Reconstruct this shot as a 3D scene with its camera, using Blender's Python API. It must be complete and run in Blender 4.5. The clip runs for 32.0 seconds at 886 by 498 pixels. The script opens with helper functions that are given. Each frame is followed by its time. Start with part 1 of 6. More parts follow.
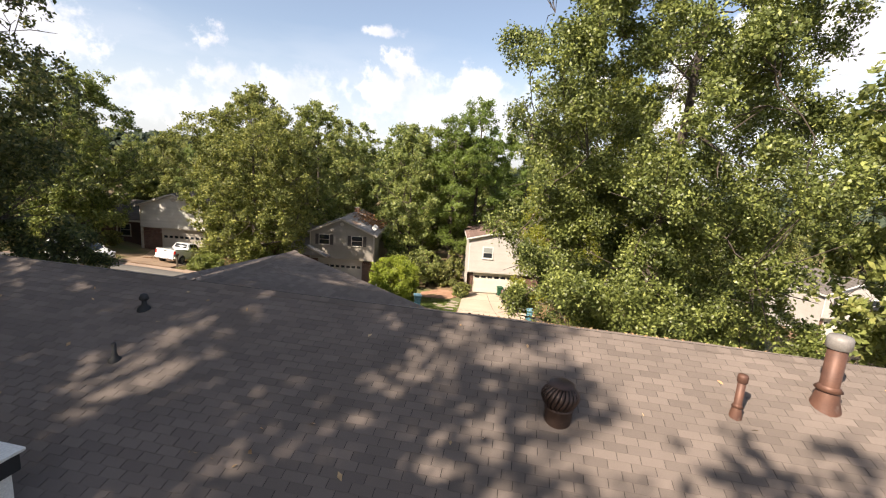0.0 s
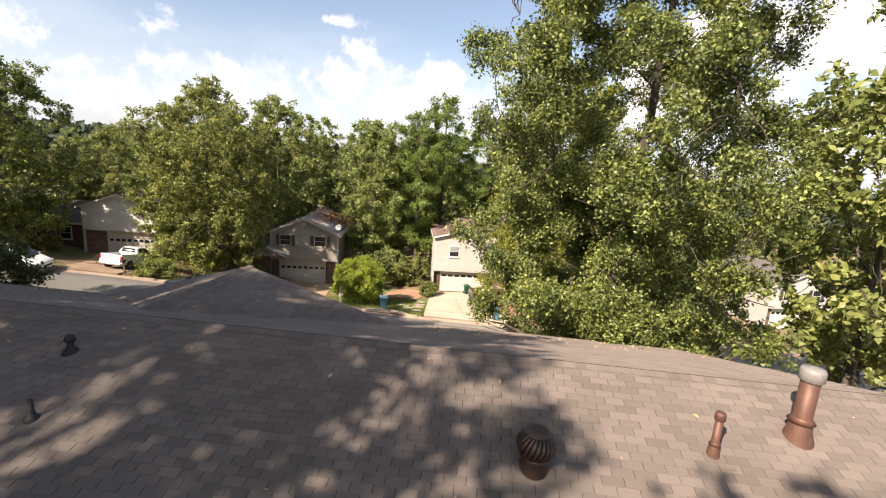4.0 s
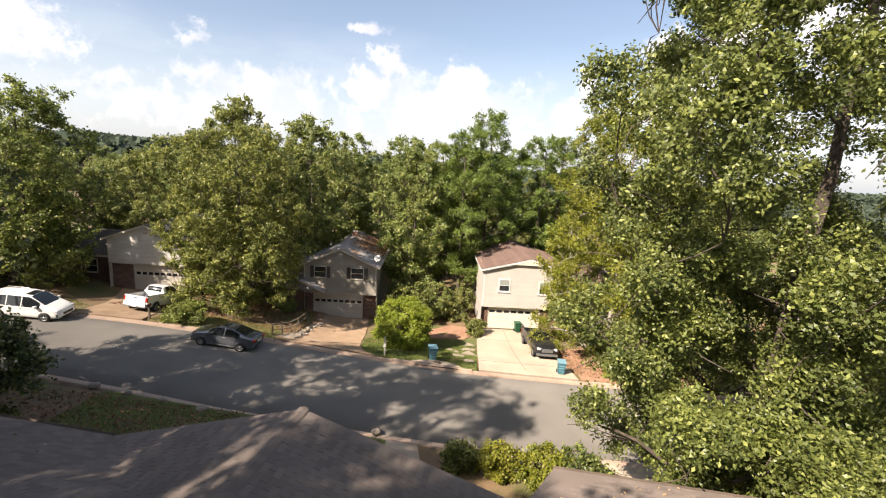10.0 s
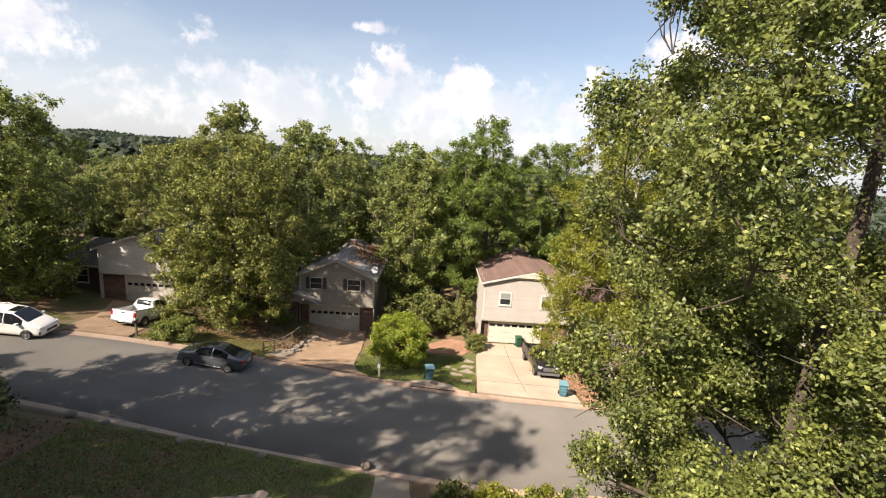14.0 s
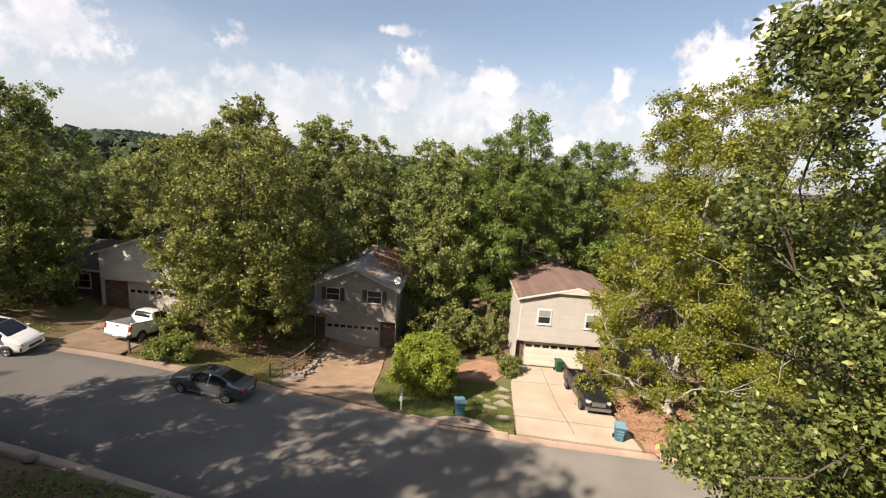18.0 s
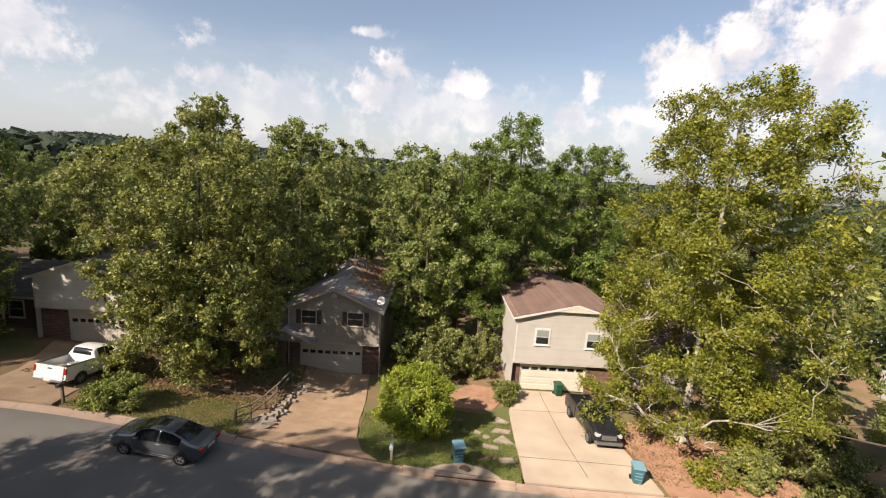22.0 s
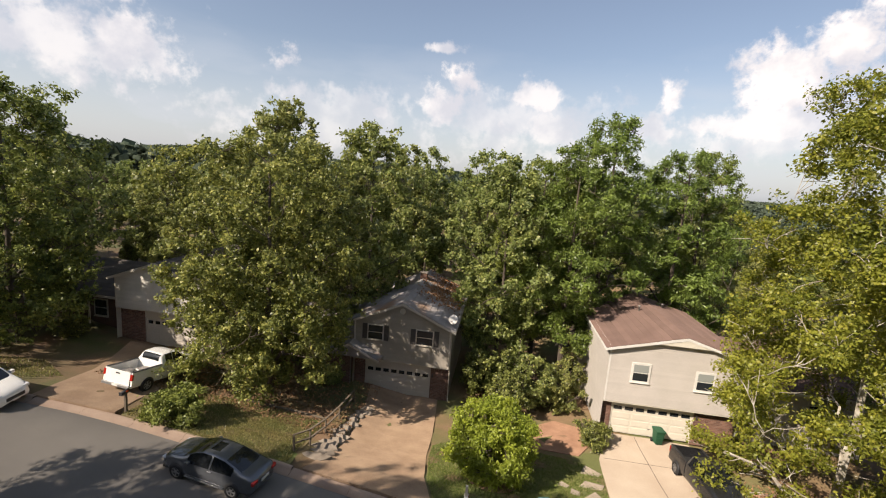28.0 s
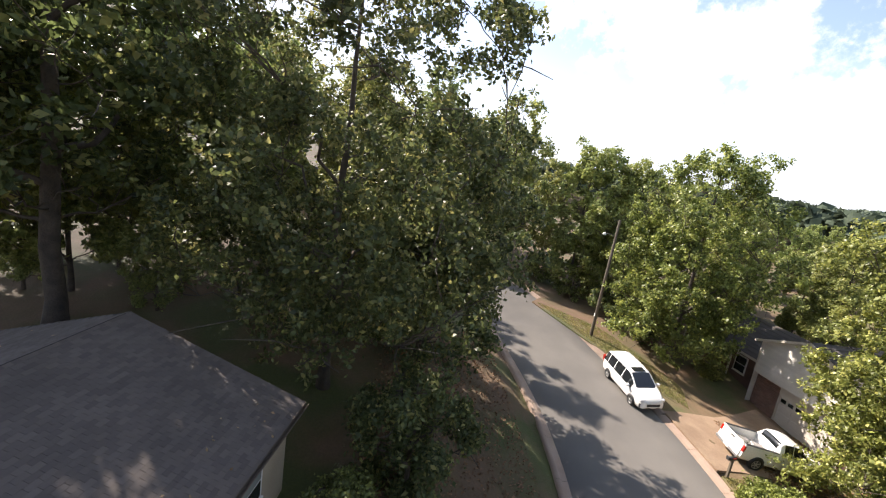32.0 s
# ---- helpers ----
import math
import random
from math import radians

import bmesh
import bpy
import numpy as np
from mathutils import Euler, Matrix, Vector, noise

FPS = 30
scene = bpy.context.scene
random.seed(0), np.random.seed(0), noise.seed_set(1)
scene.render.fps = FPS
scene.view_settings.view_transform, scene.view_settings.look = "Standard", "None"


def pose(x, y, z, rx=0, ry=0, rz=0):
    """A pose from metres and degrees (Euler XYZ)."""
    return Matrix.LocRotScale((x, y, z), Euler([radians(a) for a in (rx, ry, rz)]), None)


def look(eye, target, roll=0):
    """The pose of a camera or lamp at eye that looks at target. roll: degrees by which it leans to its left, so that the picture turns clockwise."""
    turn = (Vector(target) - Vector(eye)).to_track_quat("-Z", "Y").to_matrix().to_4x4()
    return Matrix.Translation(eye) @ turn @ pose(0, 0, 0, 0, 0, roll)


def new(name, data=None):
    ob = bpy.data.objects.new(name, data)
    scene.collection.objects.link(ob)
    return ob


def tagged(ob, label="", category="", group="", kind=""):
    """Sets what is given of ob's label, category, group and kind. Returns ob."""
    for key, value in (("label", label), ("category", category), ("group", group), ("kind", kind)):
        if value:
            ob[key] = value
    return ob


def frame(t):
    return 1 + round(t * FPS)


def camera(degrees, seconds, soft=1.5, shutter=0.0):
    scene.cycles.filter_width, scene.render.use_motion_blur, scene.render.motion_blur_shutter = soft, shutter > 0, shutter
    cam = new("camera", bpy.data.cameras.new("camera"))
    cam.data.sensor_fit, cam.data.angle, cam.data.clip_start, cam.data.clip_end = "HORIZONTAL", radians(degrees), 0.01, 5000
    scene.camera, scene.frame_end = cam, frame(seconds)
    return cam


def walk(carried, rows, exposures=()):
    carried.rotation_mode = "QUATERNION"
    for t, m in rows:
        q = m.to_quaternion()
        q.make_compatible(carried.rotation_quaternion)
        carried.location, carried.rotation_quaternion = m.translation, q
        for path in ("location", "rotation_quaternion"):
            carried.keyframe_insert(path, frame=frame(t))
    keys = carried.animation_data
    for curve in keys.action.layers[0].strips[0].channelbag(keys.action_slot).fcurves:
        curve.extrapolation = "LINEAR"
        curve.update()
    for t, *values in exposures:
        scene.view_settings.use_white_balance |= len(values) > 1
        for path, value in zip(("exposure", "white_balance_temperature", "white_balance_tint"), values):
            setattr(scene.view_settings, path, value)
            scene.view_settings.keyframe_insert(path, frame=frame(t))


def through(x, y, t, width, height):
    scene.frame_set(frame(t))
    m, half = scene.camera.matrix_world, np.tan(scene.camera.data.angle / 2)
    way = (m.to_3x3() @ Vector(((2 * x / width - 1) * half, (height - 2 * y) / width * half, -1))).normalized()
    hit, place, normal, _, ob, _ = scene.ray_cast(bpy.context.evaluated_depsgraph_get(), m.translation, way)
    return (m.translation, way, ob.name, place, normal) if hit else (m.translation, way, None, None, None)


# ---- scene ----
# ---- camera and its walk ----
cam = camera(91.4, 32.0, soft=1.15)
# seconds, place, yaw to the left, pitch up, roll
ROWS = [
    (0, 0.06, 0.26, 10.96, -0.15, -10.36, 4.03),
    (0.5, 0.16, 0.45, 11.03, 1.19, -10.32, 3.84),
    (1, 0.29, 0.55, 11.10, -0.33, -10.18, 3.87),
    (1.5, 0.42, 0.57, 11.15, -2.92, -10.25, 4.17),
    (2, 0.40, 0.61, 11.19, -4.23, -10.26, 4.84),
    (2.5, 0.28, 0.70, 11.27, -4.85, -10.61, 4.61),
    (4.5, -0.02, 1.09, 11.52, -4.27, -10.95, 3.52),
    (5, -0.10, 1.39, 11.53, -1.40, -10.97, 3.24),
    (5.5, -0.31, 1.86, 11.55, -1.04, -10.87, 2.96),
    (6, -0.75, 2.68, 11.56, -0.54, -10.76, 3.44),
    (6.5, -1.22, 3.52, 11.53, 0.49, -10.92, 3.60),
    (7, -1.60, 4.24, 11.53, 0.15, -10.80, 3.56),
    (7.5, -1.77, 4.89, 11.64, -0.70, -10.89, 3.64),
    (8, -1.91, 5.41, 11.87, -1.40, -11.00, 3.75),
    (8.5, -2.18, 5.74, 12.22, -2.52, -11.13, 3.64),
    (9, -2.38, 5.99, 12.63, -2.36, -10.92, 3.60),
    (9.5, -2.46, 6.16, 13.05, -2.52, -10.94, 3.62),
    (10, -2.49, 6.25, 13.44, -1.66, -10.55, 3.57),
    (10.5, -2.49, 6.28, 13.75, -1.12, -10.67, 3.50),
    (11, -2.48, 6.31, 13.96, -1.13, -10.56, 3.66),
    (11.5, -2.48, 6.39, 14.11, -1.54, -10.83, 3.67),
    (12, -2.47, 6.58, 14.23, -1.23, -10.67, 3.67),
    (12.5, -2.43, 6.84, 14.32, -0.77, -10.57, 3.49),
    (13, -2.32, 7.12, 14.38, -0.44, -10.58, 3.57),
    (13.5, -2.18, 7.45, 14.43, -0.95, -10.58, 3.65),
    (15.5, -1.89, 9.25, 14.58, -0.94, -11.06, 4.36),
    (16, -1.96, 9.97, 14.52, 0.31, -10.99, 4.19),
    (16.5, -2.14, 10.81, 14.40, 1.60, -10.75, 4.24),
    (17, -2.38, 11.62, 14.27, 3.28, -10.61, 4.24),
    (17.5, -2.65, 12.26, 14.19, 4.95, -10.35, 4.18),
    (18, -2.89, 12.69, 14.20, 1.80, -10.62, 4.29),
    (18.5, -3.09, 13.01, 14.27, -0.68, -10.54, 4.23),
    (19, -3.26, 13.36, 14.37, -1.45, -10.73, 4.21),
    (19.5, -3.40, 13.79, 14.46, -1.42, -10.89, 4.06),
    (20, -3.50, 14.27, 14.57, -3.61, -10.94, 4.22),
    (20.5, -3.62, 14.84, 14.65, -4.13, -10.74, 4.26),
    (21, -3.76, 15.47, 14.67, -3.77, -10.88, 4.33),
    (21.5, -3.91, 16.03, 14.66, -2.50, -10.67, 4.08),
    (22, -4.05, 16.37, 14.65, -1.39, -10.18, 3.94),
    (22.5, -4.17, 16.51, 14.65, -1.81, -10.12, 3.97),
    (23, -4.29, 16.71, 14.64, -1.89, -10.10, 4.04),
    (23.5, -4.41, 17.11, 14.61, -0.77, -10.41, 4.02),
    (24, -4.52, 17.63, 14.55, -0.83, -10.48, 3.95),
    (24.5, -4.61, 18.10, 14.50, -0.10, -10.00, 3.94),
    (26.5, -4.94, 19.23, 14.42, 0.84, -9.70, 4.00),
    (27, -5.00, 19.36, 14.38, -0.91, -9.70, 4.05),
    (27.5, -5.08, 19.53, 14.28, 0.79, -9.65, 4.15),
    (28, -5.22, 19.85, 14.11, 7.35, -9.25, 4.43),
    (28.5, -5.43, 20.23, 13.93, 14.98, -9.03, 4.94),
    (29, -5.69, 20.63, 13.73, 24.37, -9.01, 5.55),
    (29.5, -5.92, 20.91, 13.58, 32.27, -8.91, 6.20),
    (30, -5.98, 20.91, 13.59, 41.90, -8.90, 6.56),
    (30.5, -5.82, 20.57, 13.78, 56.30, -9.02, 7.37),
    (31, -5.64, 20.21, 14.04, 69.14, -9.80, 8.28),
    (31.5, -5.66, 20.08, 14.28, 75.40, -10.78, 8.77),
    (32, -5.84, 20.10, 14.48, 83.44, -11.80, 8.91),
]
walk(cam, [(t, pose(x, y, z, 0, 0, yaw) @ pose(0, 0, 0, 90 + pitch) @ pose(0, 0, 0, 0, 0, roll)) for t, x, y, z, yaw, pitch, roll in ROWS],
     [(0, 0.99, 7000, 15), (7, 1.04, 7000, 15), (12, 0.9, 7000, 15), (16, 0.74, 7000, 15), (20, 0.6, 7000, 15), (27.5, 0.5, 7000, 15), (29.5, 0.6, 6900, 15), (31, 1.2, 6700, 16), (32, 1.45, 6600, 16)])

# ---- sky and sun ----
SUN_AZ, SUN_EL = radians(-135), radians(40)
sun_data = bpy.data.lights.new("sun", "SUN")
sun_data.energy, sun_data.angle, sun_data.color = 5.0, radians(0.55), (1.0, 0.93, 0.82)
sun = new("sun", sun_data)
sun.matrix_world = look((0, 0, 60), (-math.sin(SUN_AZ) * math.cos(SUN_EL), -math.cos(SUN_AZ) * math.cos(SUN_EL), 60 - math.sin(SUN_EL)))


def ray_dir(az, el):
    az, el = radians(az), radians(el)
    return (math.sin(az) * math.cos(el), math.cos(az) * math.cos(el), math.sin(el))


def build_sky():
    w = bpy.data.worlds.new("sky")
    w.use_nodes = True
    scene.world = w
    nt = w.node_tree
    nt.nodes.clear()
    N, L = nt.nodes.new, nt.links.new
    out, bg = N("ShaderNodeOutputWorld"), N("ShaderNodeBackground")
    sky = N("ShaderNodeTexSky")
    sky.sky_type, sky.sun_disc = "NISHITA", False
    sky.sun_elevation, sky.sun_rotation = SUN_EL, SUN_AZ
    sky.dust_density, sky.ozone_density, sky.air_density = 1.6, 0.7, 1.0
    geo = N("ShaderNodeTexCoord")
    n1 = N("ShaderNodeTexNoise")
    n1.inputs["Scale"].default_value, n1.inputs["Detail"].default_value, n1.inputs["Roughness"].default_value = 10.0, 8.0, 0.62
    L(geo.outputs["Generated"], n1.inputs["Vector"])

    def m(op, a, b=None, c=None):
        n = N("ShaderNodeMath")
        n.operation = op
        for i, v in enumerate((a, b, c)):
            if v is None:
                continue
            if isinstance(v, (int, float)):
                n.inputs[i].default_value = v
            else:
                L(v, n.inputs[i])
        return n.outputs[0]

    def smooth(v, lo, hi):
        n = N("ShaderNodeMapRange")
        n.interpolation_type = "SMOOTHSTEP"
        n.inputs["From Min"].default_value, n.inputs["From Max"].default_value = lo, hi
        L(v, n.inputs["Value"])
        return n.outputs["Result"]

    nb = N("ShaderNodeTexNoise")
    nb.inputs["Scale"].default_value, nb.inputs["Detail"].default_value, nb.inputs["Roughness"].default_value = 27.0, 6.0, 0.6
    L(geo.outputs["Generated"], nb.inputs["Vector"])
    jitter = m("MULTIPLY_ADD", nb.outputs["Fac"], 0.75, m("MULTIPLY_ADD", n1.outputs["Fac"], 1.0, -0.875))
    total = None
    # heaped clouds: azimuth, elevation, half width and half height in degrees, weight
    for az, el, wa, we, weight in CLOUDS:
        v = N("ShaderNodeVectorMath")
        v.operation = "DOT_PRODUCT"
        L(geo.outputs["Generated"], v.inputs[0])
        side = ray_dir(az + 90, 0)
        v.inputs[1].default_value = [c / math.tan(radians(wa)) for c in side]
        u = N("ShaderNodeVectorMath")
        u.operation = "DOT_PRODUCT"
        L(geo.outputs["Generated"], u.inputs[0])
        f, e = ray_dir(az, el), radians(el)
        up = (-math.sin(radians(az)) * math.sin(e), -math.cos(radians(az)) * math.sin(e), math.cos(e))
        u.inputs[1].default_value = [c / math.tan(radians(we)) for c in up]
        fr = N("ShaderNodeVectorMath")
        fr.operation = "DOT_PRODUCT"
        L(geo.outputs["Generated"], fr.inputs[0])
        fr.inputs[1].default_value = f
        r2 = m("ADD", m("MULTIPLY", v.outputs["Value"], v.outputs["Value"]), m("MULTIPLY", u.outputs["Value"], u.outputs["Value"]))
        d = m("SUBTRACT", 1.0, m("SQRT", r2))
        d = m("MULTIPLY_ADD", jitter, 2.5, d)
        d = m("MULTIPLY", smooth(d, 0.0, 0.62), m("GREATER_THAN", fr.outputs["Value"], 0.2))
        d = m("MULTIPLY", d, weight)
        total = d if total is None else m("MAXIMUM", total, d)
    # thin veil of cloud low over the horizon
    n2 = N("ShaderNodeTexNoise")
    n2.inputs["Scale"].default_value, n2.inputs["Detail"].default_value = 3.2, 5.0
    mp = N("ShaderNodeMapping")
    mp.inputs["Scale"].default_value = (1, 1, 3.5)
    L(geo.outputs["Generated"], mp.inputs["Vector"])
    L(mp.outputs["Vector"], n2.inputs["Vector"])
    sep = N("ShaderNodeSeparateXYZ")
    L(geo.outputs["Generated"], sep.inputs[0])
    low = m("SUBTRACT", 1.0, smooth(sep.outputs["Z"], 0.08, 0.34))
    veil = m("MULTIPLY", smooth(n2.outputs["Fac"], 0.25, 0.7), m("MULTIPLY", low, 0.75))
    veil = m("MAXIMUM", veil, m("MULTIPLY", m("SUBTRACT", 1.0, smooth(sep.outputs["Z"], 0.02, 0.33)), 0.62))
    # bright haze round the sun
    sd = N("ShaderNodeVectorMath")
    sd.operation = "DOT_PRODUCT"
    L(geo.outputs["Generated"], sd.inputs[0])
    sd.inputs[1].default_value = ray_dir(math.degrees(SUN_AZ), math.degrees(SUN_EL))
    glow = m("MULTIPLY", smooth(sd.outputs["Value"], 0.62, 1.0), 0.9)
    veil = m("MAXIMUM", m("MAXIMUM", veil, glow), 0.08)
    mix1, mix2 = N("ShaderNodeMixRGB"), N("ShaderNodeMixRGB")
    L(veil, mix1.inputs["Fac"])
    L(sky.outputs["Color"], mix1.inputs["Color1"])
    mix1.inputs["Color2"].default_value = VEIL
    L(total, mix2.inputs["Fac"])
    L(mix1.outputs["Color"], mix2.inputs["Color1"])
    n3 = N("ShaderNodeTexNoise")
    n3.inputs["Scale"].default_value, n3.inputs["Detail"].default_value = 14.0, 6.0
    L(geo.outputs["Generated"], n3.inputs["Vector"])
    ramp = N("ShaderNodeMixRGB")
    L(smooth(n3.outputs["Fac"], 0.35, 0.62), ramp.inputs["Fac"])
    ramp.inputs["Color1"].default_value, ramp.inputs["Color2"].default_value = CLOUD_DARK, CLOUD_LIGHT
    L(ramp.outputs["Color"], mix2.inputs["Color2"])
    L(mix2.outputs["Color"], bg.inputs["Color"])
    bg.inputs["Strength"].default_value = 0.1
    L(bg.outputs[0], out.inputs["Surface"])


VEIL, CLOUD_DARK, CLOUD_LIGHT = (4.8, 5.3, 6.0, 1), (5.3, 5.5, 6.1, 1), (8.0, 7.9, 7.9, 1)
CLOUDS = [
    (-6.5, 12.4, 2.6, 2.2, 1), (-9, 8.8, 3.6, 3.4, 0.8), (3, 10.6, 3.6, 2.2, 0.75), (4, 7, 7, 2.8, 0.6), (9, 4, 8, 2, 0.5),
    (-28.5, 12, 2.4, 2.2, 0.85), (-28, 8.5, 3.2, 3, 0.55), (-8.5, 15.6, 2.6, 0.8, 0.7), (-16.5, 7.6, 1.2, 0.9, 0.6), (18, 11, 1.9, 2.2, 0.95), (16, 7.6, 3.2, 2.2, 0.7),
    (28, 12.5, 5.5, 4.2, 1), (33, 14.5, 5.5, 4.6, 1), (40, 15.5, 6, 5, 1), (46, 13.5, 6, 4, 1), (28, 8, 9, 2.4, 0.75), (-43.5, 21.5, 3.6, 1.3, 1),
    (2, 7.5, 16, 4.5, 0.4), (-22, 6, 16, 4.5, 0.4), (34, 7.5, 16, 4.5, 0.5),
    (-53, 15.5, 6, 2.6, 0.9), (-61, 18, 8, 3.6, 0.85), (-58, 11, 10, 3, 0.7), (-45, 11.5, 4.2, 3.2, 0.75), (60, 11, 10, 4.5, 0.9), (-56, 15, 14, 6, 0.6), (-50, 10, 13, 4, 0.65), (-66, 20, 12, 7, 0.6),
]
build_sky()

# ---- helpers of this scene ----
def part(name, me, material, parent=None, label=""):
    """Link a bmesh or a mesh as one object under parent."""
    if isinstance(me, bmesh.types.BMesh):
        bm, me = me, bpy.data.meshes.new(name)
        bm.to_mesh(me)
        bm.free()
    ob = new(name, me)
    if material is not None and not me.materials:
        me.materials.append(material)
    if parent is not None:
        ob.parent = parent
    if label:
        tagged(ob, label)
    return ob


def thing(name, m, label, category, group="", kind=""):
    ob = new(name)
    ob.empty_display_size = 0.3
    ob.matrix_basis = m
    return tagged(ob, label, category, group, kind)


def raw_mesh(name, verts, faces, smooth=False):
    """A mesh from arrays; all faces have the same number of corners."""
    verts, faces = np.asarray(verts, np.float32), np.asarray(faces, np.int32)
    me = bpy.data.meshes.new(name)
    me.vertices.add(len(verts))
    me.vertices.foreach_set("co", verts.ravel())
    n, k = faces.shape
    me.loops.add(n * k)
    me.loops.foreach_set("vertex_index", faces.ravel())
    me.polygons.add(n)
    me.polygons.foreach_set("loop_start", np.arange(0, n * k, k, dtype=np.int32))
    me.polygons.foreach_set("use_smooth", np.full(n, smooth))
    me.update(calc_edges=True)
    return me


def box(bm, x0, x1, y0, y1, z0, z1, m=None):
    v = [bm.verts.new((x, y, z)) for z in (z0, z1) for x, y in ((x0, y0), (x1, y0), (x1, y1), (x0, y1))]
    for f in ((0, 3, 2, 1), (4, 5, 6, 7), (0, 1, 5, 4), (1, 2, 6, 5), (2, 3, 7, 6), (3, 0, 4, 7)):
        bm.faces.new([v[i] for i in f])
    if m is not None:
        bmesh.ops.transform(bm, matrix=m, verts=v)
    return bm


def slab(*a, bevel=0.0, m=None):
    """A box, its edges rounded by bevel."""
    bm = box(bmesh.new(), *a)
    if bevel:
        bmesh.ops.bevel(bm, geom=bm.edges[:], offset=bevel, segments=2, affect="EDGES", profile=0.6)
    if m is not None:
        bmesh.ops.transform(bm, matrix=m, verts=bm.verts[:])
    return bm


def prism(poly, axis, a, b, bm=None):
    """A polygon in the plane across axis (x: y,z pairs; y: x,z pairs; z: x,y pairs), pulled from a to b."""
    bm = bm or bmesh.new()

    def at(p, d):
        return (d, p[0], p[1]) if axis == "x" else (p[0], d, p[1]) if axis == "y" else (p[0], p[1], d)

    lo, hi = [bm.verts.new(at(p, a)) for p in poly], [bm.verts.new(at(p, b)) for p in poly]
    bm.faces.new(lo), bm.faces.new(hi)
    for i in range(len(poly)):
        j = (i + 1) % len(poly)
        bm.faces.new((lo[i], lo[j], hi[j], hi[i]))
    bmesh.ops.recalc_face_normals(bm, faces=bm.faces[:])
    return bm


def tube_arrays(pts, radii, k=7):
    """Rings round a line of points, as vertices and quads."""
    pts = np.asarray(pts, float)
    d = np.gradient(pts, axis=0)
    d /= np.linalg.norm(d, axis=1, keepdims=True) + 1e-9
    ref = np.where(np.abs(d[:, 2:3]) > 0.9, [[1.0, 0, 0]], [[0, 0, 1.0]])
    a = np.cross(d, ref)
    a /= np.linalg.norm(a, axis=1, keepdims=True) + 1e-9
    b = np.cross(d, a)
    ang = np.linspace(0, 2 * np.pi, k, endpoint=False)
    ring = a[:, None] * np.cos(ang)[None, :, None] + b[:, None] * np.sin(ang)[None, :, None]
    v = (pts[:, None] + ring * np.asarray(radii, float)[:, None, None]).reshape(-1, 3)
    n = len(pts)
    i = np.arange(n - 1)[:, None] * k
    j = np.arange(k)[None]
    f = np.stack([i + j, i + (j + 1) % k, i + k + (j + 1) % k, i + k + j], -1).reshape(-1, 4)
    return v, f


def tubes(name, lines, k=7, smooth=True):
    vs, fs, n = [], [], 0
    for pts, radii in lines:
        v, f = tube_arrays(pts, radii, k)
        vs.append(v), fs.append(f + n)
        n += len(v)
    return raw_mesh(name, np.concatenate(vs), np.concatenate(fs), smooth)


def lathe(profile, k=20, m=None):
    """A turned form: (radius, z) pairs from the bottom up."""
    bm = bmesh.new()
    rings = []
    for r, z in profile:
        if r < 1e-5:
            rings.append([bm.verts.new((0, 0, z))])
        else:
            rings.append([bm.verts.new((r * math.cos(6.28319 * i / k), r * math.sin(6.28319 * i / k), z)) for i in range(k)])
    for a, b in zip(rings, rings[1:]):
        for i in range(k):
            j = (i + 1) % k
            if len(a) == 1 and len(b) > 1:
                bm.faces.new((a[0], b[j], b[i]))
            elif len(b) == 1 and len(a) > 1:
                bm.faces.new((a[i], a[j], b[0]))
            elif len(a) > 1:
                bm.faces.new((a[i], a[j], b[j], b[i]))
    for f in bm.faces:
        f.smooth = True
    bmesh.ops.recalc_face_normals(bm, faces=bm.faces[:])
    if m is not None:
        bmesh.ops.transform(bm, matrix=m, verts=bm.verts[:])
    return bm


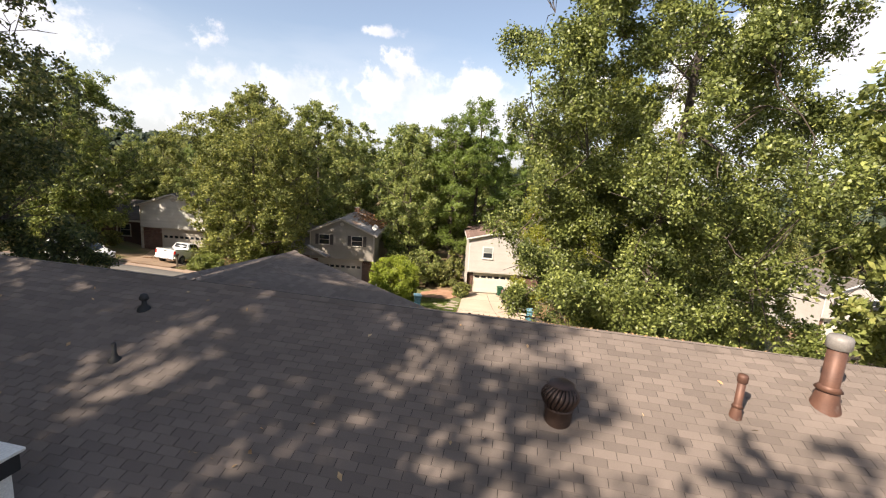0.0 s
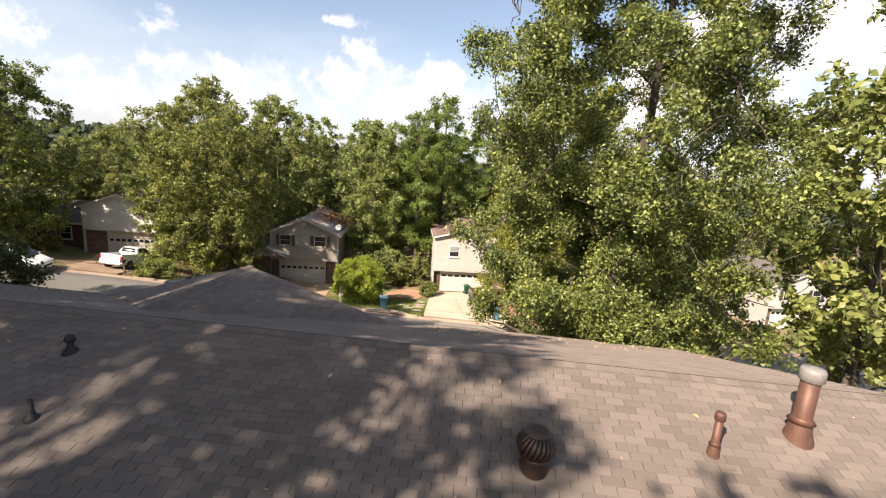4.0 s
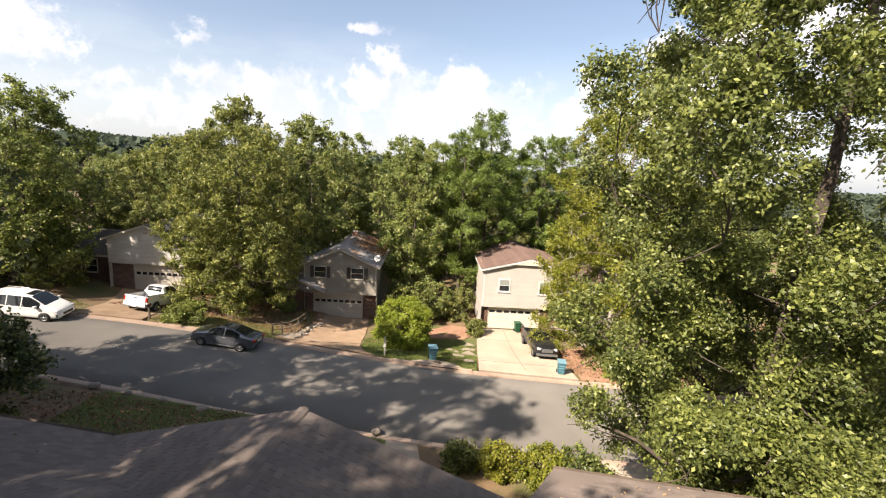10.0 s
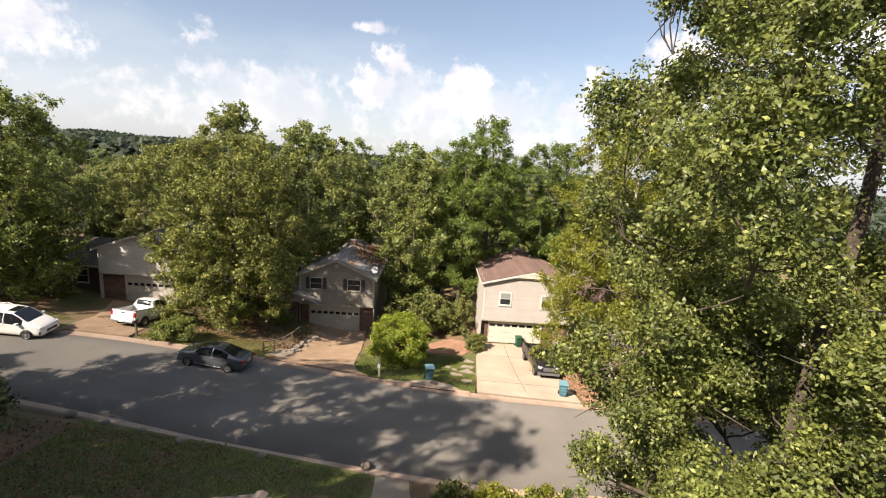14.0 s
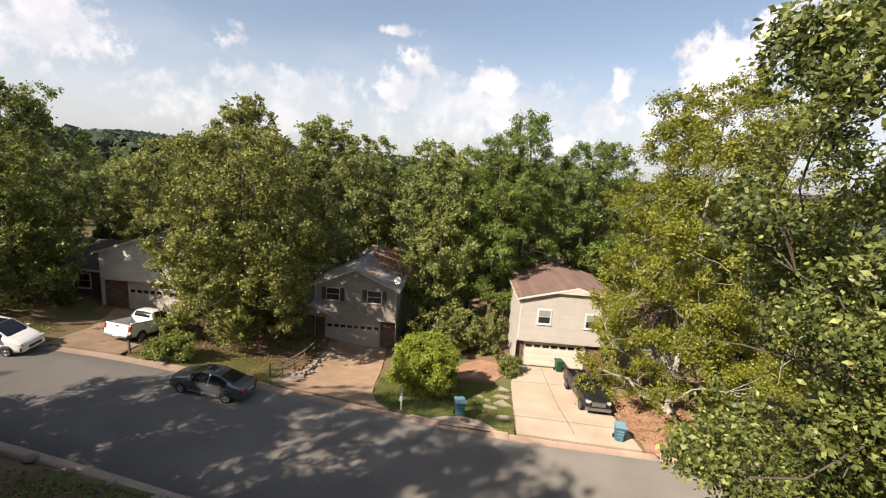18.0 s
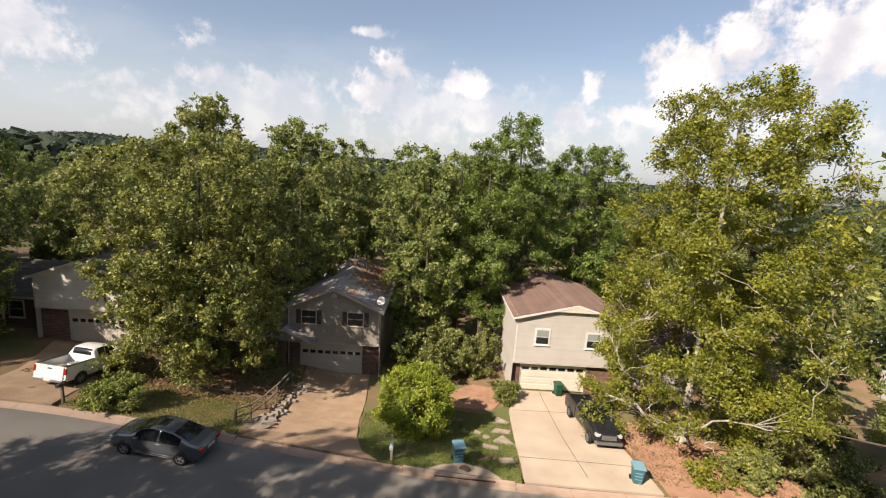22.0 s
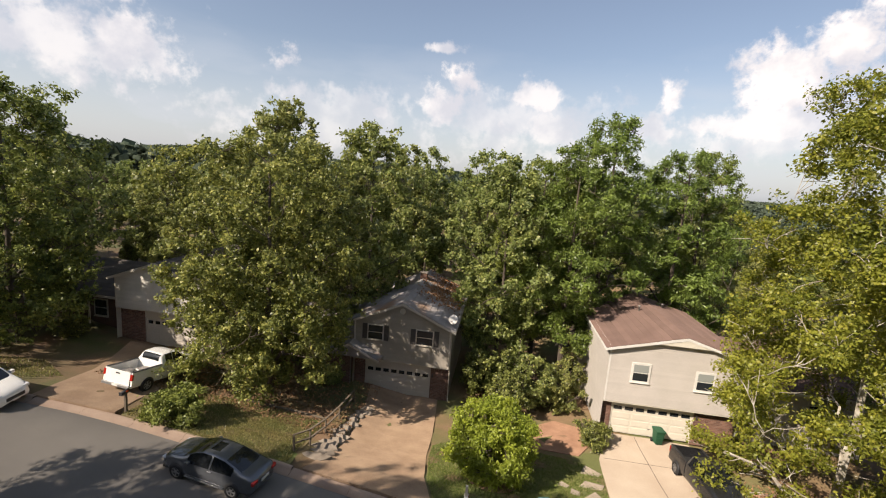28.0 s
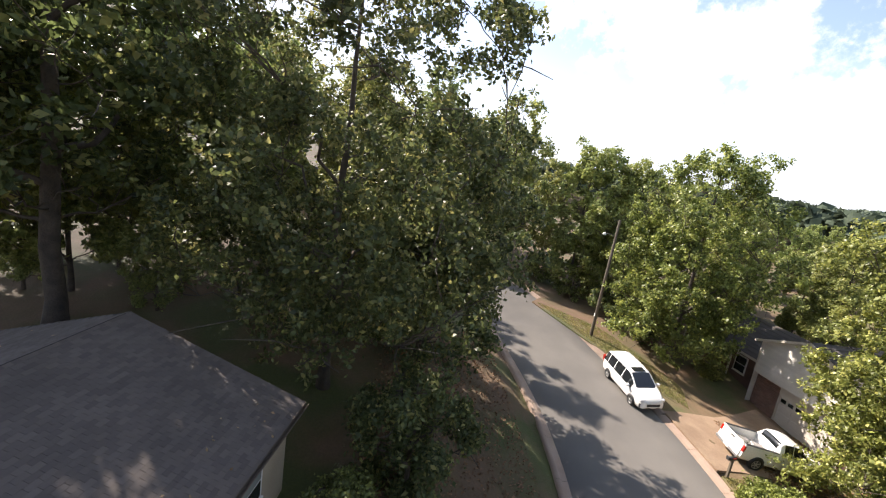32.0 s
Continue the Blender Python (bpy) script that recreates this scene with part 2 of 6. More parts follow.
# ---- materials ----
def material(name, base, rough=0.7, tint=None, scale=3.0, fine=40.0, bump=0.2, island=0.0, per_object=0.0, metal=0.0, stain=None, stain_scale=0.6, stain_low=0.52, bump_dist=0.01, spec=0.5, coords="Object", coat=0.0, stretch=None):
    """Base colour varied at two scales, with stains and fine relief."""
    mt = bpy.data.materials.new(name)
    mt.use_nodes = True
    nt = mt.node_tree
    bs = nt.nodes["Principled BSDF"]
    N, L = nt.nodes.new, nt.links.new
    tc = N("ShaderNodeTexCoord")
    src = N("ShaderNodeNewGeometry").outputs["Position"] if coords == "World" else tc.outputs[coords]
    if stretch:
        mp = N("ShaderNodeMapping")
        mp.inputs["Scale"].default_value = stretch
        L(src, mp.inputs["Vector"])
        src = mp.outputs["Vector"]

    def noise_tex(s, d=4.0):
        n = N("ShaderNodeTexNoise")
        n.inputs["Scale"].default_value, n.inputs["Detail"].default_value = s, d
        L(src, n.inputs["Vector"])
        return n.outputs["Fac"]

    def rng(v, lo, hi, a, b):
        n = N("ShaderNodeMapRange")
        n.inputs["From Min"].default_value, n.inputs["From Max"].default_value = lo, hi
        n.inputs["To Min"].default_value, n.inputs["To Max"].default_value = a, b
        L(v, n.inputs["Value"])
        return n.outputs["Result"]

    def mix(fac, c1, c2, mode="MIX"):
        n = N("ShaderNodeMixRGB")
        n.blend_type = mode
        for inp, v in ((n.inputs["Fac"], fac), (n.inputs["Color1"], c1), (n.inputs["Color2"], c2)):
            if isinstance(v, (int, float)):
                inp.default_value = v
            elif isinstance(v, tuple):
                inp.default_value = (*v[:3], 1)
            else:
                L(v, inp)
        return n.outputs["Color"]

    tint = tint or tuple(c * 0.72 for c in base)
    big, small = noise_tex(scale), noise_tex(fine, 6.0)
    col = mix(rng(big, 0.3, 0.7, 0, 1), base, tint)
    val = rng(small, 0.25, 0.75, 0.82, 1.16)
    if stain:
        col = mix(rng(noise_tex(stain_scale, 8.0), stain_low, stain_low + 0.16, 0, 0.85), col, stain)
    hsv = N("ShaderNodeHueSaturation")
    L(col, hsv.inputs["Color"])
    if island or per_object:
        rnd = N("ShaderNodeNewGeometry").outputs["Random Per Island"] if island else N("ShaderNodeObjectInfo").outputs["Random"]
        amount = island or per_object
        mul = N("ShaderNodeMath")
        mul.operation = "MULTIPLY"
        L(val, mul.inputs[0])
        L(rng(rnd, 0, 1, 1 - amount, 1 + amount), mul.inputs[1])
        val = mul.outputs[0]
    L(val, hsv.inputs["Value"])
    L(hsv.outputs["Color"], bs.inputs["Base Color"])
    L(rng(small, 0.2, 0.8, max(rough - 0.1, 0.02), min(rough + 0.1, 1)), bs.inputs["Roughness"])
    bs.inputs["Metallic"].default_value = metal
    bs.inputs["Specular IOR Level"].default_value = spec
    bs.inputs["Coat Weight"].default_value = coat
    bs.inputs["Diffuse Roughness"].default_value = 1.0 if rough > 0.88 else 0.0
    if bump:
        bp = N("ShaderNodeBump")
        bp.inputs["Strength"].default_value, bp.inputs["Distance"].default_value = bump, bump_dist
        L(small, bp.inputs["Height"])
        L(bp.outputs["Normal"], bs.inputs["Normal"])
    return mt


def leaf_material(name, light, dark, through=0.35, vary=0.3, yellow=None, gloss=0.45):
    """Leaves: colour differs from leaf to leaf and from tree to tree, and some light passes through."""
    mt = bpy.data.materials.new(name)
    mt.use_nodes = True
    nt = mt.node_tree
    nt.nodes.clear()
    N, L = nt.nodes.new, nt.links.new
    geo, oi = N("ShaderNodeNewGeometry"), N("ShaderNodeObjectInfo")
    noise_n = N("ShaderNodeTexNoise")
    noise_n.inputs["Scale"].default_value, noise_n.inputs["Detail"].default_value = 0.55, 3.0
    L(geo.outputs["Position"], noise_n.inputs["Vector"])
    mx = N("ShaderNodeMixRGB")
    mx.inputs["Color1"].default_value, mx.inputs["Color2"].default_value = (*dark, 1), (*light, 1)
    mr = N("ShaderNodeMapRange")
    mr.inputs["From Min"].default_value, mr.inputs["From Max"].default_value = 0.32, 0.68
    L(noise_n.outputs["Fac"], mr.inputs["Value"])
    L(mr.outputs["Result"], mx.inputs["Fac"])
    col = mx.outputs["Color"]
    if yellow:
        my, gt = N("ShaderNodeMixRGB"), N("ShaderNodeMapRange")
        gt.inputs["From Min"].default_value, gt.inputs["From Max"].default_value, gt.inputs["To Max"].default_value = 0.72, 1.0, 0.9
        L(geo.outputs["Random Per Island"], gt.inputs["Value"])
        L(gt.outputs["Result"], my.inputs["Fac"])
        L(col, my.inputs["Color1"])
        my.inputs["Color2"].default_value = (*yellow, 1)
        col = my.outputs["Color"]
    hs = N("ShaderNodeHueSaturation")
    hr, vr = N("ShaderNodeMapRange"), N("ShaderNodeMapRange")
    hr.inputs["To Min"].default_value, hr.inputs["To Max"].default_value = 0.475, 0.515
    vr.inputs["To Min"].default_value, vr.inputs["To Max"].default_value = 1 - vary, 1 + vary
    L(oi.outputs["Random"], hr.inputs["Value"])
    L(geo.outputs["Random Per Island"], vr.inputs["Value"])
    L(hr.outputs["Result"], hs.inputs["Hue"])
    L(vr.outputs["Result"], hs.inputs["Value"])
    L(col, hs.inputs["Color"])
    bs, tr, sh, out = N("ShaderNodeBsdfPrincipled"), N("ShaderNodeBsdfTranslucent"), N("ShaderNodeMixShader"), N("ShaderNodeOutputMaterial")
    bs.inputs["Roughness"].default_value, bs.inputs["Specular IOR Level"].default_value = 0.42, gloss
    L(hs.outputs["Color"], bs.inputs["Base Color"])
    L(hs.outputs["Color"], tr.inputs["Color"])
    sh.inputs["Fac"].default_value = through
    L(bs.outputs[0], sh.inputs[1])
    L(tr.outputs[0], sh.inputs[2])
    L(sh.outputs[0], out.inputs["Surface"])
    return mt


def glass_material(name, tone=(0.02, 0.025, 0.03), rough=0.06):
    mt = bpy.data.materials.new(name)
    mt.use_nodes = True
    bs = mt.node_tree.nodes["Principled BSDF"]
    bs.inputs["Base Color"].default_value = (*tone, 1)
    bs.inputs["Roughness"].default_value, bs.inputs["Specular IOR Level"].default_value = rough, 0.8
    return mt


LEAF_OAK = leaf_material("leaf_oak", (0.212, 0.238, 0.058), (0.11, 0.137, 0.04), 0.34, 0.45, (0.32, 0.33, 0.1))
LEAF_SYCAMORE = leaf_material("leaf_sycamore", (0.3, 0.335, 0.045), (0.175, 0.225, 0.033), 0.45, 0.3, (0.33, 0.325, 0.055))
LEAF_DARK = leaf_material("leaf_dark", (0.135, 0.175, 0.06), (0.08, 0.11, 0.04), 0.48, 0.46, (0.27, 0.26, 0.085))
LEAF_BRIGHT = leaf_material("leaf_bright", (0.375, 0.425, 0.055), (0.25, 0.31, 0.043), 0.42, 0.28)
LEAF_PINE = leaf_material("leaf_pine", (0.225, 0.275, 0.055), (0.14, 0.185, 0.04), 0.35, 0.3)
LEAF_WOOD = leaf_material("leaf_wood", (0.29, 0.33, 0.095), (0.185, 0.23, 0.072), 0.4, 0.4, (0.32, 0.31, 0.1))
LEAF_FRONT = leaf_material("leaf_front", (0.258, 0.284, 0.07), (0.15, 0.18, 0.05), 0.4, 0.46, (0.36, 0.34, 0.095))
LEAF_JUNIPER = leaf_material("leaf_juniper", (0.22, 0.28, 0.06), (0.13, 0.17, 0.04), 0.3, 0.3)
# far leaves: slight distance haze mixed into the green as a grey-blue tint
LEAF_FAR_HAZE = leaf_material("leaf_far_haze", (0.095, 0.12, 0.08), (0.07, 0.092, 0.062), 0.25, 0.2, None, 0.05)
BARK = material("bark", (0.13, 0.1, 0.075), 0.95, (0.07, 0.055, 0.045), 2.0, 14.0, 0.9, bump_dist=0.05)
BARK_PALE = material("bark_pale", (0.5, 0.47, 0.4), 0.9, (0.2, 0.16, 0.12), 2.5, 10.0, 0.4, bump_dist=0.02)
ASPHALT = material("asphalt", (0.195, 0.178, 0.155), 0.92, (0.158, 0.144, 0.127), 0.35, 60.0, 0.25, stain=(0.23, 0.208, 0.178), stain_scale=0.12, coords="World")
CONCRETE = material("concrete", (0.43, 0.32, 0.24), 0.9, (0.34, 0.24, 0.18), 0.8, 45.0, 0.25, stain=(0.22, 0.16, 0.12), stain_scale=0.5, stain_low=0.6, coords="World")
DRIVE_PALE = material("pale_concrete", (0.4, 0.33, 0.255), 0.9, (0.335, 0.265, 0.2), 0.5, 50.0, 0.2, stain=(0.3, 0.22, 0.17), stain_scale=0.35, stain_low=0.6, coords="World")
AGGREGATE = material("exposed_aggregate", (0.345, 0.24, 0.155), 0.95, (0.25, 0.165, 0.105), 0.9, 16.0, 0.8, stain=(0.18, 0.12, 0.08), stain_scale=0.4, stain_low=0.6, coords="World")
GRAVEL_DIRT = material("orange_dirt", (0.33, 0.19, 0.12), 0.97, (0.24, 0.13, 0.08), 1.2, 22.0, 0.6, coords="World")
LAWN = material("lawn_soil", (0.12, 0.145, 0.035), 0.97, (0.14, 0.13, 0.045), 0.8, 22.0, 0.8, stain=(0.2, 0.14, 0.08), stain_scale=0.7, stain_low=0.6, coords="World")
GROUND = material("leaf_litter", (0.21, 0.125, 0.075), 0.98, (0.13, 0.1, 0.045), 0.45, 10.0, 0.9, stain=(0.085, 0.105, 0.03), stain_scale=0.22, stain_low=0.47, coords="World", bump_dist=0.04)
SHINGLE = material("brown_shingle", (0.165, 0.132, 0.112), 0.95, (0.135, 0.108, 0.091), 0.6, 180.0, 0.5, per_object=0.16, coords="World", bump_dist=0.004)
SHINGLE_STUFF = material("brown_shingle_field", (0.165, 0.132, 0.112), 0.95, (0.135, 0.108, 0.091), 0.6, 180.0, 0.5, island=0.16, coords="World", bump_dist=0.004)

# ---- ground ----
ROAD_FAR, ROAD_NEAR = 37.5, 28.75


def road_z(x):
    x = np.clip(x, -75, 60)
    q = np.clip((x + 12) / 14, 0, 1)
    return -1.3 - 0.0665 * x - 0.3 * q * q * (3 - 2 * q)


BOW_X = [-75, -70, -55, -47, -42, -36, -30, -26, -21, -15, -11, -5, 2, 8, 14, 60]
BOW_Y = [-22, -17, -5.5, -1.9, -1.0, -0.2, 0.55, 0.7, 0.4, -0.1, -0.6, -0.95, -1.1, -0.9, -0.7, -0.5]


def bend(x):
    """How far the road swings to the side of a straight line along x."""
    x = np.asarray(x, float)
    return sum(np.interp(x + d, BOW_X, BOW_Y) for d in (-2.4, -1.2, 0, 1.2, 2.4)) / 5


def narrow(x):
    """How far the near edge of the road draws in up the street."""
    return np.interp(np.asarray(x, float), [-60, -38, -24, -14], [1.1, 1.1, 0.6, 0.0])


def beside(x, y):
    """A place of the yards, drawn in with the kerb where it lies near the street."""
    w = min(1.0, max(0.0, (44 - y) / 5.9)) if y > 33 else min(1.0, max(0.0, (y - 21) / 7))
    return x, y + float(bend(x)) * w + (float(narrow(x)) * w if y < 33 else 0.0)


def ground_z(x, y):
    x, y = np.asarray(x, float), np.asarray(y, float)
    r = road_z(x)
    y = y - bend(np.clip(x, -70, 200))
    y = np.where(y < 33, y - narrow(x), y)
    floor = np.interp(x, [-60, -40, -34, -26, -11.5, 6.7, 25, 60], [2.4, 0.7, -0.4, -1.0, -3.45, -3.3, -4.0, -6.0])
    far = np.interp(y, [38.0, 38.6, 39.6, 41, 43.5, 46, 50, 58], [0, 0.06, 0.14, 0.3, 0.6, 0.8, 1, 1.05])
    zfar = r + 0.14 + (floor - r - 0.14) * far - np.clip(y - 58, 0, 140) * 0.03
    near = r + 0.14 + np.interp(28.6 - y, [0, 1.0, 9, 14, 60], [0, 0.1, 2.5, 3.3, 4.2])
    z = np.where(y > 33, zfar, near)
    dist = np.hypot(x, y)
    az = np.degrees(np.arctan2(x, y))
    lift = np.interp(az, [-180, -100, -75, -45, -22, -5, 8, 22, 60, 120, 180], [0, 0, 8, 18, 22, 12, 6, 2, 0, 0, 0])
    wave = 5 * np.sin(az * 0.31) + 3 * np.sin(az * 0.83 + 1)
    z = z + np.interp(dist, [0, 350, 1500, 2600], [0, 0, 1, 1.05]) * (lift + np.where(lift > 5, wave, 0))
    return z


def gz(x, y):
    return float(ground_z(x, y))


def grade(lo, hi, core_lo, core_hi, step, growth=1.28):
    mid = list(np.arange(core_lo, core_hi + 1e-6, step))
    d, v = step, core_hi
    while v < hi:
        d *= growth
        v += d
        mid.append(v)
    d, v = step, core_lo
    while v > lo:
        d *= growth
        v -= d
        mid.insert(0, v)
    return np.array(mid)


def build_ground():
    xs, ys = grade(-3200, 3200, -60, 50, 0.8), grade(-3200, 3200, -6, 66, 0.8)
    X, Y = np.meshgrid(xs, ys)
    Z = ground_z(X, Y)
    yy = Y - bend(np.clip(X, -70, 200))
    on_road = (yy > ROAD_NEAR + narrow(X) - 0.9) & (yy < ROAD_FAR + 0.9)
    rough = 0.05 * np.sin(X * 1.7 + np.sin(Y * 1.3)) * np.cos(Y * 1.9 + X * 0.4)
    Z = np.where(on_road, road_z(X) - 0.12, Z + rough)
    n, m = X.shape
    idx = np.arange(n * m).reshape(n, m)
    f = np.stack([idx[:-1, :-1], idx[:-1, 1:], idx[1:, 1:], idx[1:, :-1]], -1).reshape(-1, 4)
    ob = part("ground", raw_mesh("ground", np.stack([X, Y, Z], -1).reshape(-1, 3), f, True), GROUND)
    tagged(ob, "sloping wooded ground of brown leaf litter, dirt and thin grass", "ground", kind="structure")


build_ground()


def strip(name, x0, x1, rows, mat, step=1.0, follow=None):
    """A long strip along the road from cross-section rows (y, height over the road)."""
    xs = np.arange(x0, x1 + 1e-6, step)
    sec = np.array(rows, float)
    X = np.repeat(xs[:, None], len(sec), 1)
    Y = sec[None, :, 0] + bend(X) + narrow(X) * np.clip((33.1 - sec[None, :, 0]) / 4.35, 0, 1)
    Z = road_z(X) + sec[None, :, 1]
    n, m = X.shape
    idx = np.arange(n * m).reshape(n, m)
    f = np.stack([idx[:-1, :-1], idx[1:, :-1], idx[1:, 1:], idx[:-1, 1:]], -1).reshape(-1, 4)
    return raw_mesh(name, np.stack([X, Y, Z], -1).reshape(-1, 3), f, True)


road = part("road", strip("road", -74, 150, [(ROAD_NEAR - 0.1, -0.3), (ROAD_NEAR, 0.0), (30.5, 0.05), (33.1, 0.08), (35.7, 0.05), (ROAD_FAR, 0.0), (ROAD_FAR + 0.1, -0.3)], ASPHALT), ASPHALT)
tagged(road, "worn grey asphalt street with a low crown", "road", kind="structure")
KERB = [(0.0, -0.25), (0.0, 0.012), (0.3, 0.02), (0.38, 0.1), (0.44, 0.135), (0.62, 0.14), (0.64, -0.2)]


def build_kerb(name, edge, sign, gaps):
    kerb = tagged(new(name), "tan concrete kerb and gutter in cast lengths", "kerb", kind="structure")
    x = -72.0
    while x < 110:
        w = 3.05
        mid = x + w / 2
        dip = any(a < mid < b for a, b in gaps)
        rows = [(edge + sign * d, min(h, 0.05) if dip else h) for d, h in KERB]
        me = strip("kerb_stone", x + 0.008, x + w - 0.008, rows, None, step=(w - 0.016) / 3)
        if sign < 0:
            me.flip_normals()
        part("kerb_stone", me, CONCRETE, kerb)
        x += w


def patch(name, outline, mat, lift, label, category, step=0.6, kind="structure", parent=None, edge=0.12):
    """A sheet over the ground inside an outline of x, y points, with a turned-down rim."""
    outline = [beside(*p) for p in outline]
    bm = bmesh.new()
    vs = [bm.verts.new((x, y, 0)) for x, y in outline]
    bm.faces.new(vs)
    x0, x1 = min(p[0] for p in outline), max(p[0] for p in outline)
    y0, y1 = min(p[1] for p in outline), max(p[1] for p in outline)
    for k in range(1, int((x1 - x0) / step) + 1):
        bmesh.ops.bisect_plane(bm, geom=bm.verts[:] + bm.edges[:] + bm.faces[:], plane_co=(x0 + k * step, 0, 0), plane_no=(1, 0, 0))
    for k in range(1, int((y1 - y0) / step) + 1):
        bmesh.ops.bisect_plane(bm, geom=bm.verts[:] + bm.edges[:] + bm.faces[:], plane_co=(0, y0 + k * step, 0), plane_no=(0, 1, 0))
    for v in bm.verts:
        v.co.z = gz(v.co.x, v.co.y) + lift
    rim = [e for e in bm.edges if e.is_boundary]
    out = bmesh.ops.extrude_edge_only(bm, edges=rim)
    for v in (g for g in out["geom"] if isinstance(g, bmesh.types.BMVert)):
        v.co.z -= edge
    bmesh.ops.recalc_face_normals(bm, faces=bm.faces[:])
    top = max(bm.faces, key=lambda f: abs(f.normal.z))
    if top.normal.z < 0:
        bmesh.ops.reverse_faces(bm, faces=bm.faces[:])
    ob = part(name, bm, mat, parent)
    if parent is None:
        tagged(ob, label, category, kind=kind)
    return ob

# ---- trees ----
def leaves(name, centres, outward, size, rng, aspect=0.55, drop=0.0):
    """One bent diamond of two triangles for each leaf or spray."""
    n = len(centres)
    nrm = outward * 0.5 + rng.normal(size=(n, 3)) * 0.62 + [0, 0, 0.25]
    nrm /= np.linalg.norm(nrm, axis=1, keepdims=True) + 1e-9
    a = np.cross(nrm, rng.normal(size=(n, 3)))
    a /= np.linalg.norm(a, axis=1, keepdims=True) + 1e-9
    b = np.cross(nrm, a)
    s = size * rng.uniform(0.6, 1.35, (n, 1))
    bow = nrm * s * 0.18
    v = np.stack([centres - a * s, centres - b * s * aspect + bow, centres + a * s - [0, 0, drop] * s, centres + b * s * aspect + bow], 1).reshape(-1, 3)
    i = np.arange(n)[:, None] * 4
    return raw_mesh(name, v, np.concatenate([i + [0, 1, 3], i + [1, 2, 3]], 0))


def crown_points(rng, height, low, radius, blobs, count, flat=0.9, top=1.0, off=(0, 0), hollow=0.35, spray=14, gather=0.3, lump=1.0, wild=0.6, full=0.6, tip=0.3):
    """Leaf places on tufts, the tufts on boughs, the boughs round an uneven egg-shaped crown, with gaps between them."""
    u = rng.uniform(0, 0.94, blobs)
    z = low + (height - low) * np.sort(u) ** 0.9
    t = (z - low) / (height - low)
    ang = np.arange(blobs) * 2.39996 + rng.uniform(-0.5, 0.5, blobs)
    ph = rng.uniform(0, 6.28, 3)
    reach = radius * np.clip(np.sin(np.pi * np.clip(0.12 + 0.88 * t ** top, 0, 1)) ** full, tip, 1)
    reach *= 0.93 + wild * (0.16 * np.sin(3 * ang + ph[0]) + 0.12 * np.sin(5 * ang + 7 * t + ph[1]) + 0.1 * np.sin(11 * t + ph[2]))
    rad = reach * np.sqrt(rng.uniform(0.04, 0.85, blobs))
    size = 0.86 * lump * radius * rng.uniform(0.15, 0.32, blobs) * np.clip(1.15 - 0.5 * t, 0.5, 1)
    rad = np.maximum(np.minimum(rad, reach - 0.55 * size), 0.1)
    z = np.minimum(z, height - 1.1 * size)
    c = np.stack([off[0] + rad * np.cos(ang), off[1] + rad * np.sin(ang), z], 1)
    mid = np.array([off[0], off[1], low + (height - low) * 0.42])
    tufts = 7
    d1 = rng.normal(size=(blobs, tufts, 3)) + [0, 0, 0.25]
    d1 /= np.linalg.norm(d1, axis=2, keepdims=True)
    tc = (c[:, None] + d1 * size[:, None, None] * rng.uniform(0.35, 0.95, (blobs, tufts, 1)) * [1, 1, flat]).reshape(-1, 3)
    ts = (size[:, None] * rng.uniform(0.26, 0.52, (blobs, tufts))).ravel()
    twigs = count // spray
    pick = rng.choice(len(tc), twigs, p=ts**2 / (ts**2).sum())
    ow = tc[pick] - mid
    ow /= np.linalg.norm(ow, axis=1, keepdims=True) + 1e-9
    d = rng.normal(size=(twigs, 3)) + ow * 0.45 + [0, 0, 0.15]
    d /= np.linalg.norm(d, axis=1, keepdims=True)
    r = rng.uniform(hollow, 1.2, (twigs, 1)) ** 0.7
    tw = tc[pick] + d * r * ts[pick][:, None] * [1, 1, flat]
    p = np.repeat(tw, spray, 0) + rng.normal(size=(twigs * spray, 3)) * gather * [0.9, 0.9, 0.8]
    d = np.repeat(d, spray, 0)
    outw = p - mid
    outw /= np.linalg.norm(outw, axis=1, keepdims=True) + 1e-9
    return p, (outw * 0.6 + d * 1.2) / 2, c, size


